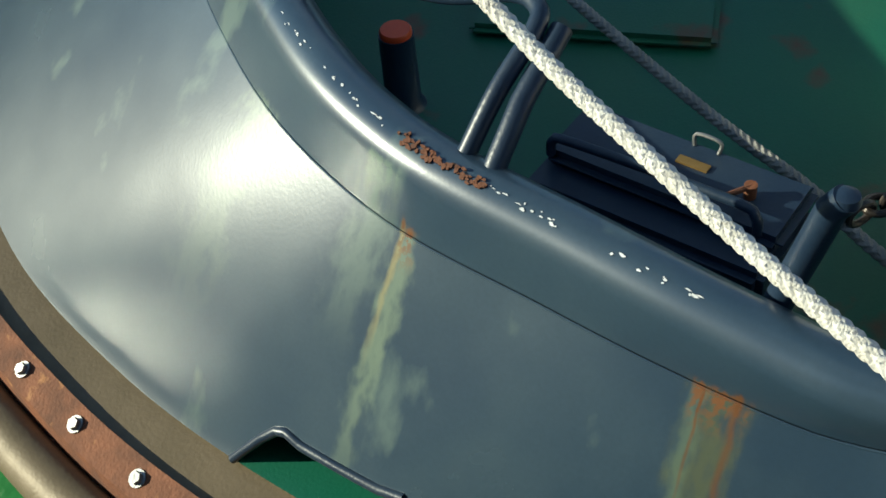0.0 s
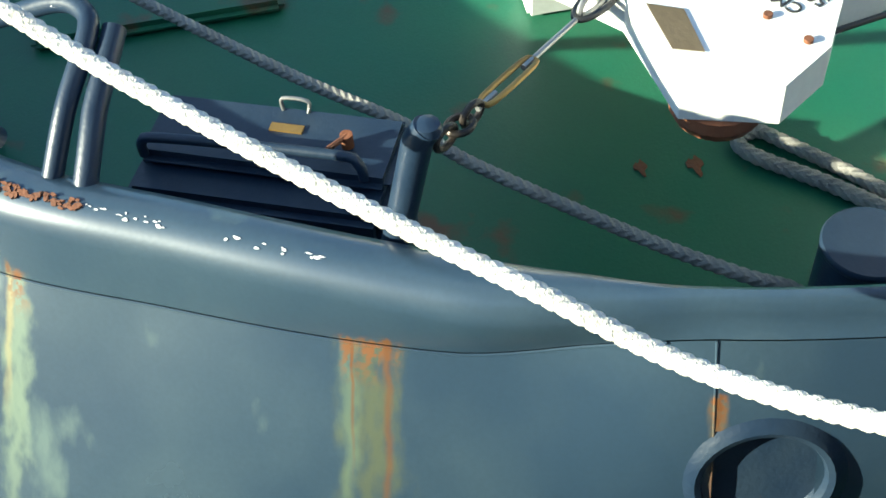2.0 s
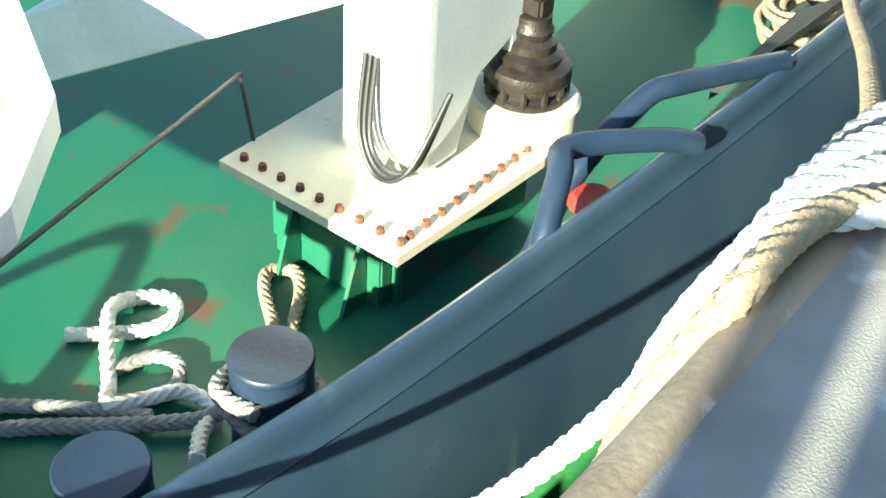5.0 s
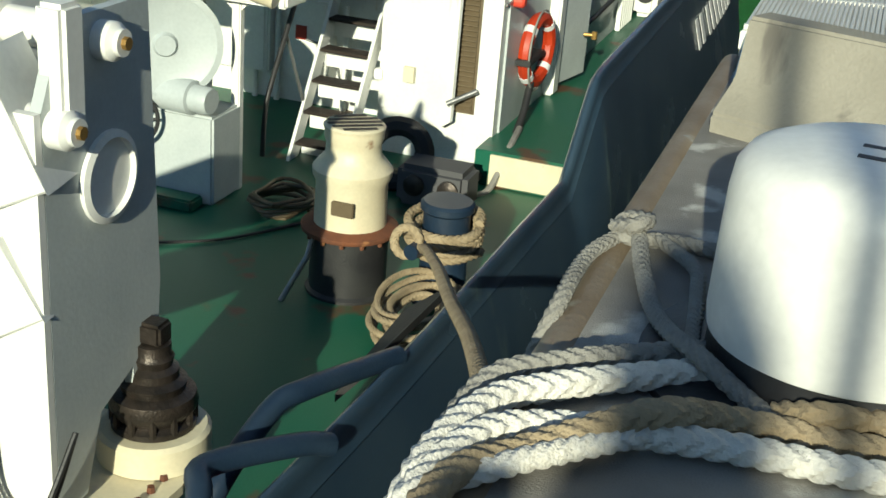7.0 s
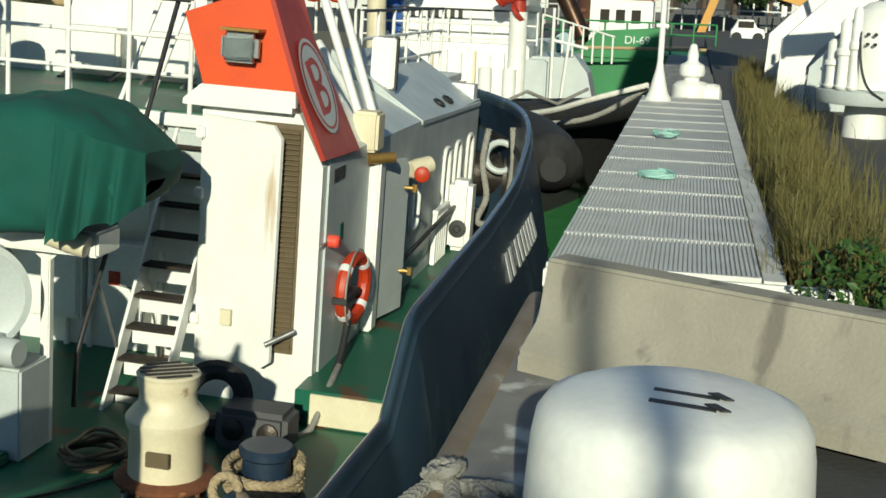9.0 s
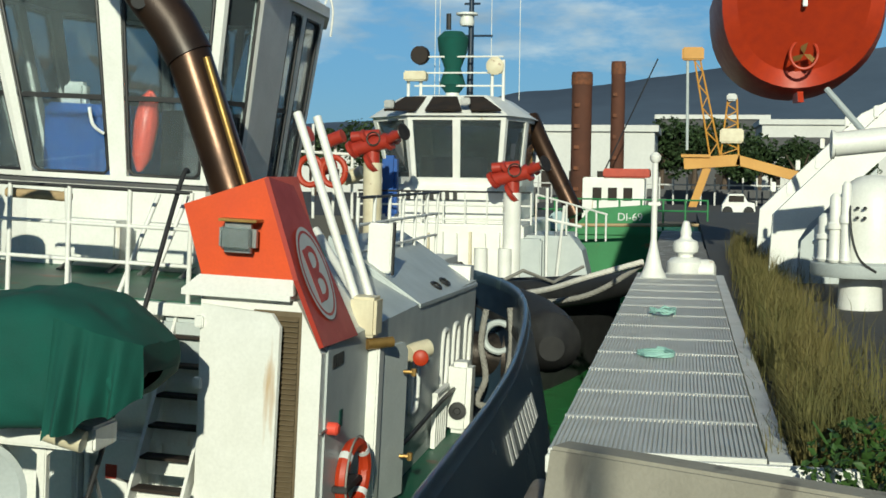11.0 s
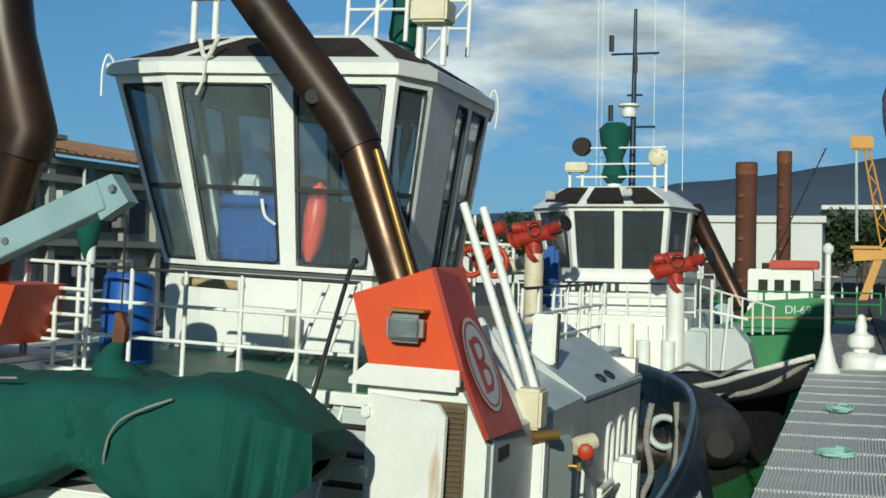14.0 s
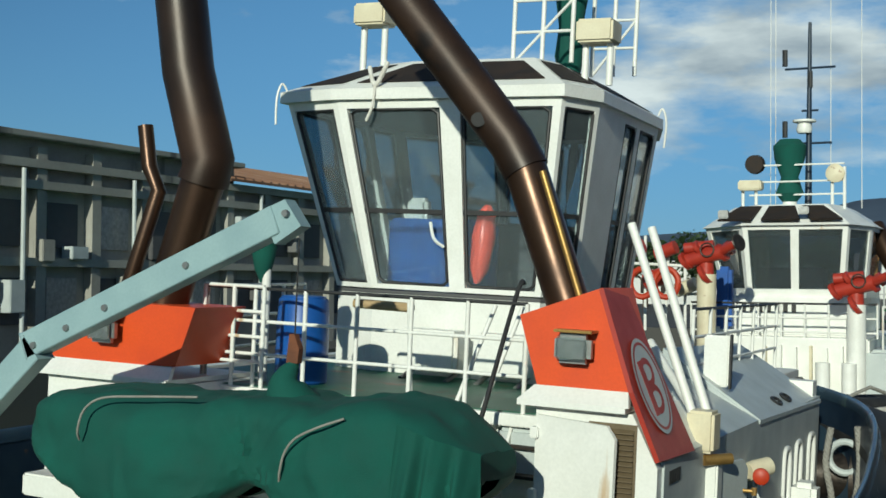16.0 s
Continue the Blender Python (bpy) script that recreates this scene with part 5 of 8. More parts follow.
# mooring tail over the rail at the second bollard
ca = thing("capstan", "white capstan with a black base and striped top", "capstan", (-3.3, 7.62, DECK))
part("base", lathe(B(), (-3.3, 7.62, DECK), [(0.30, 0), (0.30, 0.02), (0.275, 0.04), (0.275, 0.46)], 32), "black", ca, "black painted base")
part("flange", lathe(B(), (-3.3, 7.62, -1.79), [(0.335, 0), (0.345, 0.015), (0.345, 0.035), (0.29, 0.06)], 36), "rust", ca, "red rusty flange ring")
part("drum", lathe(B(), (-3.3, 7.62, -1.73), [(0.255, 0), (0.25, 0.3), (0.275, 0.35), (0.28, 0.40), (0.24, 0.45), (0.195, 0.50), (0.19, 0.58), (0.205, 0.62), (0.205, 0.68)], 36), "cream", ca, "cream drum with rust runs")
part("top", lathe(B(), (-3.3, 7.62, -1.05), [(0.21, 0), (0.215, 0.02), (0.20, 0.035)], 32), "cream", ca)
for k in range(-2, 3):
    bm = B()
    w = math.sqrt(max(0.0, 0.19 ** 2 - (k * 0.075) ** 2))
    d1, d2 = Vector((0.8, 0.6, 0)), Vector((-0.6, 0.8, 0))
    c = Vector((-3.3, 7.62, -1.013)) + d2 * k * 0.075
    slab(bm, [c + d1 * w - d2 * 0.02, c + d1 * w + d2 * 0.02, c - d1 * w + d2 * 0.02, c - d1 * w - d2 * 0.02], (0, 0, 0.004))
    part("stripe", bm, "black", ca, "black warning stripe", smooth=False)
bm = B()
box(bm, (-3.33, 7.335, -1.6), (-3.17, 7.37, -1.5), 0.005)
part("plate", bm, "louvre", ca, "small brass plate")
for k in range(14):
    a = 2 * math.pi * k / 14
    bm = B()
    cyl(bm, (-3.3 + 0.315 * math.cos(a), 7.62 + 0.315 * math.sin(a), -1.82), (-3.3 + 0.315 * math.cos(a), 7.62 + 0.315 * math.sin(a), -1.745), 0.016, n=6)
    part("bolt", bm, "rust", ca)

b2 = thing("mooring_bitt", "dark blue mooring bitt wound with tan rope", "bollard", (-2.65, 7.8, DECK), "deck bollards")
part("post", lathe(B(), (-2.65, 7.8, DECK), [(0.24, 0), (0.2, 0.04), (0.17, 0.1), (0.165, 0.66)], 32), "blue", b2)
part("cap", lathe(B(), (-2.65, 7.8, -1.59), [(0.17, 0), (0.19, 0.02), (0.19, 0.06), (0.17, 0.08)], 36), "blue", b2)
part("horn", lathe(B(), (-2.76, 7.4, -1.78), [(0.055, 0), (0.055, 0.3), (0.03, 0.32)], 18, (0.2, 1, 0)), "blue", b2)
turns = []
for k in range(0, 4 * 16 + 1):
    a = 2 * math.pi * k / 16
    turns.append((-2.65 + (0.24 + 0.03 * math.sin(a * 0.5)) * math.cos(a), 7.8 + 0.25 * math.sin(a), -1.64 - 0.05 * k / 16 + 0.03 * math.sin(a)))
rope("rope", turns + [(-2.75, 7.5, -1.80), (-2.66, 7.38, -1.72), (-2.4, 6.75, -1.48), (-2.05, 5.85, -1.15), (-1.7, 4.95, -0.86), (-1.3, 3.95, -0.52), (-0.97, 3.0, -0.24), (-0.86, 2.45, -0.12)], 0.032, "ropetan", "tan rope wound round a bitt and led overboard", step=0.014)
ring_pts = [(-2.82 + 0.09 * math.cos(a), 7.48 + 0.03 * math.sin(a), -1.74 + 0.09 * math.sin(a)) for a in (2 * math.pi * i / 12 for i in range(13))]
rope("rope", ring_pts, 0.03, "ropetan", "tan rope eye on the bitt's horn")
pile = []
for k in range(0, 9 * 18):
    a = 2 * math.pi * k / 18
    rr = 0.24 + 0.05 * math.sin(a * 0.37 + 1) + 0.03 * (k // 18 % 4)
    pile.append((-2.58 + rr * 0.75 * math.cos(a) + 0.05 * math.sin(a * 0.21), 7.15 + rr * 1.35 * math.sin(a), DECK + 0.04 + 0.03 * (k / 18) + 0.02 * math.sin(a * 1.7)))
rope("rope", pile, 0.022, "ropetan", "loose heap of tan rope on the deck", step=0.016)

# ---- quay: bollard, barrier and ropes ----
qb = thing("quay_bollard", "large white painted quay bollard with a black base", "bollard", (0.04, 3.0, 0), tug=False)
part("base", lathe(B(), (0.04, 3.0, 0), [(0.52, 0), (0.52, 0.025), (0.40, 0.04), (0.355, 0.06), (0.345, 0.145)], 48), "black", qb, "black painted foot")
part("head", lathe(B(), (0.04, 3.0, 0.12), [(0.345, 0), (0.358, 0.008), (0.362, 0.05), (0.352, 0.25), (0.345, 0.36), (0.335, 0.42), (0.31, 0.455), (0.26, 0.475), (0.15, 0.485), (0.02, 0.487)], 56), "white", qb, "white head, paint thick and scuffed")
tn = facing((0.085, 2.955, 0.608), (0.96, -0.1, 0), (0.1, 0.96, 0.0))
for s in (-0.045, 0.045):
    bm = B()
    slab(bm, [tn @ Vector(p) for p in ((-0.10, s - 0.012, -0.004), (0.06, s - 0.03, -0.004), (0.06, s - 0.005, -0.004), (-0.10, s + 0.013, -0.004))], (0, 0, 0.004))
    slab(bm, [tn @ Vector(p) for p in ((0.03, s + 0.005, 0.001), (0.075, s - 0.035, 0.001), (0.095, s - 0.03, 0.001), (0.055, s + 0.015, 0.001))], (0, 0, 0.004))
    part("painted_mark", bm, "text", qb, "black painted bar", smooth=False)
bm = B()
c0 = [(-0.58, 5.04), (0.66, 4.42)]
prof = [(0.0, 0.0), (0.0, 0.075), (0.14, 0.2), (0.2, 0.45), (0.36, 0.45), (0.42, 0.2), (0.56, 0.075), (0.56, 0.0)]
dirn = Vector((0.66 + 0.58, 4.42 - 5.04, 0)).normalized()
perp = Vector((-dirn.y, dirn.x, 0))
rows = []
for p in (Vector((-0.60, 5.05, 0)), Vector((0.80, 4.35, 0))):
    rows.append([p + perp * a + Vector((0, 0, h)) for a, h in prof])
loft(bm, rows, True)
bmesh.ops.bevel(bm, geom=[e for e in bm.edges if e.calc_length() > 0.5], offset=0.015, segments=2, affect="EDGES")
solo("concrete_barrier", bm, "barrier", "stained grey concrete barrier standing across the quay", "barrier", (0.1, 4.8, 0), False)
zq = 0.045
rope("rope", [(-0.92, 1.72, -0.75), (-0.88, 1.86, -0.25), (-0.78, 2.02, 0.02), (-0.77, 2.22, 0.06), (-0.72, 2.44, 0.06), (-0.61, 2.58, 0.05), (-0.46, 2.70, zq), (-0.30, 2.80, zq), (-0.12, 2.86, zq)], 0.036, "ropewhite", "thick white plaited mooring rope over the quay edge", tug=False)
rope("rope", [(-0.90, 1.95, -0.6), (-0.82, 2.25, -0.1), (-0.78, 2.55, 0.03), (-0.64, 2.71, zq), (-0.40, 2.87, zq), (-0.25, 2.95, zq)], 0.030, "ropegrey", "grey plaited mooring rope behind the white one", tug=False)
rope("rope", [(-0.90, 1.62, -0.75), (-0.85, 1.76, -0.25), (-0.765, 1.93, 0.02), (-0.745, 2.12, 0.06), (-0.69, 2.30, 0.06), (-0.59, 2.39, 0.05), (-0.44, 2.44, zq), (-0.2, 2.47, zq), (0.1, 2.47, zq), (0.5, 2.5, zq), (1.0, 2.55, zq)], 0.036, "ropewhite", "thick white plaited mooring rope led past the bollard", tug=False)
rope("rope", [(-0.87, 1.50, -0.75), (-0.82, 1.64, -0.25), (-0.735, 1.80, 0.02), (-0.72, 2.0, 0.06), (-0.69, 2.14, 0.06), (-0.62, 2.24, 0.05), (-0.49, 2.36, 0.07), (-0.33, 2.47, 0.10), (-0.15, 2.56, 0.06), (0.2, 2.58, zq), (0.6, 2.62, zq), (1.1, 2.64, zq)], 0.036, "ropetan", "thick weathered plaited mooring rope over the quay edge", tug=False)
rope("rope", [(-1.05, 3.2, -1.2), (-0.86, 3.05, -0.4), (-0.735, 3.05, 0.0), (-0.735, 3.44, 0.03), (-0.69, 3.64, 0.03), (-0.65, 3.76, 0.05), (-0.56, 3.42, 0.035), (-0.48, 3.16, 0.03), (-0.40, 2.96, 0.06), (-0.32, 2.80, 0.10), (-0.19, 2.70, 0.06), (-0.1, 2.62, 0.045)], 0.024, "ropegrey", "thin grey rope tied along the quay to the bollard", tug=False)
rope("rope", [(-0.70, 3.66, 0.06), (-0.62, 3.62, 0.09), (-0.60, 3.70, 0.08), (-0.68, 3.74, 0.06), (-0.66, 3.64, 0.04), (-0.5, 3.68, 0.03), (-0.38, 3.66, 0.03), (-0.36, 3.72, 0.03)], 0.024, "ropegrey", "knot in the grey quay rope", tug=False)
rope("rope", [(-0.33, 2.86, 0.05), (-0.38, 3.3, 0.03), (-0.42, 3.5, 0.03), (-0.56, 3.66, 0.04)], 0.022, "ropegrey", "thin grey rope between knot and bollard", tug=False)
rope("rope", [(-0.1, 2.66, 0.05), (0.0, 2.60, 0.1), (0.08, 2.64, 0.08), (0.02, 2.70, 0.05), (0.16, 2.63, 0.09), (0.26, 2.68, 0.06), (0.45, 2.70, 0.04)], 0.03, "ropetan", "frayed tan rope end beside the bollard", tug=False)

cp = thing("capped_post", "dark blue deck post with a red painted cap", "post", (-4.69, -1.61, DECK))
part("post", lathe(B(), (-4.69, -1.61, DECK), [(0.112, 0), (0.088, 0.03), (0.084, -1.800 - DECK - 0.03)], 24), "blue", cp)
part("cap", lathe(B(), (-4.69, -1.61, -1.830), [(0.077, 0), (0.077, 0.02), (0.070, 0.03), (0.002, 0.032)], 24), "orange", cp, "red painted cap")

# ---- stair, lockers and gear at the after end of the deckhouse ----
stt = thing("deck_stair", "white steel stair with dark treads beside the casing", "stair", (-4.6, 10.7, DECK))
for x in (-4.87, -4.36):
    bm = B()
    slab(bm, [(x, 9.85, DECK), (x, 10.05, DECK), (x, 11.58, 0.12), (x, 11.38, 0.12)], (0.03, 0, 0))
    part("stringer", bm, "white", stt, smooth=False)
for k in range(9):
    f = (k + 0.6) / 9.4
    y, z = 9.95 + 1.53 * f, DECK + 2.4 * f
    bm = B()
    box(bm, (-4.84, y - 0.09, z - 0.03), (-4.36, y + 0.09, z), 0.006)
    tr_ = part("tread", bm, "soot", stt, "dark worn tread")
    bm = B()
    box(bm, (-4.84, y + 0.07, z - 0.2), (-4.36, y + 0.085, z - 0.031))
    part("riser", bm, "white", stt, smooth=False)
bm = B()
sweep(bm, smooth_path([(-4.98, 9.6, DECK + 0.1), (-4.97, 9.62, -1.75), (-4.95, 9.72, -1.45), (-4.93, 10.6, -0.1), (-4.92, 11.5, 1.35), (-4.92, 11.7, 1.5)], 6), 0.024, 10)
part("handrail", bm, "black", stt, "black handrail")
bm = B()
cyl(bm, (-4.86, 10.15, -1.75), (-4.95, 9.95, -1.1), 0.015, n=8)
part("handrail_stay", bm, "steel", stt)


def locker(x0, x1, z0, z1, y, d, label, handle=True):
    th = thing("locker", label, "locker", ((x0 + x1) / 2, y, z0), "aft wall lockers")
    bm = B()
    box(bm, (x0, y - d, z0), (x1, y, z1), 0.02)
    part("body", bm, "white", th)
    bm = B()
    box(bm, (x0 + 0.04, y - d - 0.018, z0 + 0.04), (x1 - 0.04, y - d - 0.001, z1 - 0.04), 0.012)
    dd_ = part("door", bm, "white", th)
    if handle:
        bm = B()
        cyl(bm, (x1 - 0.1, y - d - 0.06, (z0 + z1) / 2), (x1 - 0.1, y - d - 0.018, (z0 + z1) / 2), 0.012, n=8)
        cyl(bm, (x1 - 0.1, y - d - 0.06, (z0 + z1) / 2), (x1 - 0.22, y - d - 0.06, (z0 + z1) / 2 + 0.02), 0.012, n=8)
        part("handle", bm, "steel", dd_)
    return th


locker(-5.62, -5.16, -1.95, -1.1, 11.595, 0.22, "white steel wall locker with a red notice")
locker(-5.72, -5.10, -1.0, -0.1, 11.595, 0.12, "white flush wall locker door")
locker(-6.5, -5.85, -1.95, -0.25, 11.595, 0.16, "tall white wall locker")
locker(-7.6, -6.7, -2.0, -0.6, 11.595, 0.2, "broad white wall locker")
for x, z, w, h, m_, lab in ((-5.45, -1.45, 0.12, 0.14, "red", "small red notice plate"), (-5.95, -0.45, 0.13, 0.13, "textwhite", "small white notice with a dark disc")):
    bm = B()
    box(bm, (x - w / 2, 11.34, z - h / 2), (x + w / 2, 11.345, z + h / 2))
    solo("notice", bm, m_, lab, "sign", (x, 11.34, z), smooth=False)
bm = B()
box(bm, (-5.0, 11.35, -0.45), (-4.45, 11.6, 0.1), 0.04)
solo("vent_hood", bm, "grey", "pale grey vent hood on the aft wall", "vent", (-4.7, 11.5, -0.4))
for x in (-6.05, -5.8, -5.05):
    bm = B()
    cyl(bm, (x, 11.54, DECK), (x, 11.54, 0.1), 0.03, n=12)
    solo("wall_pipe", bm, "white", "white painted pipe on the aft wall", "pipe", (x, 11.54, DECK))

pp = thing("boat_support", "white steel post carrying the rescue boat cradle", "support post", (-4.92, 9.0, DECK))
bm = B()
box(bm, (-4.96, 8.96, DECK), (-4.88, 9.04, -0.5), 0.01)
part("post", bm, "white", pp)
bm = B()
slab(bm, [(-5.25, 8.98, -0.42), (-4.65, 8.98, -0.42), (-4.65, 8.98, -0.5), (-4.88, 8.98, -0.72), (-4.96, 8.98, -0.72), (-5.25, 8.98, -0.5)], (0, 0.04, 0))
part("bracket", bm, "white", pp, smooth=False)
bm = B()
box(bm, (-8.6, 8.8, -0.62), (-4.4, 9.2, -0.42), 0.02)
part("cradle_beam", bm, "white", pp)
bm = B()
box(bm, (-8.0, 8.92, DECK), (-7.9, 9.08, -0.62), 0.01)
part("post", bm, "white", pp)
bm = B()
cyl(bm, (-4.75, 8.7, -0.45), (-4.45, 8.72, -0.52), 0.085, n=18)
part("roller", bm, "cream", pp)

rl = thing("hose_reel", "pale grey hose reel with a black handwheel on a grey stand", "reel", (-5.3, 8.5, DECK))
AX = Vector((0.55, -0.83, 0)).normalized()
part("drum", lathe(B(), Vector((-5.26, 8.45, -0.95)) - AX * 0.5, [(0.42, 0), (0.43, 0.46), (0.45, 0.47), (0.45, 0.5), (0.40, 0.505), (0.38, 0.49), (0.1, 0.49), (0.08, 0.53)], 40, AX), "grey", rl)
part("motor", lathe(B(), (-5.35, 8.55, -1.36), [(0.14, 0), (0.14, 0.3), (0.11, 0.31), (0.11, 0.45), (0.10, 0.47)], 24, (1, -0.1, 0)), "grey", rl)
bm = B()
ring(bm, Vector((-5.45, 8.32, -1.55)), Vector((0.85, 0.5, 0)), Vector((0, 0, 1)), 0.17, 0.19, 0.018, 28)
part("handwheel_rim", bm, "black", rl)
bm = B()
for a in range(3):
    q = Vector((0.85 * math.cos(a * 2.1), 0.5 * math.cos(a * 2.1), math.sin(a * 2.1))) * 0.17
    cyl(bm, Vector((-5.45, 8.32, -1.55)), Vector((-5.45, 8.32, -1.55)) + q, 0.012, n=8)
cyl(bm, (-5.45, 8.32, -1.55), (-5.4, 8.6, -1.5), 0.022, n=10)
part("handwheel_spokes", bm, "black", rl)
bm = B()
box(bm, (-6.0, 8.52, DECK), (-4.88, 9.0, -1.5), 0.02)
part("stand", bm, "grey", rl)
bm = B()
box(bm, (-5.7, 8.55, -1.5), (-5.1, 8.95, -1.2), 0.04)
part("gear_case", bm, "grey", rl)
bm = B()
box(bm, (-5.9, 8.3, DECK), (-4.95, 8.5, DECK + 0.1), 0.02)
part("foot", bm, "deck", rl)

# ---- rescue boat under a tarpaulin, with its davit ----
rb = thing("rescue_boat", "rescue boat under a dark green tarpaulin", "boat", (-6.1, 9.05, -0.42))
# stations along the boat: x, ridge height, hem height, half width
PROF = [(-8.42, 0.12, -0.02, 0.22), (-8.25, 0.33, -0.18, 0.48), (-7.9, 0.42, -0.34, 0.62), (-7.4, 0.46, -0.52, 0.72), (-6.9, 0.44, -0.54, 0.76), (-6.35, 0.49, -0.42, 0.72), (-5.9, 0.54, -0.16, 0.60),
        (-5.5, 0.50, -0.36, 0.70), (-5.1, 0.56, -0.42, 0.74), (-4.88, 0.60, -0.40, 0.74), (-4.55, 0.55, -0.36, 0.70), (-4.30, 0.43, -0.26, 0.62), (-4.12, 0.30, -0.12, 0.54), (-4.03, 0.22, 0.0, 0.46)]
SHAPE = smooth_path([(-0.30, 0.02, 0), (-0.80, 0.0, 0), (-0.98, 0.14, 0), (-1.0, 0.42, 0), (-0.97, 0.66, 0), (-0.90, 0.84, 0), (-0.70, 0.95, 0), (-0.35, 0.985, 0), (0, 1.0, 0), (0.35, 0.985, 0), (0.70, 0.95, 0), (0.90, 0.84, 0), (0.98, 0.5, 0), (0.98, 0.14, 0), (0.80, 0.0, 0), (0.30, 0.02, 0)], 4)
bm = B()
rows = []
top_ = smooth_path([(p[0], p[1], p[2]) for p in PROF], 12)
wid = smooth_path([(p[0], p[3], 0) for p in PROF], 12)
for (cx, zt, zb), w in zip(top_, wid):
    row = []
    for fy, fz, _ in SHAPE:
        z = zb + (zt - zb) * fz
        hang = max(0.0, 1.0 - fz)
        # creases that run out from the lashing, long hanging folds and a slack ridge
        dx, dz = cx + 5.9, z + 0.12
        rad, ang = math.hypot(dx, dz), math.atan2(dz, abs(dx) + 0.05)
        fold = 0.085 * (abs(math.sin(7.5 * ang + 0.8 * noise.noise((cx, z, 2.0)))) - 0.5) * math.exp(-rad / 0.55) * (1 if fz < 0.95 else 0.4)
        fold += 0.055 * (1 - abs(math.sin(3.1 * cx + 1.3 * z + 1.5 * noise.noise((cx * 0.9, z * 1.2, 7.0))))) ** 3 * (0.3 + hang)
        fold += 0.05 * noise.noise((cx * 1.1, fy * 2.0, z * 1.6)) - 0.03 * abs(noise.noise((cx * 3.0, z * 3.2, 4.0)))
        corner = math.exp(-((cx + 4.3) / 0.26) ** 2) * hang
        fold += 0.10 * (abs(math.sin(cx * 15.0)) - 0.5) * corner
        sag = 0.03 * noise.noise((cx * 2.3, fy * 1.5, 1.0)) + 0.045 * max(0.0, noise.noise((cx * 5.0, fy * 3.0, 5.0))) * fz
        row.append(Vector((cx, 9.05 + w[1] * fy + math.copysign(fold, fy) * min(1, abs(fy) * 1.2), z + sag)))
    rows.append(row)
loft(bm, rows)
for r_ in (rows[0], rows[-1]):
    bm.faces.new([bm.verts.new(p) for p in r_])
bmesh.ops.remove_doubles(bm, verts=bm.verts[:], dist=0.0005)
tp = part("tarpaulin", bm, "tarp", rb)
bm = B()
rows = []
for i in range(61):
    u = i / 60
    row = []
    for j in range(17):
        v = j / 16
        sway = (0.055 * math.sin(u * 21 + 0.7 * v) + 0.02 * math.sin(u * 37 + 3 * v)) * (0.15 + 0.85 * v)
        row.append(Vector((-4.50 + 0.56 * u - 0.10 * v * (1 - u), 8.30 + sway + 0.28 * u * u, 0.47 - 0.20 * u - v * (0.92 - 0.50 * u) + 0.03 * v * math.sin(u * 15))))
    rows.append(row)
loft(bm, rows)
part("tarpaulin_flap", bm, "tarp", rb)
bm = B()
sweep(bm, smooth_path([(-5.86, 9.0, 0.42), (-5.9, 8.95, 0.62), (-5.87, 9.0, 0.75), (-5.84, 9.0, 0.8)], 6), [0.26, 0.25, 0.22, 0.2, 0.18, 0.16, 0.14, 0.12, 0.10, 0.09, 0.08, 0.07, 0.06, 0.055, 0.05, 0.045, 0.04, 0.03, 0.02], 12)
part("tarpaulin_peak", bm, "tarp", rb)
for pts in ([(-7.50, 8.30, 0.05), (-7.47, 8.24, 0.14), (-7.42, 8.25, 0.31), (-7.26, 8.28, 0.42), (-6.9, 8.32, 0.46), (-6.35, 8.36, 0.50)],
            [(-5.54, 8.36, -0.10), (-5.50, 8.30, 0.013), (-5.45, 8.28, 0.16), (-5.35, 8.27, 0.28), (-5.16, 8.28, 0.38), (-4.96, 8.32, 0.46)]):
    bm = B()
    sweep(bm, smooth_path(pts, 6), 0.010, 8)
    part("lashing", bm, "ropegrey", rb, "thin pale lashing line")
dv = thing("boat_davit", "pale blue-grey steel davit arm above the rescue boat", "davit", (-9.2, 9.0, DECK))
part("arm", beam((-8.75, 9.0, 0.72), (-6.05, 9.0, 1.97), 0.2, 0.25), "davit", dv)
part("knee", beam((-8.65, 9.0, 0.72), (-9.5, 9.0, -0.1), 0.2, 0.27), "davit", dv)
part("pillar", beam((-9.45, 9.0, 0.0), (-9.45, 9.01, DECK), 0.26, 0.3), "davit", dv)
bm = B()
slab(bm, [(-6.2, 8.92, 2.04), (-5.97, 8.92, 2.14), (-5.80, 8.92, 1.92), (-6.05, 8.92, 1.76)], (0, 0.16, 0))
part("head", bm, "davit", dv, smooth=False)
for f in (0.0, 0.14, 0.3, 0.62, 0.985):
    p = Vector((-8.62, 8.9, 0.74)).lerp(Vector((-5.9, 8.9, 2.04)), f)
    bm = B()
    cyl(bm, p, p + Vector((0, -0.025, 0)), 0.035, 0.03, 8)
    part("bolt", bm, "steel", dv)
bm = B()
cyl(bm, (-5.86, 9.0, 1.82), (-5.86, 9.0, 0.95), 0.008, n=6)
part("fall_wire", bm, "black", dv)
bm = B()
slab(bm, [(-5.91, 8.96, 0.78), (-5.80, 8.96, 0.78), (-5.79, 8.96, 0.9), (-5.84, 8.96, 1.02), (-5.89, 8.96, 1.02)], (0, 0.07, 0))
part("hook_block", bm, "rust", dv, "brown hook block", smooth=False)
th = thing("covered_searchlight", "green covered searchlight on a white stalk", "searchlight", (-8.1, 11.9, 0.25))
bm = B()
cyl(bm, (-8.1, 11.9, 0.25), (-8.1, 11.9, 1.6), 0.05, n=12)
part("stalk", bm, "white", th)
bm = B()
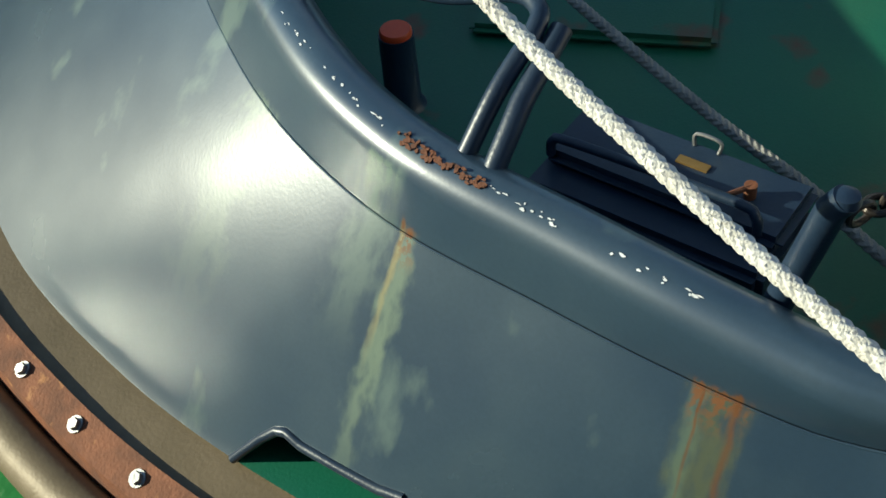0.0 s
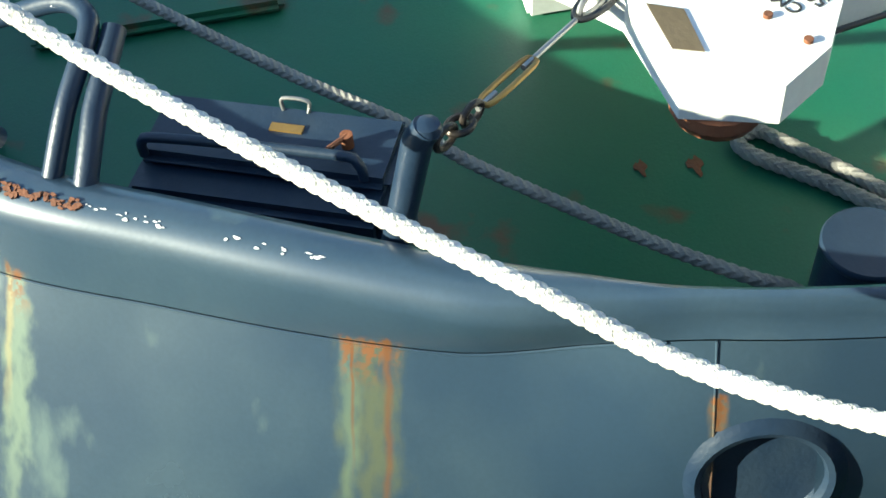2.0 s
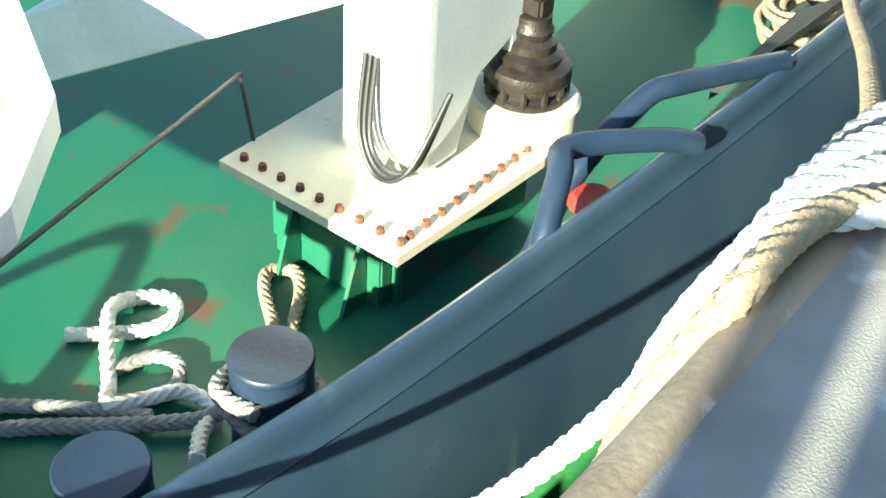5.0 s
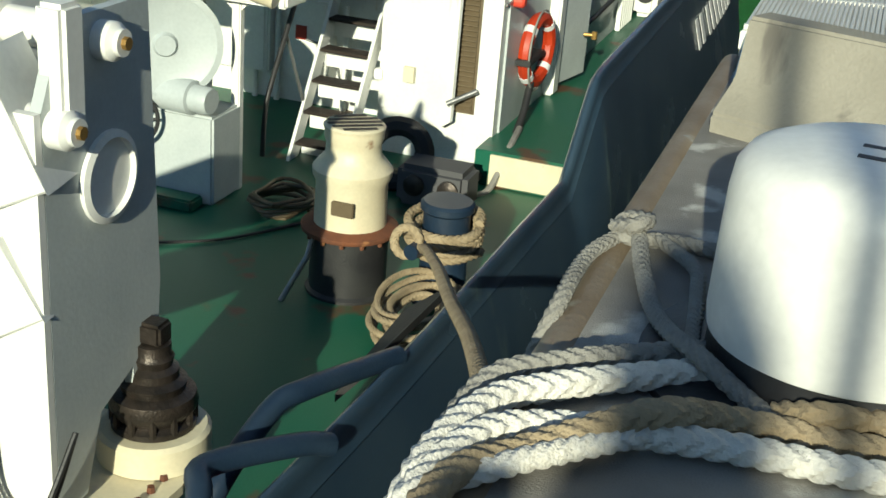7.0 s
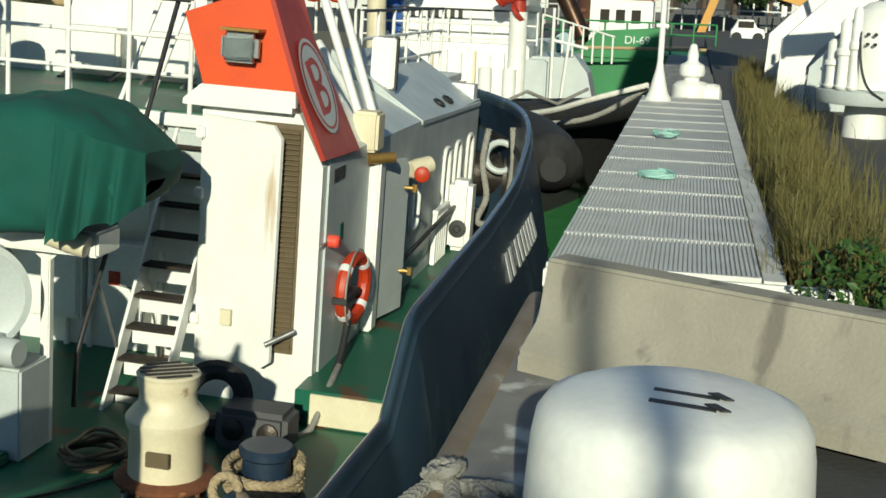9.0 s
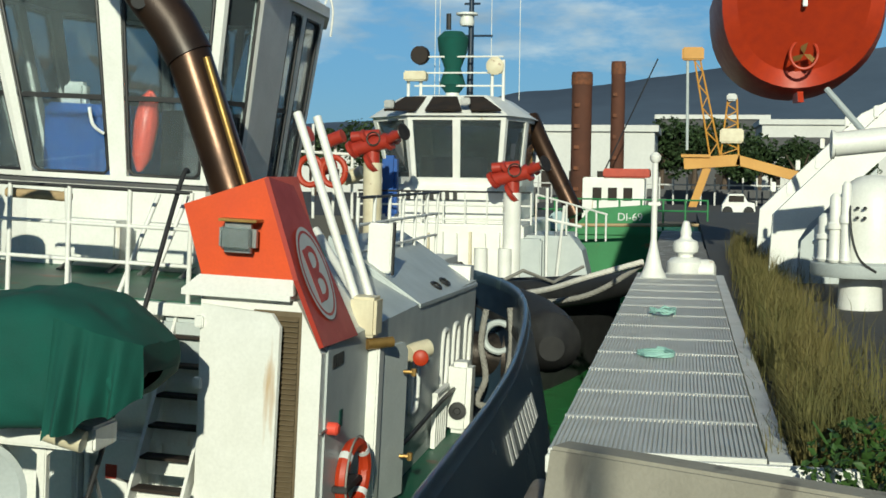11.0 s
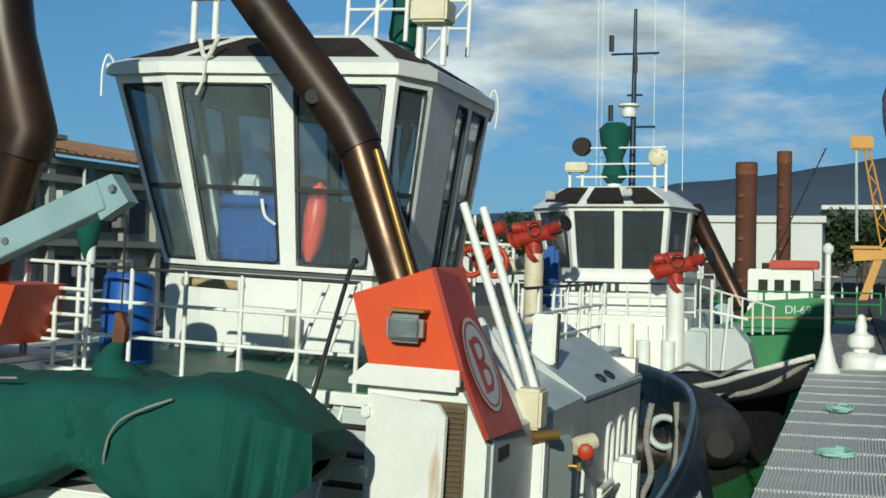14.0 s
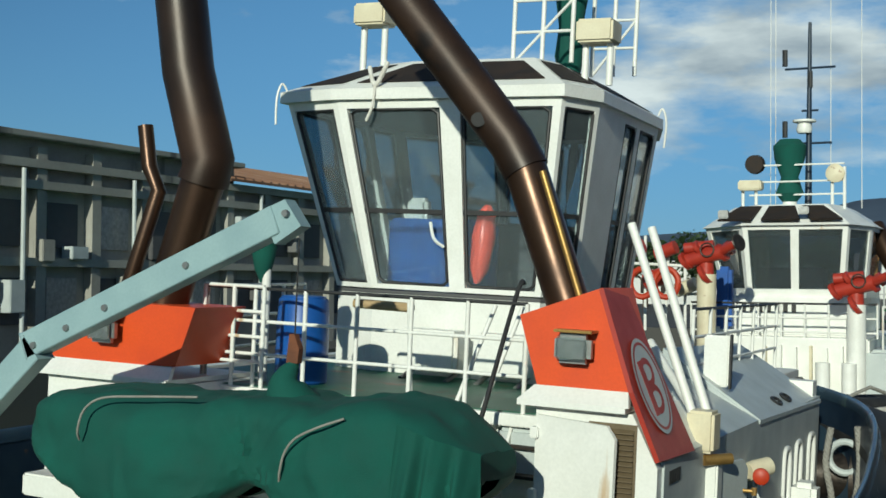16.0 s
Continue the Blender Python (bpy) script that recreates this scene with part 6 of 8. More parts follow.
lathe(bm, (-8.15, 11.9, 1.35), [(0.03, 0), (0.1, 0.15), (0.15, 0.4), (0.1, 0.5)], 14)
part("cover", bm, "tarp", th)

# ---- upper deck railing and gear ----
def railing(p, q, z0, h, bars, label, top="white", gap=0.6, tug=True, r=0.02):
    p, q = Vector((*p, z0)), Vector((*q, z0))
    th = thing("railing", label, "railing", p, tug=tug)
    n = max(1, round((q - p).length / gap))
    for i in range(n + 1):
        c = p.lerp(q, i / n)
        bm = B()
        cyl(bm, c, c + Vector((0, 0, h)), r * 1.2, n=10)
        part("post", bm, "white", th)
    for k in range(bars):
        up = Vector((0, 0, h * (k + 1) / bars))
        bm = B()
        cyl(bm, p + up, q + up, r, n=10)
        part("bar", bm, top if k == bars - 1 else "white", th)
    return th


railing((-8.52, 11.4), (-4.75, 11.4), 0.24, 1.06, 3, "white upper deck railing with a black top bar", "black", 0.62)
railing((-8.52, 11.4), (-8.9, 14.0), 0.24, 1.06, 3, "white upper deck side railing")
railing((-8.52, 11.35), (-7.75, 11.35), 0.24, 1.08, 4, "short white railing gate by the drum", "white", 0.38)
railing((-4.0, 14.8), (-4.0, 19.8), 0.24, 1.0, 3, "white side railing of the upper deck", "black", 0.9)
for p, q in (((-5.2, 11.45, 0.25), (-5.0, 11.9, 1.25)), ((-5.5, 11.45, 0.25), (-5.3, 11.9, 1.25)), ((-6.0, 11.45, 0.25), (-6.05, 11.42, 1.3))):
    bm = B()
    cyl(bm, p, q, 0.024, n=10)
    solo("rail_stay", bm, "white", "white slanting stay of the railing", "stay", p)
bm = B()
box(bm, (-8.5, 11.0, 0.10), (-5.4, 11.5, 0.18), 0.01)
solo("boat_deck_ledge", bm, "white", "white ledge with a wooden grating above the boat", "ledge", (-7, 11.2, 0.1))
br = thing("plastic_drum", "blue plastic drum standing on the upper deck", "drum", (-7.72, 12.1, 0.25))
part("body", lathe(B(), (-7.72, 12.1, 0.252), [(0.27, 0), (0.29, 0.02), (0.295, 0.3), (0.305, 0.32), (0.295, 0.34), (0.295, 0.62), (0.305, 0.64), (0.295, 0.66), (0.28, 0.92), (0.26, 0.95)], 32), "drum", br)
part("lid", lathe(B(), (-7.72, 12.1, 1.2), [(0.25, 0), (0.25, 0.02), (0.2, 0.025)], 28), "drum", br)
bm = B()
cyl(bm, (-6.75, 11.55, 1.2), (-6.05, 11.5, 1.19), 0.05, n=14)
solo("wooden_roller", bm, "wood", "tan wooden roller lashed to the railing", "roller", (-6.4, 11.5, 1.2))
for x0, x1 in ((-7.3, -6.5), (-6.3, -5.6)):
    bm = B()
    box(bm, (x0, 13.55, 0.36), (x1, 13.95, 0.85), 0.05)
    solo("deck_box", bm, "white", "white deck box below the wheelhouse windows", "deck box", ((x0 + x1) / 2, 13.7, 0.36))
    for x in (x0 + 0.1, x1 - 0.1):
        bm = B()
        cyl(bm, (x, 13.5, 0.25), (x, 13.9, 0.36), 0.03, n=8)
        solo("box_foot", bm, "steel", "steel foot under a deck box", "foot", (x, 13.5, 0.25))

# wheelhouse contents seen through the glass
for lo, hi, m_, nm, lab in (((-8.1, 14.7, 1.3), (-6.75, 15.3, 2.22), "drum", "pilot_seat", "blue upholstered seat inside the wheelhouse"),
                            ((-8.0, 16.8, 1.3), (-6.0, 17.6, 2.25), "soot", "steering_console", "dark steering console inside the wheelhouse"),
                            ((-7.95, 14.9, 2.1), (-7.65, 15.1, 2.5), "wallwhite", "chart_box", "pale box inside the wheelhouse"),
                            ((-6.45, 15.2, 1.3), (-5.7, 15.8, 2.15), "walldark", "chart_table", "dark chart table inside the wheelhouse")):
    bm = B()
    box(bm, lo, hi, 0.05)
    solo(nm, bm, m_, lab, nm.split("_")[-1], ((lo[0] + hi[0]) / 2, (lo[1] + hi[1]) / 2, lo[2]))
bm = B()
slab(bm, [(-7 + (x + 7) * 0.97, 16.5 + (y - 16.5) * 0.97, ZT - 0.03) for x, y in TOP], (0, 0, 0.02))
solo("wheelhouse_lining", bm, "walldark", "dark ceiling lining of the wheelhouse", "ceiling lining", (-7, 16.5, ZT - 0.03), smooth=False)
bm = B()
sweep(bm, [(-6.6, 14.28, 1.42), (-6.58, 14.3, 1.6), (-6.55, 14.33, 2.0), (-6.53, 14.36, 2.3), (-6.52, 14.36, 2.4)], [0.03, 0.12, 0.15, 0.11, 0.03], 14)
solo("float_bag", bm, "reflred", "red float bag hanging behind the window", "float", (-6.55, 14.3, 1.42))
for p, q in (((-6.95, 14.03, 1.85), (-7.12, 13.98, 2.15)),):
    bm = B()
    sweep(bm, smooth_path([p, (-7.05, 13.95, 1.95), q], 4), 0.02, 8)
    solo("grab_handle", bm, "white", "white curved grab handle", "handle", p)
# top of the wheelhouse: railing frames, horn boxes, covered gear
def antenna_frame(x0, x1, y, z0, z1, label):
    th = thing("mast_frame", label, "mast frame", ((x0 + x1) / 2, y, z0))
    for x in (x0, (x0 + x1) / 2, x1):
        bm = B()
        cyl(bm, (x, y, z0), (x, y + 0.02, z1), 0.03, n=10)
        part("post", bm, "white", th)
    for f in (0.3, 0.6, 0.95):
        bm = B()
        cyl(bm, (x0, y, z0 + (z1 - z0) * f), (x1, y, z0 + (z1 - z0) * f), 0.02, n=8)
        part("bar", bm, "white", th)
    bm = B()
    cyl(bm, (x0, y, z0), (x1, y, z0 + (z1 - z0) * 0.6), 0.02, n=8)
    part("brace", bm, "white", th)


antenna_frame(-6.55, -5.75, 15.0, 4.25, 5.6, "white tubular mast frame on the wheelhouse roof")
antenna_frame(-5.9, -5.3, 16.2, 4.25, 5.5, "white tubular mast frame by the covered gear")
for c in ((-8.6, 15.0, 4.95), (-5.4, 15.0, 4.6)):
    th = thing("signal_lamp_box", "yellow cream lamp box on white legs", "lamp box", (c[0], c[1], 4.2), "roof lamp boxes")
    bm = B()
    box(bm, (c[0] - 0.24, c[1] - 0.2, c[2] - 0.13), (c[0] + 0.24, c[1] + 0.2, c[2] + 0.16), 0.03)
    part("box", bm, "cream", th)
    for s in (-0.16, 0.16):
        bm = B()
        cyl(bm, (c[0] + s, c[1], 3.95), (c[0] + s, c[1], c[2] - 0.12), 0.045, n=10)
        part("leg", bm, "white", th)
bm = B()
lathe(bm, (-6.15, 16.0, 4.2), [(0.14, 0), (0.2, 0.3), (0.16, 0.7), (0.22, 1.1), (0.26, 1.5), (0.12, 1.75)], 16)
solo("covered_radar", bm, "tarp", "green covered equipment on the wheelhouse roof", "covered gear", (-6.15, 16, 4.2))
bm = B()
sweep(bm, smooth_path([(-8.1, 14.02, 4.1), (-7.95, 13.92, 3.85), (-7.8, 13.95, 4.15)], 6), 0.03, 8)
sweep(bm, smooth_path([(-7.95, 13.92, 3.9), (-7.97, 13.9, 3.6), (-8.05, 13.9, 3.4)], 5), 0.02, 8)
solo("roof_rag", bm, "ropewhite", "white cloth strip tied at the wheelhouse roof", "cloth", (-8, 13.95, 4.0))
for x in (-9.5, -5.27):
    bm = B()
    sweep(bm, smooth_path([(x, 14.3 if x < -8 else 17.3, 3.85), (x + (0.06 if x > -8 else -0.06), 14.25 if x < -8 else 17.3, 3.95), (x + (0.12 if x > -8 else -0.1), 14.2 if x < -8 else 17.3, 3.75), (x + (0.1 if x > -8 else -0.1), 14.2 if x < -8 else 17.3, 3.4)], 5), 0.015, 8)
    solo("gutter_pipe", bm, "white", "thin white gutter pipe at the roof corner", "pipe", (x, 15, 3.8))

# ---- gear on the quay side of the deckhouse ----
lr = thing("life_ring", "orange life ring with white bands on the deckhouse side", "life ring", (-3.05, 11.45, -1.65))
RC = Vector((-3.05, 11.45, -1.28))
bm = B()
ring(bm, RC, Vector((0.12, 1, 0)).normalized(), Vector((0, 0, 1)), 0.30, 0.30, 0.065, 36)
rr_ = part("ring", bm, "ring", lr)
for k in range(4):
    a = radians(45 + 90 * k)
    bm = B()
    tv = Vector((0.12, 1, 0)).normalized()
    sweep(bm, [RC + tv * 0.30 * math.cos(a + d) + Vector((0, 0, 0.30 * math.sin(a + d))) for d in (-0.11, 0, 0.11)], 0.068, 14)
    part("band", bm, "textwhite", rr_, "white band")
bm = B()
sweep(bm, smooth_path([RC + Vector((0.03, 0.38 * math.cos(radians(a)), 0.38 * math.sin(radians(a)))) for a in range(0, 361, 30)], 3), 0.010, 8)
part("grab_line", bm, "ropegrey", lr)
bm = B()
box(bm, (-3.15, 11.05, -1.36), (-3.0, 11.6, -1.30), 0.01)
part("bracket", bm, "black", lr)
bm = B()
sweep(bm, smooth_path([(-3.04, 11.3, -1.55), (-3.02, 11.0, -1.85), (-3.05, 10.55, -2.1), (-3.2, 10.0, DECK + 0.05), (-3.3, 9.6, DECK + 0.04)], 6), 0.035, 10)
solo("black_hose", bm, "black", "black hose hanging to the deck", "hose", (-3.04, 11.3, -1.55))
bm = B()
sweep(bm, smooth_path([(-3.0, 10.9, -1.9), (-2.95, 10.4, -1.95), (-3.0, 10.05, DECK + 0.02), (-3.1, 9.8, DECK + 0.03)], 5), 0.03, 8)
solo("white_strap", bm, "ropegrey", "pale strap lying over the deck step", "strap", (-3.0, 10.9, -1.9))
sdr = thing("side_door", "pale grey steel side door with white frame", "door", (-3.1, 12.8, -1.9))
bm = B()
box(bm, (-3.15, 12.2, -1.92), (-3.03, 12.42, -0.15), 0.02)
part("frame_post", bm, "white", sdr)
bm = B()
slab(bm, [(-3.06, 12.45, -1.85), (-2.93, 13.1, -1.85), (-2.93, 13.1, -0.3), (-2.95, 13.0, -0.2), (-3.06, 12.45, -0.2)], (-0.04, 0.01, 0))
lf = part("leaf", bm, "grey", sdr, smooth=False)
for z in (-1.4, -0.5):
    bm = B()
    cyl(bm, (-2.93, 12.9, z), (-2.80, 12.92, z), 0.02, n=8)
    cyl(bm, (-2.82, 12.92, z - 0.04), (-2.82, 12.92, z + 0.04), 0.03, n=8)
    part("handle", bm, "brass", lf)
th = thing("wall_lamp", "orange and cream bulkhead light on the side wall", "lamp", (-3.1, 14.1, -0.5))
part("body", lathe(B(), (-3.12, 14.0, -0.48), [(0.1, 0), (0.11, 0.1), (0.1, 0.3), (0.06, 0.32)], 18, (0.6, 0.75, 0.2)), "cream", th)
part("lens_cap", lathe(B(), (-2.95, 13.88, -0.50), [(0.06, 0), (0.09, 0.02), (0.09, 0.07), (0.06, 0.08)], 18, (-0.2, 1, 0)), "ring", th)
th = thing("red_lamp", "small red lamp on the casing corner", "lamp", (-3.12, 10.86, -0.75))
part("lamp_body", lathe(B(), (-3.15, 10.86, -0.72), [(0.06, 0), (0.06, 0.08), (0.04, 0.1)], 16, (1, 0, 0)), "reflred", th)
part("lamp_arm", lathe(B(), (-3.15, 10.6, -0.72), [(0.012, 0), (0.012, 0.25)], 8, (0, 1, 0)), "steel", th)
bm = B()
cyl(bm, (-3.14, 12.1, -0.12), (-2.92, 12.28, -0.1), 0.055, n=16)
solo("pipe_stub", bm, "brass", "tan capped pipe stub on the side wall", "pipe", (-3.1, 12.1, -0.15))
bm = B()
for k in range(5):
    box(bm, (-3.148, 10.9 + 0.075 * k, -0.19), (-3.142, 10.96 + 0.075 * k, -0.07))
solo("name_bars", bm, "text", "dark unreadable lettering bars on the casing", "lettering", (-3.14, 11.05, -0.13), smooth=False)
bm = B()
box(bm, (-3.148, 11.2, -0.78), (-3.14, 11.3, -0.62))
solo("notice", bm, "tarp", "small green notice on the side wall", "sign", (-3.14, 11.25, -0.7), smooth=False)
bm = B()
sweep(bm, smooth_path([(-3.13, 13.3, -1.45), (-3.03, 13.35, -1.42), (-3.03, 15.9, -1.32), (-3.03, 17.7, -1.3), (-3.13, 17.75, -1.3)], 4), 0.028, 10)
solo("wall_handrail", bm, "black", "black handrail along the deckhouse side", "handrail", (-3.1, 15, -1.4))
vr = thing("vent_rack", "white slatted rack on the side deck", "rack", (-3.0, 16.2, -1.92))
for k in range(6):
    bm = B()
    box(bm, (-3.12, 15.6 + 0.14 * k, -1.92), (-3.06, 15.65 + 0.14 * k, -1.25), 0.005)
    part("slat", bm, "white", vr)
bm = B()
box(bm, (-3.12, 15.58, -1.25), (-3.05, 16.4, -1.2), 0.005)
part("top_bar", bm, "white", vr)
fb = thing("fan_box", "white fan box with a black round inlet", "ventilator", (-2.95, 17.0, -1.92))
bm = B()
box(bm, (-3.12, 16.6, -1.92), (-2.8, 17.0, -0.95), 0.07)
part("case", bm, "white", fb)
part("inlet", lathe(B(), (-2.96, 16.6, -1.6), [(0.12, 0), (0.12, 0.03), (0.05, 0.035), (0.04, 0.05)], 20, (0, -1, 0)), "black", fb)
for y in (16.3, 16.9):
    bm = B()
    ring(bm, Vector((-3.28, y, 0.1)), Vector((0, 1, 0)), Vector((-0.8, 0, 0.5)).normalized(), 0.12, 0.07, 0.02)
    solo("lifting_eye", bm, "black", "black lifting eye on the sloping roof", "eye", (-3.28, y, 0.1))
for p, q in (((-3.22, 12.2, 0.1), (-4.12, 12.6, 2.15)), ((-3.1, 12.3, 0.1), (-3.95, 12.75, 2.12)), ((-3.24, 12.15, 0.12), (-4.1, 13.2, 0.7)), ((-3.2, 12.2, 0.2), (-4.1, 13.4, 0.9))):
    bm = B()
    cyl(bm, p, q, 0.045, n=12)
    solo("brace_tube", bm, "white", "white slanting brace tube above the deckhouse", "brace", p)
bm = B()
box(bm, (-3.32, 12.05, -0.05), (-3.05, 12.35, 0.35), 0.03)
solo("roof_bracket", bm, "cream", "cream stained bracket at the foot of the braces", "bracket", (-3.2, 12.2, 0))
th = thing("signal_board", "white board with a black edge on the roof", "board", (-3.7, 14.9, 0.4))
bm = B()
box(bm, (-3.86, 14.8, 0.35), (-3.56, 14.86, 0.95), 0.02)
part("board", bm, "white", th)
bm = B()
box(bm, (-3.558, 14.79, 0.33), (-3.53, 14.87, 0.97), 0.005)
part("edge", bm, "black", th)
for c in ((-4.4, 13.3, 0.25), (-4.6, 14.2, 0.25)):
    bm = B()
    lathe(bm, c, [(0.2, 0), (0.22, 0.2), (0.22, 0.6), (0.12, 0.72)], 20)
    solo("vent_cowl", bm, "white", "white round ventilator on the upper deck", "ventilator", c)

# bow winch and gear ahead of the deckhouse
bw = thing("bow_winch", "dark towing winch with ropes on the foredeck", "winch", (-3.0, 18.9, DECK))
part("drum", lathe(B(), (-3.4, 19.2, -1.2), [(0.55, 0), (0.55, 0.05), (0.35, 0.06), (0.35, 0.7), (0.55, 0.71), (0.55, 0.78)], 28, (1, 0, 0)), "darksteel", bw)
bm = B()
box(bm, (-3.6, 18.9, DECK), (-2.5, 19.5, -1.7), 0.04)
part("bed", bm, "blue", bw)
bm = B()
ring(bm, Vector((-2.75, 18.7, -0.85)), Vector((1, 0, 0)), Vector((0, 0, 1)), 0.22, 0.22, 0.05, 24)
part("handwheel", bm, "grey", bw)
rope("rope", [(-2.9, 18.3, -0.4), (-2.95, 18.3, -0.9), (-2.85, 18.25, -1.4), (-2.95, 18.2, -1.75), (-2.75, 18.1, -1.8), (-2.4, 18.0, -1.8), (-2.3, 18.2, -1.75)], 0.045, "ropegrey", "pale rope hanging at the bow winch", step=0.03)
rope("rope", [(-2.55, 18.3, -0.35), (-2.5, 18.3, -0.9), (-2.55, 18.25, -1.45), (-2.65, 18.2, -1.6)], 0.045, "ropegrey", "pale rope hanging at the bow", step=0.03)
bm = B()
box(bm, (-3.6, 17.2, DECK + 0.005), (-2.1, 20.0, DECK + 0.06))
solo("foredeck_mat", bm, "louvre", "brown worn foredeck surface", "deck mat", (-2.8, 18.5, DECK), smooth=False)
n0 = len(RAIL) - 26
bm = B()
sweep(bm, [RAIL[i] + outward(i) * 0.34 + Vector((0, 0, -0.62)) for i in range(n0, len(RAIL))], [0.18] + [0.44] * (len(RAIL) - n0 - 1), 18)
solo("bow_fender", bm, "rubber", "thick black rubber bow fender", "fender", RAIL[n0])
for f in (4, 9):
    i = n0 + f
    c = RAIL[i] + outward(i) * 0.78 + Vector((0, 0, -0.62))
    bm = B()
    lathe(bm, c - outward(i) * 0.08, [(0.1, 0), (0.12, 0.05), (0.07, 0.06)], 16, outward(i))
    solo("fender_socket", bm, "soot", "round socket in the bow fender", "socket", c)
# lettering bars on the bow
nm = thing("name_bars", "white lettering bars on the dark blue bow plating", "lettering", (-1.8, 15.5, -1.55))
ys = [12.45, 12.75, 13.2, 13.5, 13.8, 14.08, 14.36, 14.62, 14.9]
for k, y in enumerate(ys):
    i = max(j for j in range(len(SEAM)) if SEAM[j].y <= y)
    s = (y - SEAM[i].y) / (SEAM[i + 1].y - SEAM[i].y)
    hi, lo = SEAM[i].lerp(SEAM[i + 1], s), LOW[i].lerp(LOW[i + 1], s)
    n = outward(i)
    a, b = (hi.lerp(lo, f) + n * (0.05 * math.sin(math.pi * f) + 0.012) for f in ((hi.z + q) / (hi.z - lo.z) for q in (0.98, 1.26)))
    w = Vector((0, 0.15, 0))
    bm = B()
    slab(bm, [a - w / 2, a + w / 2, b + w / 2, b - w / 2], n * 0.006)
    part("bar", bm, "textwhite", nm, smooth=False)

# foot of the casing: grey cover, tyre, hose coil
bm = B()
box(bm, (-3.62, 9.35, DECK), (-3.0, 9.75, DECK + 0.36), 0.05)
gc = thing("gear_cover", "grey steel gear cover with round bosses on the deck", "gear cover", (-3.3, 9.5, DECK))
part("case", bm, "walldark", gc)
for x in (-3.45, -3.15):
    part("boss", lathe(B(), (x, 9.35, DECK + 0.2), [(0.09, 0), (0.09, 0.03), (0.05, 0.05)], 18, (0, -1, 0)), "darksteel", gc)
bm = B()
ring(bm, Vector((-3.75, 9.7, DECK + 0.32)), Vector((1, 0.3, 0)).normalized(), Vector((0, 0.2, 1)).normalized(), 0.24, 0.24, 0.09, 28)
solo("tyre_fender", bm, "rubber", "black rubber tyre against the casing", "tyre", (-3.75, 9.7, DECK))
coil = [(-4.35 + (0.22 + 0.05 * math.sin(k * 0.9)) * math.cos(2 * math.pi * k / 20), 8.75 + (0.3 + 0.05 * math.cos(k * 0.7)) * math.sin(2 * math.pi * k / 20), DECK + 0.03 + 0.012 * (k / 20) * 2) for k in range(20 * 6)]
bm = B()
sweep(bm, coil, 0.018, 8)
solo("hose_coil", bm, "louvre", "brown hose coiled on the green deck", "hose", (-4.35, 8.75, DECK))
bm = B()
sweep(bm, smooth_path([(-3.75, 9.3, DECK + 0.02), (-3.9, 8.9, DECK + 0.02), (-4.4, 8.0, DECK + 0.02), (-4.9, 7.6, DECK + 0.02)], 6), 0.012, 6)
solo("deck_cable", bm, "black", "thin black cable across the deck", "cable", (-3.75, 9.3, DECK))
bm = B()
sweep(bm, [(-3.62, 7.2, DECK), (-3.5, 7.35, DECK + 0.3), (-3.48, 7.4, -1.8)], 0.02, 8)
solo("capstan_lever", bm, "steel", "pale steel lever leaning on the capstan", "lever", (-3.62, 7.2, DECK))

# ---- walkway of ribbed aluminium panels ----
walkway = thing("walkway", "pale ribbed aluminium walkway along the quay", "walkway", (-0.1, 13, -0.12), tug=False, kind="structure")
PW, PLN = 1.15, 0.98
bm = B()
box(bm, (-PW / 2, 0, -0.05), (PW / 2, PLN - 0.004, -0.008))
for k in range(44):
    x = -PW / 2 + PW * (k + 0.5) / 44
    slab(bm, [(x - 0.008, 0.03, 0.008), (x + 0.008, 0.03, 0.008), (x + 0.008, PLN - 0.03, 0.008), (x - 0.008, PLN - 0.03, 0.008)], (0, 0, -0.0159))
for y0, y1 in ((0.0, 0.028), (PLN - 0.028, PLN - 0.004)):
    box(bm, (-PW / 2, y0, -0.0079), (PW / 2, y1, 0.009))
panel_mesh = finish(bm, False)
panel_mesh.materials.append(M["alu"])
for k in range(13):
    ob = new("panel", panel_mesh)
    ob.parent = walkway
    ob.matrix_parent_inverse = Matrix()
    ob.location = Vector((-0.105, 6.76 + k * PLN, 0.10)) - Vector((-0.1, 13, -0.12))
bm = B()
box(bm, (-0.69, 6.70, -0.02), (0.95, 6.755, 0.085), 0.008)
part("front_beam", bm, "white", walkway)
bm = B()
box(bm, (-0.69, 6.76, -0.1), (-0.60, 19.5, 0.05))
part("side_beam", bm, "alu", walkway, smooth=False)
bm = B()
slab(bm, [(-0.62, 5.9, -0.02), (-0.44, 5.9, -0.02), (-0.42, 6.7, 0.06), (-0.66, 6.7, 0.06)], (0, 0, 0.012))
part("ramp_plate", bm, "davit", walkway, "blue-grey ramp plate", smooth=False)
bm = B()
box(bm, (0.482, 6.76, -0.1), (0.60, 19.5, 0.096))
part("kerb", bm, "alu", walkway, smooth=False)
for y, sx in ((10.5, 1.0), (13.6, 0.9)):
    pts = []
    for k in range(40):
        a = 2 * math.pi * k / 12
        pts.append((-0.19 + (0.13 * sx + 0.02 * math.sin(k * 1.3)) * math.cos(a), y + 0.18 * math.sin(a) + 0.03 * math.cos(k * 0.8), 0.115 + 0.01 * (k / 12) + (0.04 if y > 13 else 0) * abs(math.sin(k))))
    rope("rope", pts, 0.011, "ropemint", "small coil of mint green rope on the walkway", tug=False, step=0.02)

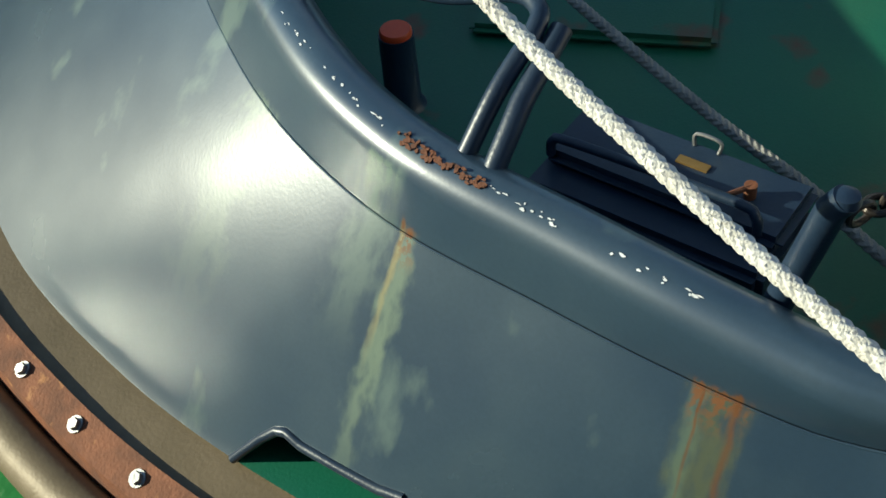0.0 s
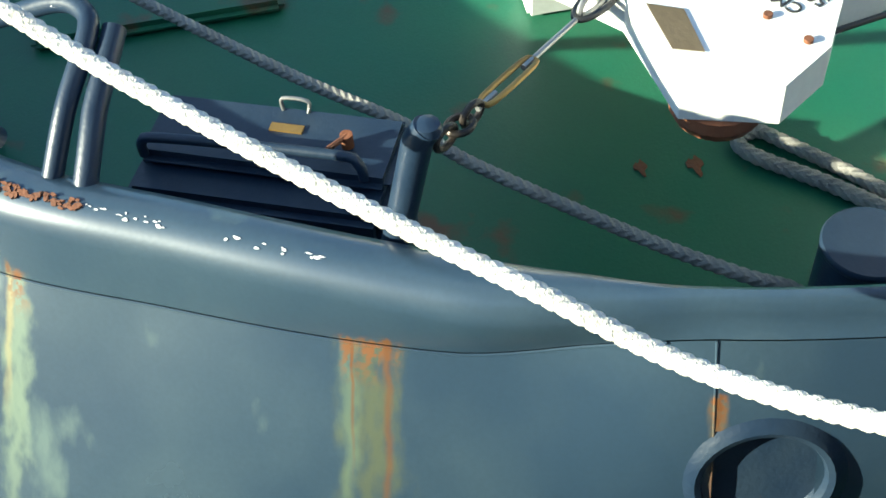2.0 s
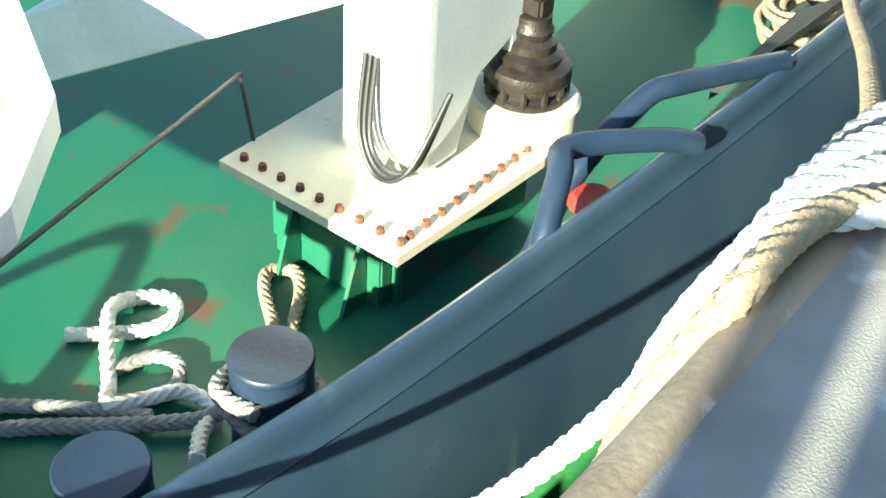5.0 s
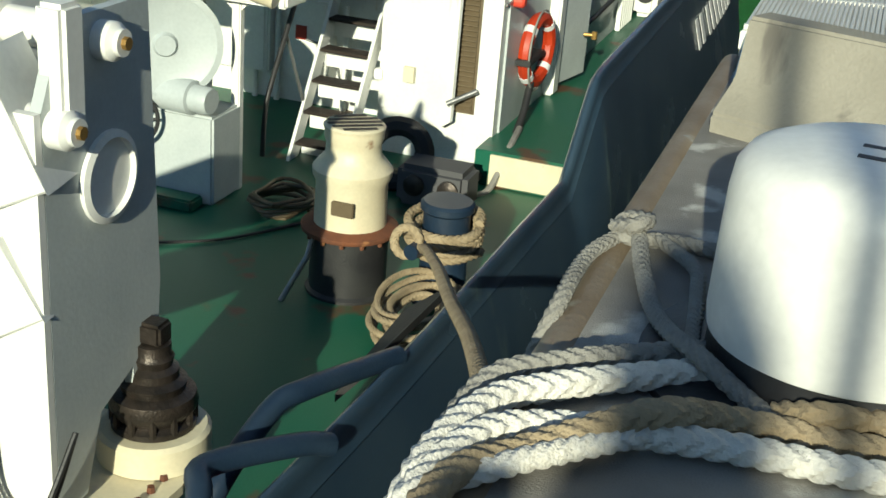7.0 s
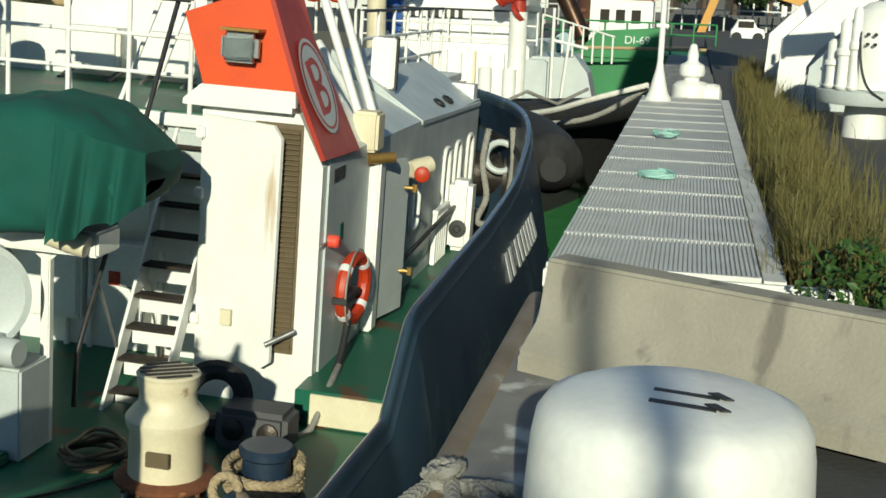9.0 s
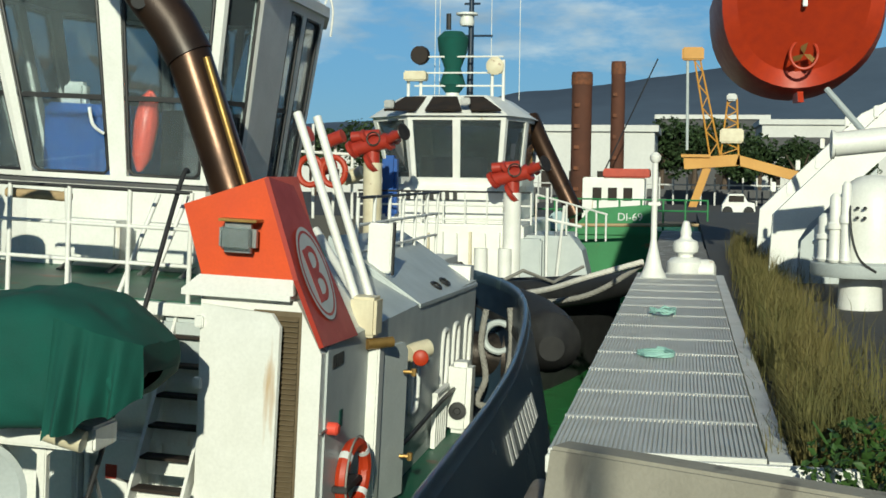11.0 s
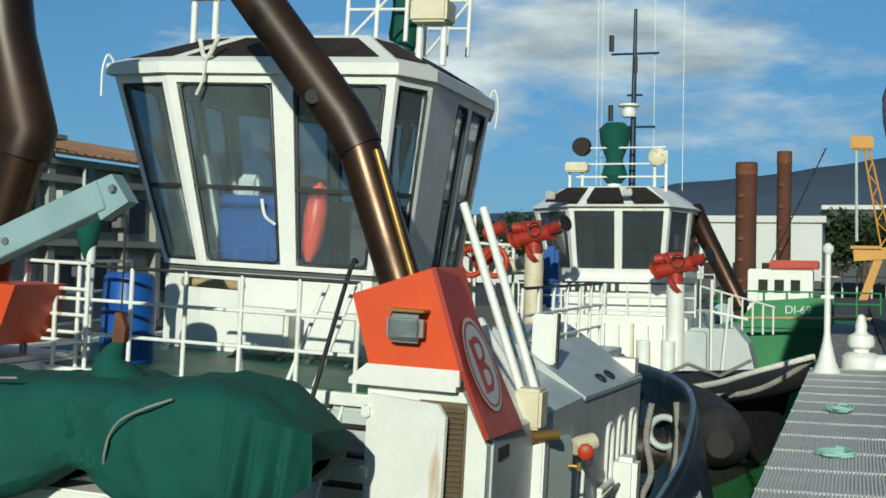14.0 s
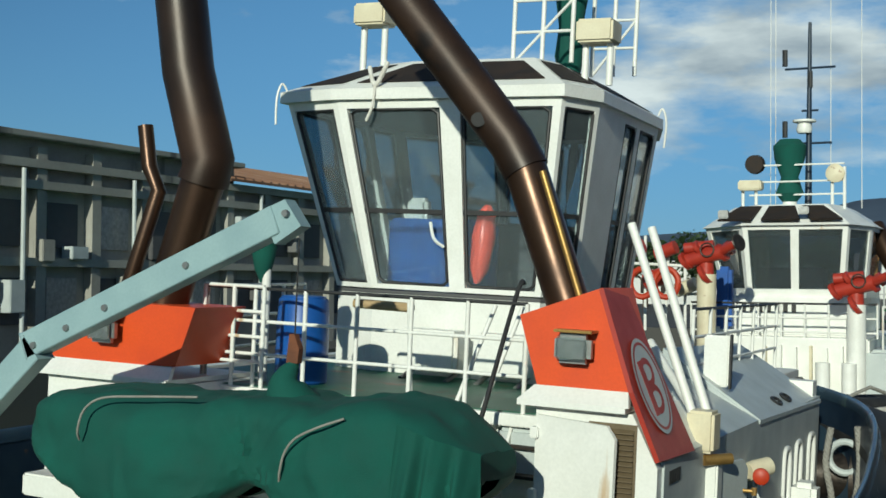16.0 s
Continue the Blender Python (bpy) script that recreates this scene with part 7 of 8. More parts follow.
# ---- grass strip and shrub ----
random.seed(7)
verts, faces = [], []
for i in range(17000):
    y = 7.0 + 22 * random.random() ** 1.5
    tuft = noise.noise((y * 1.1, 0.0, 0.0)) + 0.5 * noise.noise((y * 3.1, 5.0, 0.0))
    x = 0.66 + abs(random.gauss(0.0, 0.30 + 0.12 * tuft)) + 0.02 * (y - 7)
    if noise.noise((x * 3.0, y * 2.2, 8.0)) < -0.22:
        continue
    if random.random() < 0.2:
        x -= 0.22 * random.random()
    h = random.uniform(0.10, 0.46) * (1.0 + 0.5 * tuft) * (0.55 if x < 0.66 else 1.0)
    a, lean = random.random() * 6.28, random.uniform(0.05, 0.75)
    w = random.uniform(0.002, 0.006)
    dx, dy = math.cos(a) * w, math.sin(a) * w
    lx, ly = math.cos(a + 1.3) * lean * h, math.sin(a + 1.3) * lean * h
    n = len(verts)
    verts += [(x - dx, y - dy, -0.05), (x + dx, y + dy, -0.05), (x + lx * 0.4 + dx * 0.7, y + ly * 0.4 + dy * 0.7, h * 0.6), (x + lx * 0.4 - dx * 0.7, y + ly * 0.4 - dy * 0.7, h * 0.6), (x + lx * 1.2, y + ly * 1.2, h)]
    faces += [(n, n + 1, n + 2, n + 3), (n + 3, n + 2, n + 4)]
me = bpy.data.meshes.new("grass")
me.from_pydata(verts, [], faces)
me.materials.append(M["grass"])
tagged(new("grass", me), "tall dry grass growing along the walkway", "grass", kind="stuff")


def leaves(name, centre, size, count, leaf, mat, label, parent=None):
    vs, fs = [], []
    for i in range(count):
        while True:
            p = Vector((random.uniform(-1, 1), random.uniform(-1, 1), random.uniform(-1, 1)))
            if p.length < 1 and noise.noise(p * 2.3 + Vector(centre)) > -0.18:
                break
        c = Vector(centre) + Vector((p.x * size[0], p.y * size[1], p.z * size[2]))
        q = Euler((random.uniform(-1, 1), random.uniform(-1, 1), random.random() * 6.28)).to_matrix()
        s = leaf * random.uniform(0.6, 1.3)
        n = len(vs)
        vs += [tuple(c + q @ Vector(v) * s) for v in ((-0.5, 0, 0), (0, -0.3, 0.05), (0.5, 0, 0), (0, 0.3, 0.05))]
        fs.append((n, n + 1, n + 2, n + 3))
    me = bpy.data.meshes.new(name)
    me.from_pydata(vs, [], fs)
    me.materials.append(M[mat])
    ob = new(name, me)
    return ob


sh = thing("shrub", "leafy green shrub beside the walkway", "shrub", (0.95, 6.5, -0.05), tug=False)
ob = leaves("foliage", (0, 0, 0.22), (0.34, 0.3, 0.24), 420, 0.06, "leaf", "")
ob.parent = sh
for k in range(7):
    bm = B()
    a = k * 0.9
    sweep(bm, [(0.95, 6.5, -0.05), (0.95 + 0.15 * math.cos(a), 6.5 + 0.15 * math.sin(a), 0.15), (0.95 + 0.3 * math.cos(a), 6.5 + 0.25 * math.sin(a), 0.35)], 0.006, 6)
    part("stem", bm, "leaf", sh)

# ---- far end of the walkway ----
lp = thing("lamp_post", "slim white navigation post with a flared foot", "lamp post", (-0.43, 18.7, 0.1), tug=False)
part("foot", lathe(B(), (-0.43, 18.7, 0.1), [(0.2, 0), (0.13, 0.15), (0.06, 0.45), (0.045, 0.55)], 20), "white", lp)
part("pole", lathe(B(), (-0.43, 18.7, 0.6), [(0.045, 0), (0.04, 1.2)], 16), "white", lp)
part("lantern", lathe(B(), (-0.43, 18.7, 1.78), [(0.05, 0), (0.08, 0.04), (0.08, 0.1), (0.03, 0.15)], 16), "white", lp)
bm = B()
box(bm, (-0.52, 18.66, 1.15), (-0.34, 18.74, 1.2), 0.01)
part("cross_bracket", bm, "white", lp)
wb = thing("quay_bollard", "far white quay bollard with bulging heads", "bollard", (0.03, 19.9, -0.1), tug=False)
part("body", lathe(B(), (0.03, 19.9, -0.1), [(0.22, 0), (0.28, 0.05), (0.29, 0.2), (0.28, 0.36), (0.22, 0.42), (0.12, 0.44), (0.12, 0.48), (0.19, 0.52), (0.2, 0.60), (0.18, 0.68), (0.1, 0.72), (0.08, 0.76), (0.09, 0.82), (0.05, 0.98), (0.02, 1.0)], 28), "white", wb)
part("side_horn", lathe(B(), (0.03, 19.88, 0.12), [(0.18, 0), (0.19, 0.36), (0.17, 0.43), (0.08, 0.47)], 22, (1, 0, 0)), "white", wb)
bm = B()
box(bm, (-0.72, 19.6, -4), (0.6, 30, -0.1), 0.02)
solo("pavement_far", bm, "concrete", "far concrete end of the quay", "quay", (0, 25, -0.1), False, kind="structure")

# ---- davit frame, winch and orange lifeboat on the quay ----
df = thing("lifeboat_davit", "white steel lifeboat davit frame standing on the quay", "davit", (2.0, 21, -0.06), tug=False)
for y in (20.4, 24.0):
    bm = B()
    slab(bm, [(1.31, y, -0.06), (1.36, y, 1.0), (1.7, y, 1.35), (3.1, y, 2.75), (3.6, y, 3.0), (3.6, y, 2.5), (1.9, y, 0.85), (1.75, y, 0.6), (1.75, y, -0.06)], (0, 0.16, 0))
    part("frame_leg", bm, "white", df, smooth=False)
    bm = B()
    slab(bm, [(1.76, y + 0.02, -0.06), (1.80, y + 0.02, 0.6), (2.9, y + 0.02, 1.75), (2.9, y + 0.02, -0.06)], (0, 0.1, 0))
    part("web_plate", bm, "grey", df, smooth=False)
    for k in range(4):
        bm = B()
        box(bm, (1.55 + 0.42 * k, y - 0.06, 1.32 + 0.40 * k), (1.63 + 0.42 * k, y, 1.5 + 0.40 * k), 0.01)
        part("lug", bm, "white", df)
bm = B()
sweep(bm, [(2.75, 20.3, 2.2), (2.2, 21.2, 3.0)], 0.05, 8)
part("strut", bm, "grey", df)
dw = thing("davit_winch", "white lifeboat winch with tanks and fittings on a pedestal", "winch", (2.15, 16.4, -0.06), tug=False)
part("pedestal", lathe(B(), (2.2, 16.6, -0.06), [(0.28, 0), (0.26, 0.35), (0.26, 0.42)], 24), "white", dw)
part("tray", lathe(B(), (2.2, 16.6, 0.36), [(0.6, 0), (0.62, 0.03), (0.62, 0.16), (0.58, 0.18)], 28), "grey", dw)
part("tank", lathe(B(), (2.32, 16.6, 0.545), [(0.42, 0), (0.43, 0.1), (0.42, 0.75), (0.34, 0.95), (0.2, 1.05), (0.1, 1.08)], 28), "white", dw)
for k, (x, y, r, h) in enumerate(((1.74, 16.4, 0.09, 0.55), (1.83, 16.2, 0.07, 0.8), (1.95, 16.12, 0.06, 0.95), (1.68, 16.6, 0.06, 0.4))):
    part("cylinder", lathe(B(), (x, y, 0.545), [(r, 0), (r * 1.25, 0.03), (r, 0.07), (r, h * 0.5), (r * 1.3, h * 0.52), (r * 1.3, h * 0.6), (r, h * 0.63), (r, h), (r * 0.5, h + 0.05)], 16), "white", dw)
for k in range(6):
    bm = B()
    cyl(bm, (2.02 + 0.08 * (k % 3), 16.3 - 0.06 * (k % 3), 1.1 + 0.12 * (k // 3)), (2.0 + 0.08 * (k % 3), 16.24 - 0.06 * (k % 3), 1.1 + 0.12 * (k // 3)), 0.02, n=8)
    part("gauge", bm, "black", dw)
bm = B()
sweep(bm, smooth_path([(1.98, 16.1, 1.3), (2.0, 15.98, 0.9), (2.1, 15.95, 0.6), (2.3, 15.98, 0.45)], 5), 0.015, 6)
part("cable", bm, "black", dw)
bm = B()
cyl(bm, (1.9, 17.2, 2.02), (2.6, 17.2, 2.1), 0.16, n=20)
part("motor", bm, "white", dw)
bm = B()
cyl(bm, (1.86, 17.2, 2.02), (1.9, 17.2, 2.02), 0.19, n=20)
part("motor_flange", bm, "white", dw)

lb = thing("lifeboat", "orange enclosed lifeboat hanging stern-on in its davit", "lifeboat", (1.95, 26, 3.1), tug=False)
SECT = [(23.0, 0.80, 0.42), (23.12, 0.98, 0.12), (23.8, 1.06, 0.02), (26, 1.1, 0.0), (28, 0.9, 0.15), (29.5, 0.25, 0.7)]
bm = B()
rows = []
for k, (y, w, lift) in enumerate(SECT):
    rake = (1.1, 0.95, 0.5, 0, 0, 0)[k]
    rows.append([Vector((1.95 + 1.42 * w * math.sin(radians(a)), y + rake * max(0.0, math.cos(radians(a))) ** 1.5, 4.9 + (-1.8 + lift) * max(0.0, math.cos(radians(a))) ** 0.75)) for a in range(-90, 91, 9)])
loft(bm, rows)
bm.faces.new([bm.verts.new(p) for p in rows[0]])
part("hull", bm, "ring", lb, "glossy orange lower hull")
bm = B()
rows = []
for y, w, top in ((23.05, 0.92, 6.6), (23.3, 0.96, 7.2), (26, 1.0, 7.6), (28.5, 0.7, 6.8), (29.4, 0.3, 5.6)):
    rows.append([Vector((1.95 + 1.42 * w * math.cos(radians(a)) * (1 - 0.18 * math.sin(radians(a))), y, 4.98 + (top - 4.98) * math.sin(radians(a)) ** 0.8 if 0 < a < 180 else 4.98)) for a in range(0, 181, 9)])
loft(bm, rows)
bm.faces.new([bm.verts.new(p) for p in rows[0]])
part("canopy", bm, "ring", lb)
bm = B()
sweep(bm, smooth_path([(1.95 - 1.42 * 1.0, 26, 4.95), (1.95 - 1.42 * 0.98, 23.5, 4.95), (1.95 - 1.42 * 0.9, 22.98, 4.95), (1.95, 22.95, 4.95), (1.95 + 1.42 * 0.9, 22.98, 4.95), (1.95 + 1.42, 23.5, 4.95), (1.95 + 1.42 * 1.0, 26, 4.95)], 6), 0.05, 10)
part("rubbing_band", bm, "black", lb)
bm = B()
ring(bm, Vector((2.03, 23.6, 3.79)), Vector((1, 0, 0)), Vector((0, 0, 1)), 0.24, 0.26, 0.03, 28)
part("nozzle", bm, "ring", lb)
for k in range(3):
    bm = B()
    a = radians(90 + 120 * k)
    c = Vector((2.03, 23.6, 3.79))
    d = Vector((math.cos(a), 0, math.sin(a)))
    e = Vector((-math.sin(a), 0.6, math.cos(a)))
    slab(bm, [c, c + d * 0.1 + e * 0.06, c + d * 0.21 + e * 0.03, c + d * 0.2 - e * 0.06, c + d * 0.08 - e * 0.03], (0, 0.015, 0))
    part("propeller_blade", bm, "brass", lb, smooth=False)
bm = B()
slab(bm, [(1.9, 23.2, 3.1), (1.9, 24.2, 3.1), (1.9, 24.2, 2.95), (1.9, 23.0, 2.9)], (0.1, 0, 0))
part("skeg", bm, "ring", lb, smooth=False)
for x, z in ((1.5, 5.5), (1.5, 5.8), (2.5, 5.65), (1.2, 5.2), (2.7, 5.95)):
    bm = B()
    box(bm, (x - 0.12, 22.93, z - 0.02), (x + 0.12, 23.06, z + 0.02), 0.01)
    part("grab_rail", bm, "textwhite", lb)
bm = B()
box(bm, (1.82, 22.9, 4.9), (2.12, 23.0, 5.0), 0.01)
box(bm, (1.93, 22.9, 4.55), (2.01, 22.97, 4.9), 0.01)
part("step", bm, "textwhite", lb)
for x in (1.65, 1.98, 2.2):
    part("outlet", lathe(B(), (x, 23.0, 4.75), [(0.05, 0), (0.05, 0.05), (0.03, 0.06)], 12, (0, -1, 0)), "brass", lb)

# ---- second tug, bow towards us ----
def T2(p):
    return Vector(p)


t2 = thing("tugboat", "second white tug with a black fendered hull moored ahead", "tugboat", (-7, 38, WATER), tug=False)
bm = B()
rows = []
for k in range(41):
    a = math.pi + math.pi * k / 40
    cx, cy = -7.0 + 5.2 * math.cos(a), 38 + 12.5 * math.sin(a)
    f = abs(math.sin(a))
    rows.append([Vector((-7 + 4.9 * math.cos(a), 38 + 12.0 * math.sin(a), -2.0)), Vector((cx, cy, -1.25 + 0.65 * f)), Vector((-7 + 5.35 * math.cos(a), 38 + 12.8 * math.sin(a), -1.35 + 0.6 * f)), Vector((-7 + 5.1 * math.cos(a), 38 + 12.3 * math.sin(a), -2.4)), Vector((-7 + 4.6 * math.cos(a), 38 + 11.6 * math.sin(a), -4.2))])
loft(bm, rows)
part("hull", bm, "rubber", t2, "black hull with tyre fendering")
bm = B()
sweep(bm, [(-7 + 5.45 * math.cos(a), 38 + 13.0 * math.sin(a), -1.55 + 0.55 * abs(math.sin(a))) for a in (math.pi + math.pi * k / 30 for k in range(31))], 0.35, 12)
part("fender", bm, "rubber", t2)
bm = B()
slab(bm, [(-7 + 4.95 * math.cos(a), 38 + 12.1 * math.sin(a), -1.55) for a in (math.pi + math.pi * k / 24 for k in range(25))], (0, 0, -0.05))
part("foredeck", bm, "walldark", t2, smooth=False)
bm = B()
box(bm, (-9.3, 36.5, -1.5), (-4.6, 44, 0.1), 0.05)
box(bm, (-9.3, 37.4, 0.1), (-5.2, 44, 1.25), 0.05)
part("superstructure", bm, "white", t2)
bm = B()
box(bm, (-4.6, 36.8, -1.5), (-3.3, 40, -0.2), 0.05)
part("side_house", bm, "grey", t2)
bm = B()
slab(bm, [(-3.6, 36.5, -1.4), (-2.7, 36.5, -1.4), (-2.9, 36.5, -0.6), (-3.3, 36.5, -0.1)], (0, 1.5, 0))
part("side_shield", bm, "grey", t2, smooth=False)
W2B = [(-9.2, 39.0), (-8.15, 37.6), (-5.45, 37.6), (-5.0, 39.0), (-5.0, 42), (-9.2, 42)]
W2T = [(-9.75, 38.9), (-8.25, 37.2), (-5.25, 37.2), (-4.8, 38.9), (-4.8, 42), (-9.75, 42)]


def t2_panel(k, u0, u1, v0, v1, d0, d1, mat, name, parent, label=""):
    bm = B()
    a0, a1 = Vector((*W2B[k], 1.2)), Vector((*W2B[(k + 1) % 6], 1.2))
    b0, b1 = Vector((*W2T[k], 3.3)), Vector((*W2T[(k + 1) % 6], 3.3))
    n = (a1 - a0).cross(b0 - a0).normalized()
    f = [a0.lerp(a1, u).lerp(b0.lerp(b1, u), v) - n * d0 for u, v in ((u0, v0), (u1, v0), (u1, v1), (u0, v1))]
    slab(bm, f, -n * (d1 - d0))
    return part(name, bm, mat, parent, label, smooth=False)


for k in range(6):
    splits = {1: (0.05, 0.46, 0.54, 0.95)}.get(k, (0.1, 0.9))
    us = [0, *splits, 1]
    for a, b in zip(us[::2], us[1::2]):
        t2_panel(k, a, b, 0, 1, 0, 0.12, "white", "post", t2)
    for a, b in zip(splits[::2], splits[1::2]):
        t2_panel(k, a, b, 0, 0.12, 0, 0.12, "white", "sill", t2)
        t2_panel(k, a, b, 0.94, 1, 0, 0.12, "white", "header", t2)
        t2_panel(k, a, b, 0.12, 0.94, 0.04, 0.06, "glass", "window", t2, "dark tinted wheelhouse window")
bm = B()
slab(bm, [(-7.35 + (x + 7.35) * 0.96, y + 0.1, 1.26) for x, y in W2B], (0, 0, 0.03))
box(bm, (-8.3, 39.5, 1.3), (-6.3, 40.3, 2.1))
part("wheelhouse_inside", bm, "walldark", t2, smooth=False)
bm = B()
lo = [bm.verts.new((-7.35 + (x + 7.35) * 1.04, 40 + (y - 40) * 1.05, 3.3)) for x, y in W2T]
hi = [bm.verts.new((-7.35 + (x + 7.35) * 0.66, 40.2 + (y - 40.2) * 0.75, 3.95)) for x, y in W2T]
for i in range(6):
    bm.faces.new((lo[i], lo[(i + 1) % 6], hi[(i + 1) % 6], hi[i]))
bm.faces.new(hi)
bm.faces.new(lo[::-1])
part("roof", bm, "white", t2, smooth=False)
for u0, u1 in ((0.02, 0.28), (0.36, 0.66), (0.74, 0.98)):
    a, b = Vector((-9.0, 37.02, 3.42)), Vector((-5.3, 37.02, 3.42))
    c, d = Vector((-8.5, 37.9, 3.86)), Vector((-6.0, 37.9, 3.86))
    bm = B()
    slab(bm, [a.lerp(b, u0), a.lerp(b, u1), c.lerp(d, u1), c.lerp(d, u0)], (0, -0.03, 0.05))
    part("skylight", bm, "soot", t2, smooth=False)
bm = B()
for k in range(7):
    x = -8.3 + 0.24 * k
    box(bm, (x, 37.38, 0.78), (x + 0.13, 37.395, 1.02))
part("number_bars", bm, "text", t2, "dark unreadable number bars", smooth=False)
for c, zc in (((-8.5, 34.0), 2.35), ((-4.9, 36.2), 1.55)):
    bm = B()
    cyl(bm, (c[0], c[1], -1.5), (c[0], c[1], zc - 0.5), 0.26, n=16)
    part("monitor_column", bm, "cream" if zc > 2 else "white", t2)
    bm = B()
    cyl(bm, (c[0], c[1], zc - 0.5), (c[0], c[1], zc - 0.1), 0.2, n=14)
    cyl(bm, (c[0] - 0.55, c[1], zc - 0.15), (c[0] + 0.5, c[1] - 0.2, zc + 0.1), 0.2, n=14)
    cyl(bm, (c[0] + 0.3, c[1] - 0.1, zc + 0.05), (c[0] + 0.9, c[1] - 0.5, zc + 0.3), 0.15, 0.12, n=14)
    cyl(bm, (c[0] - 0.6, c[1], zc + 0.2), (c[0] + 0.2, c[1], zc + 0.28), 0.15, n=12)
    mon = part("fire_monitor", bm, "red", t2, "red fire monitor")
    part("nozzle", lathe(B(), (c[0] + 0.9, c[1] - 0.5, zc + 0.3), [(0.12, 0), (0.24, 0.12), (0.22, 0.14)], 16, (0.8, -0.5, 0.3)), "darksteel", mon)
bm = B()
box(bm, (-8.95, 36.9, 0.25), (-8.5, 37.3, 2.1), 0.1)
part("blue_drum", bm, "drum", t2)
for z in (0.55, 0.95, 1.35):
    bm = B()
    cyl(bm, (-9.6, 36.6, z - 0.3), (-4.4, 36.6, z - 0.3), 0.03, n=8)
    part("rail_bar", bm, "black" if z > 1.2 else "white", t2)
for k in range(9):
    bm = B()
    cyl(bm, (-9.6 + 0.65 * k, 36.6, 0.1), (-9.6 + 0.65 * k, 36.6, 1.05), 0.03, n=8)
    part("rail_post", bm, "white", t2)
for k in range(8):
    bm = B()
    cyl(bm, (-4.3 + 0.28 * k, 37 + 0.2 * k, -0.4), (-4.3 + 0.28 * k, 37 + 0.2 * k, 1.0 - 0.08 * k), 0.03, n=6)
    part("side_rail_post", bm, "white", t2)
bm = B()
cyl(bm, (-4.3, 37, 1.0), (-2.3, 38.4, 0.4), 0.03, n=6)
part("side_rail_bar", bm, "white", t2)
bm = B()
sweep(bm, [(-5.0, 41, 3.4), (-4.6, 40.6, 2.6), (-3.4, 40.2, 0.3)], [0.3, 0.3, 0.28], 12)
part("exhaust_pipe", bm, "pipe", t2)
bm = B()
cyl(bm, (-6.75, 39.5, 3.9), (-6.7, 39.5, 9.6), 0.11, 0.05, n=10)
part("mast", bm, "blue", t2)
for z, w in ((8.2, 0.75), (5.9, 0.65), (6.9, 0.25)):
    bm = B()
    cyl(bm, (-6.7 - w, 39.5, z), (-6.7 + w, 39.5, z), 0.035, n=8)
    part("yard", bm, "blue", t2)
for x, z in ((-7.45, 8.3), (-7.45, 6.1), (-6.7, 7.6)):
    bm = B()
    cyl(bm, (x, 39.5, z), (x, 39.5, z + 0.5), 0.08, n=8)
    part("mast_lamp", bm, "black", t2)
part("radar_dome", lathe(B(), (-6.85, 39.4, 6.2), [(0.2, 0), (0.24, 0.1), (0.2, 0.3), (0.35, 0.34), (0.35, 0.4)], 16), "white", t2)
part("covered_gear", lathe(B(), (-7.25, 39.2, 4.1), [(0.22, 0), (0.42, 0.25), (0.26, 0.75), (0.46, 1.3), (0.5, 1.7), (0.3, 1.9)], 16), "tarp", t2, "green covered gear")
part("gear_foot", lathe(B(), (-7.25, 39.2, 3.9), [(0.25, 0), (0.2, 0.25)], 14), "white", t2)
part("searchlight", lathe(B(), (-8.25, 38.8, 5.25), [(0.28, 0), (0.3, 0.2), (0.2, 0.4)], 18, (0.1, 1, 0)), "soot", t2, "round searchlight")
bm = B()
box(bm, (-8.7, 38.6, 4.45), (-8.0, 39.1, 4.75), 0.04)
part("lamp_box", bm, "cream", t2)
part("horn", lathe(B(), (-5.85, 38.7, 4.9), [(0.2, 0), (0.28, 0.05), (0.26, 0.3), (0.1, 0.4)], 16, (0, 1, 0)), "cream", t2)
for x in (-8.6, -8.2, -5.95, -5.6):
    bm = B()
    cyl(bm, (x, 38.9, 3.7), (x, 38.9, 5.1 if x > -7 else 4.45), 0.05, n=8)
    part("leg", bm, "white", t2)
for z in (4.3, 4.7, 5.2):
    bm = B()
    cyl(bm, (-8.4, 38.9, z), (-5.6, 38.9, z), 0.03, n=6)
    part("roof_rail", bm, "white", t2)
for x in (-7.9, -7.75, -5.2, -6.1):
    bm = B()
    cyl(bm, (x, 39.6, 3.9), (x, 39.6, 10.5), 0.012, n=5)
    part("whip_aerial", bm, "white", t2)
# foredeck of the second tug: ribbed bulwark, lockers, stanchions, pipes, monitor flanges
for k in range(9):
    x = -8.7 + 0.42 * k
    bm = B()
    box(bm, (x, 36.28, -1.5), (x + 0.07, 36.5, -0.12 - 0.05 * (k % 2)), 0.01)
    part("stiffener", bm, "cream" if k % 3 == 0 else "white", t2, "rust-stained stiffener")
for x0, x1, z0, z1, y in ((-5.0, -4.05, -1.5, -0.28, 36.3), (-7.7, -7.15, -1.5, -0.75, 35.6), (-6.6, -6.2, -1.5, -0.95, 35.4)):
    bm = B()
    box(bm, (x0, y, z0), (x1, y + 0.4, z1), 0.05)
    part("locker", bm, "grey" if x0 > -6 else "walldark", t2, "grey deck locker")
for x in (-5.75, -5.05):
    bm = B()
    cyl(bm, (x, 35.9, -1.5), (x, 35.9, -0.55), 0.2, 0.2, n=14)
    part("bitt", bm, "white", t2)
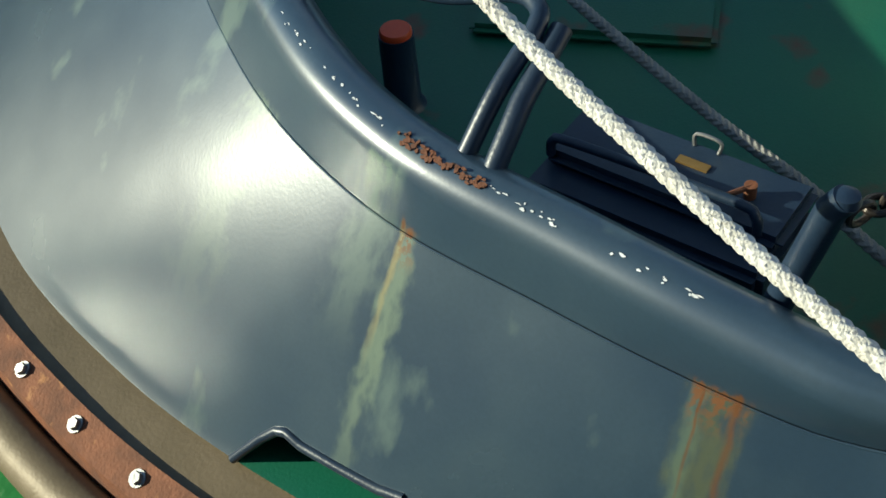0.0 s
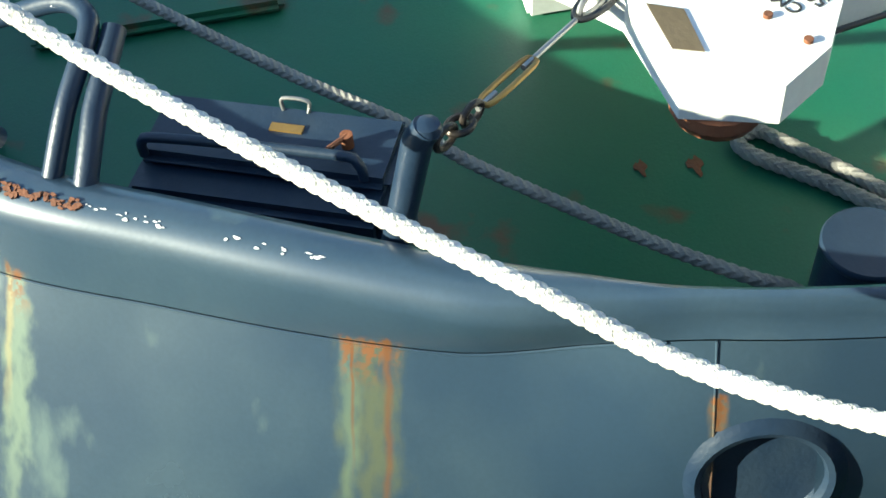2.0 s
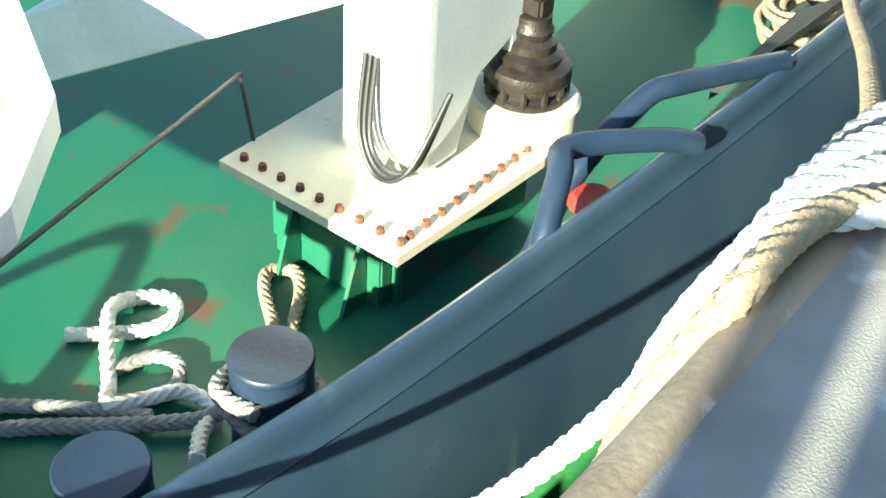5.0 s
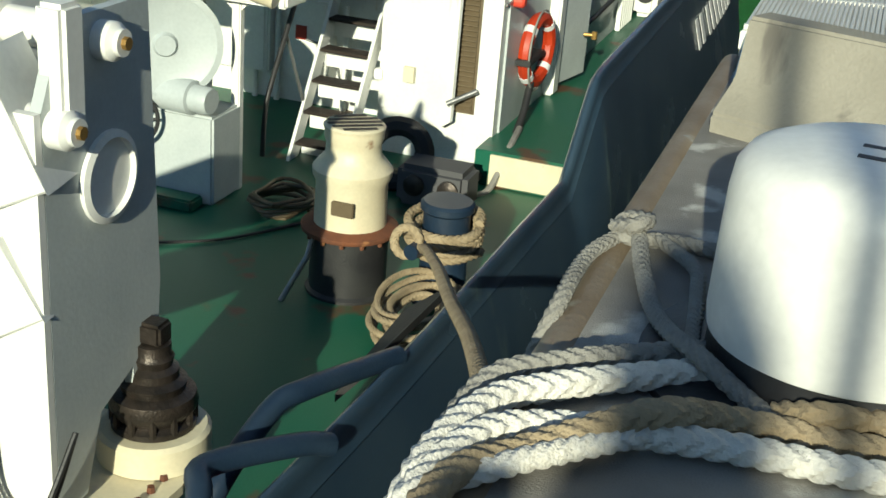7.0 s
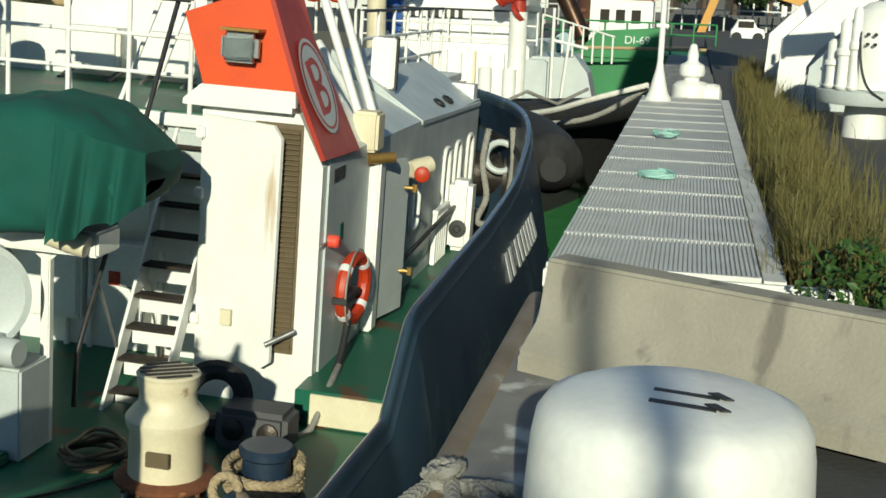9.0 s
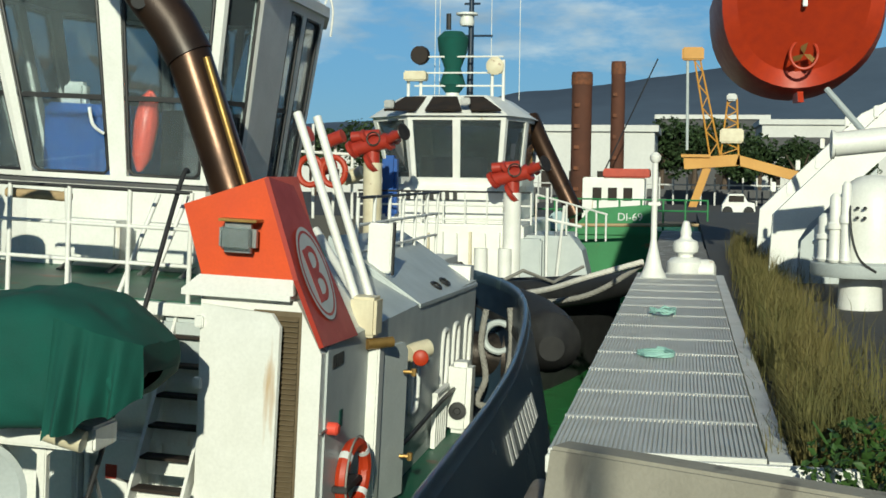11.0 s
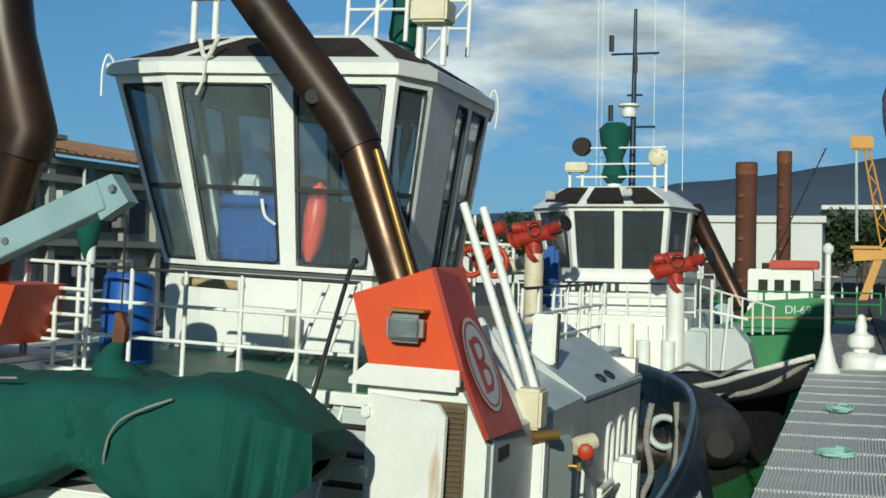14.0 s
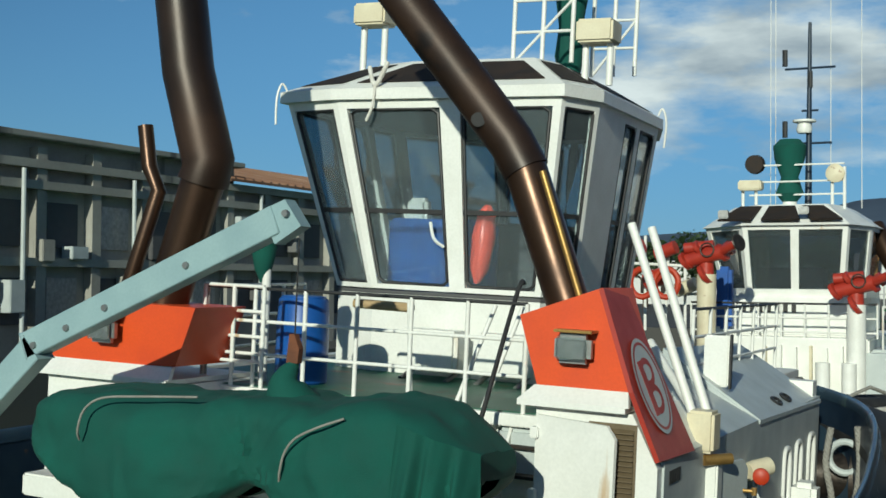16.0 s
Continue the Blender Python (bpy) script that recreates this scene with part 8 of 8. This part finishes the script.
for x0, z0, x1, z1 in ((-11.6, 0.2, -11.6, 2.7), (-10.9, 0.2, -10.9, 3.0), (-10.3, 0.2, -10.2, 2.6), (-9.7, 0.2, -9.7, 2.1), (-11.8, 1.2, -9.2, 1.3), (-11.7, 2.2, -9.6, 2.1), (-3.9, -1.4, -3.9, 1.2), (-3.6, -1.4, -3.4, 0.7), (-3.9, 0.3, -2.9, 0.1)):
    bm = B()
    cyl(bm, (x0, 36.3, z0), (x1, 36.3, z1), 0.045, n=8)
    part("stanchion", bm, "white", t2)
for x, z, r, m_ in ((-10.5, 1.75, 0.26, "red"), (-10.2, 2.55, 0.2, "red"), (-9.6, 1.5, 0.2, "cream"), (-11.2, 2.6, 0.24, "red")):
    bm = B()
    cyl(bm, (x - 0.3, 36.1, z - 0.12), (x + 0.3, 36.0, z + 0.1), r, n=14)
    part("foam_pipe", bm, m_, t2, "painted fire main pipe")
for c, zc in (((-8.5, 34.0), 2.35), ((-4.9, 36.2), 1.55)):
    for k, (dx, dz, r) in enumerate(((0.0, -0.5, 0.3), (-0.55, -0.15, 0.26), (0.45, 0.08, 0.26), (-0.2, 0.22, 0.2), (0.65, 0.2, 0.2))):
        bm = B()
        cyl(bm, (c[0] + dx - 0.04, c[1] - 0.1, zc + dz - 0.03), (c[0] + dx + 0.05, c[1] - 0.12, zc + dz + 0.03), r, n=16)
        part("flange", bm, "red", t2, "red pipe flange")
    bm = B()
    ring(bm, Vector((c[0] + 0.1, c[1] - 0.35, zc + 0.15)), Vector((1, 0, 0)), Vector((0, 0, 1)), 0.18, 0.18, 0.025, 18)
    part("handwheel", bm, "darksteel", t2)
for x, z, w, h in ((-8.9, 3.5, 0.3, 0.25), (-6.6, 3.6, 0.3, 0.22)):
    bm = B()
    box(bm, (x, 36.9, z), (x + w, 37.1, z + h), 0.03)
    part("floodlight", bm, "steel", t2)
for k in range(6):
    bm = B()
    sweep(bm, [(-9.5 + 1.2 * k, 26.1 + 0.28 * (k - 2.5) ** 2, -0.55), (-8.9 + 1.2 * k, 26.0 + 0.28 * (k - 2) ** 2, -0.85), (-8.3 + 1.2 * k, 26.1 + 0.28 * (k - 1.5) ** 2, -0.55)], 0.04, 8)
    part("fender_chain", bm, "ropegrey", t2, "slack rope along the black fender")
for x0 in (-10.6, -9.9):
    bm = B()
    ring(bm, Vector((x0, 35, 1.6)), Vector((1, 0, 0)), Vector((0, 0, 1)), 0.35, 0.4, 0.09, 20)
    part("life_ring", bm, "ring", t2)
rope("mooring_line", [(-3.0, 21.3, -0.5), (-2.4, 23.0, -0.5), (-1.8, 24.0, -0.35), (-0.75, 24.4, -0.05)], 0.05, "ropewhite", "white mooring line of the second tug", tug=False, step=0.05)
rope("mooring_line", [(-6.5, 26.0, -0.7), (-4.0, 25.0, -0.95), (-2.0, 24.6, -0.8), (-0.75, 24.6, -0.1)], 0.05, "ropegrey", "grey mooring line over the black bow", tug=False, step=0.05)

# ---- piles, barge, yellow crane ----
def pile(x, y, r, top, label):
    th = thing("mooring_pile", label, "pile", (x, y, -4.5), "mooring piles", tug=False)
    part("shaft", lathe(B(), (x, y, -4.5), [(r, 0), (r, 9 + top - 4.5)], 24), "pilerust", th)
    part("cap_ring", lathe(B(), (x, y, top - 0.55), [(r * 1.05, 0), (r * 1.05, 0.45), (r * 0.9, 0.5)], 24), "rust", th, "faded orange top band")
    for k in range(5):
        bm = B()
        box(bm, (x - r * 0.6, y - r - 0.06, top - 1.5 - k * 0.9), (x - r * 0.1, y - r + 0.05, top - 1.35 - k * 0.9))
        part("rung", bm, "rust", th, smooth=False)


pile(-4.5, 55, 0.44, 6.0, "rust-brown steel mooring pile with orange top")
pile(-2.95, 55, 0.30, 6.45, "slimmer rust-brown steel mooring pile")
ba = thing("barge", "green work barge with white and red cabin", "barge", (-2, 50, WATER), tug=False)
bm = B()
box(bm, (-6.0, 47, -3.8), (0.8, 53, -0.45), 0.1)
hullb = part("hull", bm, "barge", ba)
bm = B()
slab(bm, [(-4.3, 46.9, -0.6), (-1.0, 46.9, -0.6), (-1.0, 46.9, 0.55), (-3.4, 46.9, 0.35)], (0, 0.1, 0))
bow_ = part("bow_plate", bm, "barge", ba, smooth=False)
lettering("DI-69", 0.40, facing((-1.99, 46.88, 0.05), (1, 0, 0), (0, 0, 1)), "textwhite", "writing", bow_)
bm = B()
box(bm, (-4.0, 50, -0.45), (-1.6, 52, 1.5), 0.05)
part("cabin", bm, "white", ba)
bm = B()
box(bm, (-3.2, 49.9, 1.5), (-1.4, 52.1, 1.85), 0.05)
part("cabin_roof", bm, "ring", ba)
for x in (-3.6, -3.0, -2.4):
    bm = B()
    box(bm, (x, 49.96, 0.6), (x + 0.35, 49.99, 1.1))
    part("cabin_window", bm, "soot", ba, smooth=False)
for k in range(9):
    bm = B()
    cyl(bm, (-5.6 + 0.8 * k, 47.2, -0.45), (-5.6 + 0.8 * k, 47.2, 0.7), 0.04, n=6)
    part("rail_post", bm, "barge", ba)
for z in (0.3, 0.7):
    bm = B()
    cyl(bm, (-5.6, 47.2, z), (0.8, 47.2, z), 0.035, n=6)
    part("rail_bar", bm, "barge", ba)
part("winch", lathe(B(), (-4.6, 46.5, -0.1), [(0.35, 0), (0.35, 0.1), (0.2, 0.12), (0.2, 0.5), (0.35, 0.52)], 18, (0.2, -1, 0)), "davit", ba)
bm = B()
slab(bm, [(-4.9, 46.4, -1.8), (-4.1, 46.4, -1.8), (-4.3, 46.4, -0.3), (-4.7, 46.4, -0.3)], (0, 0.3, 0))
part("winch_stand", bm, "barge", ba, smooth=False)
bm = B()
cyl(bm, (-3.2, 51, 1.8), (-1.2, 51, 6.2), 0.03, n=6)
part("aerial", bm, "black", ba)
bm = B()
sweep(bm, [(-4.0, 45, -0.2), (3.5, 46, -0.1)], 0.06, 8)
solo("gangway_boom", bm, "wood", "long pale boom lying across the quay", "boom", (0, 45, -0.2), False)

yc = thing("harbour_crane", "yellow harbour crane with a lattice jib", "crane", (0.5, 90, -0.55), tug=False)
part("girder", beam((-0.2, 90, 2.45), (3.6, 90, 2.75), 0.8, 0.8), "yellow", yc)
part("girder", beam((3.4, 90, 2.75), (8.4, 90, 1.4), 0.8, 0.7), "yellow", yc)
part("leg", beam((1.4, 90, 2.2), (0.4, 90, -0.7), 0.6, 0.55), "yellow", yc)
part("leg", beam((8.0, 90, 1.4), (8.8, 90, -0.7), 0.6, 0.55), "yellow", yc)
bm = B()
box(bm, (-0.4, 89.4, 2.9), (1.6, 90.6, 3.1))
part("platform", bm, "yellow", yc, smooth=False)
for (xa, za), (xb, zb), w in (((1.9, 3.1), (0.4, 10.4), 0.35), ((2.9, 3.1), (3.0, 7.0), 0.6)):
    for s in (-1, 1):
        bm = B()
        cyl(bm, (xa + s * w, 90, za), (xb + s * w * 0.5, 90, zb), 0.07, n=6)
        part("chord", bm, "yellow", yc)
    n = 9
    for k in range(n):
        f0, f1 = k / n, (k + 1) / n
        s = 1 if k % 2 else -1
        bm = B()
        cyl(bm, (xa + (xb - xa) * f0 + s * w * (1 - 0.5 * f0), 90, za + (zb - za) * f0), (xa + (xb - xa) * f1 - s * w * (1 - 0.5 * f1), 90, za + (zb - za) * f1), 0.045, n=5)
        part("lattice", bm, "yellow", yc)
bm = B()
box(bm, (2.2, 89.6, 3.9), (3.8, 90.4, 4.9), 0.1)
part("machine_house", bm, "cream", yc)
bm = B()
box(bm, (-0.5, 89.7, 9.6), (1.0, 90.3, 10.5), 0.1)
part("jib_head", bm, "yellow", yc)
bm = B()
cyl(bm, (-0.1, 90, 9.7), (0.0, 90, 3.4), 0.1, n=8)
part("mast_pole", bm, "grey", yc)
bm = B()
box(bm, (2.6, 89.6, 6.8), (3.3, 90.4, 7.3), 0.1)
part("top_cab", bm, "wallwhite", yc)

# ---- car, fences, buildings, trees, hill ----
cr2 = thing("car", "small white car parked on the far apron", "car", (2.6, 70, -0.55), tug=False)
bm = B()
loft(bm, [[(1.9 + x, y, -0.3 + z) for x, z in ((0, 0), (0.02, 0.4), (0.1, 0.5), (0.35, 0.95), (1.1, 0.97), (1.35, 0.55), (1.7, 0.48), (1.75, 0.1), (1.7, 0))] for y in (69.2, 70.8)], True)
part("body", bm, "white", cr2)
bm = B()
box(bm, (2.25, 69.15, 0.25), (3.05, 69.19, 0.58), 0.01)
part("windows", bm, "soot", cr2, smooth=False)
for x in (2.2, 3.3):
    part("wheel", lathe(B(), (x, 69.3, -0.27), [(0.28, 0), (0.28, 0.18), (0.15, 0.2)], 18, (0, -1, 0)), "rubber", cr2)


def building(x0, x1, y, z1, mat, rows_, label, roof="wallwhite", step=2.2):
    th = thing("building", label, "building", ((x0 + x1) / 2, y, -0.55), tug=False)
    bm = B()
    box(bm, (x0, y, -0.55), (x1, y + 12, z1))
    part("wall", bm, mat, th, smooth=False)
    bm = B()
    box(bm, (x0 - 0.3, y - 0.3, z1), (x1 + 0.3, y + 12.3, z1 + 0.5))
    part("roof", bm, roof, th, smooth=False)
    for r in range(rows_):
        zb = 0.6 + r * 3.0
        if zb + 1.4 > z1:
            break
        x = x0 + 0.7
        while x + 1.2 < x1:
            bm = B()
            box(bm, (x, y - 0.04, zb), (x + 1.1, y - 0.01, zb + 1.3))
            part("window", bm, "soot", th, smooth=False)
            x += step


building(-12, -2.5, 100, 5.0, "wallwhite", 1, "low white harbour building behind the piles")
building(-3.5, 9.0, 150, 8.2, "walldark", 2, "long dark grey warehouse with pale roof", "wallwhite", 3)
building(7.0, 26, 125, 6.6, "wallwhite", 2, "white two-storey harbour office with a dark band", "wallwhite")
building(28, 50, 120, 6.0, "wallwhite", 2, "pale harbour building further along")
building(-60, -20, 130, 3.5, "wallwhite", 1, "low pale harbour sheds")
bm = B()
box(bm, (6.9, 124.9, 4.0), (26.1, 124.99, 5.4))
solo("facade_band", bm, "walldark", "dark band on the harbour office", "facade", (16, 125, 4), False, smooth=False)
fe = thing("fence", "long pale fence across the far apron", "fence", (5, 95, -0.55), tug=False)
for k in range(40):
    bm = B()
    box(bm, (-14 + k * 1.0, 95, -0.55), (-13.88 + k * 1.0, 95.1, 1.5))
    part("post", bm, "steel", fe, smooth=False)
bm = B()
box(bm, (-14, 95.02, 0.9), (26, 95.08, 1.0))
part("rail", bm, "steel", fe, smooth=False)
bm = B()
box(bm, (-14, 98, -0.55), (30, 98.3, 0.6))
part("base_wall", bm, "walldark", fe, smooth=False)


def tree(x, y, h, w, seed, label):
    random.seed(seed)
    th = thing("tree", label, "tree", (x, y, -0.55), "far trees", tug=False)
    bm = B()
    sweep(bm, [(x, y, -0.6), (x + 0.1, y, h * 0.3), (x, y, h * 0.62)], [0.28, 0.2, 0.1], 8)
    part("trunk", bm, "bark", th)
    for k in range(4):
        bm = B()
        a = k * 1.6 + seed
        sweep(bm, [(x, y, h * 0.3), (x + w * 0.3 * math.cos(a), y + 0.4 * math.sin(a), h * 0.5), (x + w * 0.55 * math.cos(a), y + 0.8 * math.sin(a), h * 0.68)], [0.12, 0.08, 0.04], 6)
        part("limb", bm, "bark", th)
    for k in range(5):
        c = (random.uniform(-0.55, 0.55) * w, random.uniform(-0.4, 0.4) * w, h * random.uniform(0.42, 0.78) + 0.55)
        ob = leaves("crown", c, (w * 0.55, w * 0.5, h * 0.26), 520, 0.42, "tree", "")
        ob.parent = th


for k, (x, y, h, w) in enumerate(((-2.2, 112, 6.6, 3.2), (0.6, 114, 7.0, 3.4), (3.2, 113, 6.2, 3.0), (-5.5, 116, 5.4, 2.8), (9.5, 112, 5.2, 2.6), (-22, 105, 7.0, 4.0), (-27, 108, 6.2, 4.0), (-33, 110, 5.5, 4.0), (-17, 110, 5.8, 3.4), (6.3, 116, 5.6, 2.8), (14.5, 118, 5.2, 3.0))):
    tree(x, y, h, w, 20 + k, "dark green leafy tree behind the harbour")

# mountain ridge; the blue of distance haze is in its colour
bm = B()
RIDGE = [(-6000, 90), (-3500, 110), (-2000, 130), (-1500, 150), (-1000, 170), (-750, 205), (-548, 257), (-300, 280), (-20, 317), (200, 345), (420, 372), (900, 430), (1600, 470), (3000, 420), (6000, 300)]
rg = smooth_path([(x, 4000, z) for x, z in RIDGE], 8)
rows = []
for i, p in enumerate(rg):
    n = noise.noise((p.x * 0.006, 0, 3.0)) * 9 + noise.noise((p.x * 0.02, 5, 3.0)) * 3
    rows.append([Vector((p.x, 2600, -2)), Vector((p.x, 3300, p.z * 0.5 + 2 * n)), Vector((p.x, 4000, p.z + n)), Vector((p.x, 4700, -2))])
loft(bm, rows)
solo("backdrop_hill", bm, "hill", "wooded mountain behind the harbour, distance haze put into its blue", "mountain", (0, 4000, 0), False, kind="structure")

# ---- quay shed across the basin ----
bm = B()
box(bm, (-80, -20, -5), (-21, 60, -0.6))
solo("pavement_opposite", bm, "asphalt", "dark quay on the other side of the basin", "quay", (-40, 20, -0.6), False, kind="structure")
sh2 = thing("shed", "long grey weathered shed with pilasters and a rusty roof", "shed", (-26, 30, -0.6), tug=False)
bm = B()
box(bm, (-40, 5, -0.6), (-24, 34, 5.2))
box(bm, (-40, 34, -0.6), (-24, 56, 4.7))
part("wall", bm, "shed", sh2, smooth=False)
for k in range(24):
    y = 6 + k * 2.1
    bm = B()
    box(bm, (-24.0, y, -0.6), (-23.72, y + 0.35, 5.0 if y < 33 else 4.6))
    part("pilaster", bm, "shed", sh2, smooth=False)
    for z in (0.4, 2.4):
        bm = B()
        box(bm, (-23.99, y + 0.6, z), (-23.93, y + 1.75, z + 1.2))
        part("window", bm, "walldark" if (k + int(z)) % 3 else "steel", sh2, smooth=False)
for z in (1.9, 3.9, 4.45):
    bm = B()
    box(bm, (-24.0, 5, z), (-23.65, 56, z + 0.22))
    part("ledge", bm, "shed", sh2, smooth=False)
bm = B()
slab(bm, [(-23.4, 33, 4.72), (-23.4, 57, 4.72), (-32, 57, 6.4), (-32, 33, 6.4)], (0, 0, 0.08))
rf = part("roof", bm, "roofrust", sh2, "rusty corrugated roof", smooth=False)
for k in range(47):
    y = 33.2 + k * 0.5
    bm = B()
    slab(bm, [(-23.4, y, 4.802), (-23.4, y + 0.12, 4.802), (-32, y + 0.12, 6.482), (-32, y, 6.482)], (0, 0, 0.05))
    part("rib", bm, "roofrust", rf, smooth=False)

bm = B()
box(bm, (-24.3, 5, 5.2), (-23.55, 34, 5.36), 0.02)
part("parapet", bm, "shed", sh2, smooth=False)
random.seed(11)
for k in range(16):
    y, z = 20.5 + k * 1.1, random.uniform(0.3, 3.2)
    bm = B()
    box(bm, (-23.9, y, z), (-23.5, y + random.uniform(0.3, 0.7), z + random.uniform(0.3, 0.9)), 0.02)
    part("wall_unit", bm, random.choice(("grey", "shed", "steel", "walldark")), sh2, "boxed wall unit on the shed", smooth=False)
for y in (24.3, 28.6, 31.2, 35.0):
    bm = B()
    cyl(bm, (-23.6, y, -0.5), (-23.6, y, 4.4), 0.06, n=8)
    part("downpipe", bm, "grey", sh2)

# ---- unseen walls and posts added behind and on the land side for their shade ----
# added out of view to shade the apron; its slots let sun streaks through
bm = B()
for x0, x1 in ((0.06, 0.215), (0.305, 0.75), (0.81, 14.0)):
    box(bm, (x0, -3.3, -0.1), (x1, -3.1, 1.92), 0.01)
box(bm, (0.06, -3.29, -0.1), (14.0, -3.11, 0.05))
solo("wall_south", bm, "wallwhite", "unseen pale slatted wall added to shade the quay apron", "wall", (6, -3.2, -0.1), False, kind="structure")
# added out of view to hold back sky light from the land side
bm = B()
box(bm, (10.0, -30, -0.1), (10.4, 30, 6.5), 0.02)
solo("wall_east", bm, "shed", "unseen grey wall added on the land side to cut sky light", "wall", (10.2, 0, -0.1), False, kind="structure")
# added out of view so the wheelhouse panes reflect no glare from the water
bm = B()
box(bm, (-60, -26, -5), (-0.75, -25, 2.6), 0.02)
solo("wall_basin", bm, "walldark", "unseen dark wall added astern to block water glare", "wall", (-30, -25.5, -5), False, kind="structure")
# unseen pole, set by its shadow band across bollard and barrier
bm = B()
lathe(bm, (1.83, -9.3, -0.06), [(0.16, 0), (0.15, 0.4), (0.058, 0.5), (0.05, 5.55), (0.02, 5.6)], 18)
solo("pole", bm, "grey", "plain grey pole on the quay apron", "pole", (1.83, -9.3, -0.06), False)
# unseen pillar, added to shade the left side of the quay bollard
bm = B()
lathe(bm, (1.48, -9.3, -0.06), [(0.17, 0), (0.17, 3.9), (0.20, 4.2), (0.20, 4.4), (0.10, 4.62), (0.02, 4.65)], 24)
solo("pillar", bm, "wallwhite", "unseen pale round pillar added to shade the quay bollard", "pillar", (1.48, -9.3, -0.06), False)
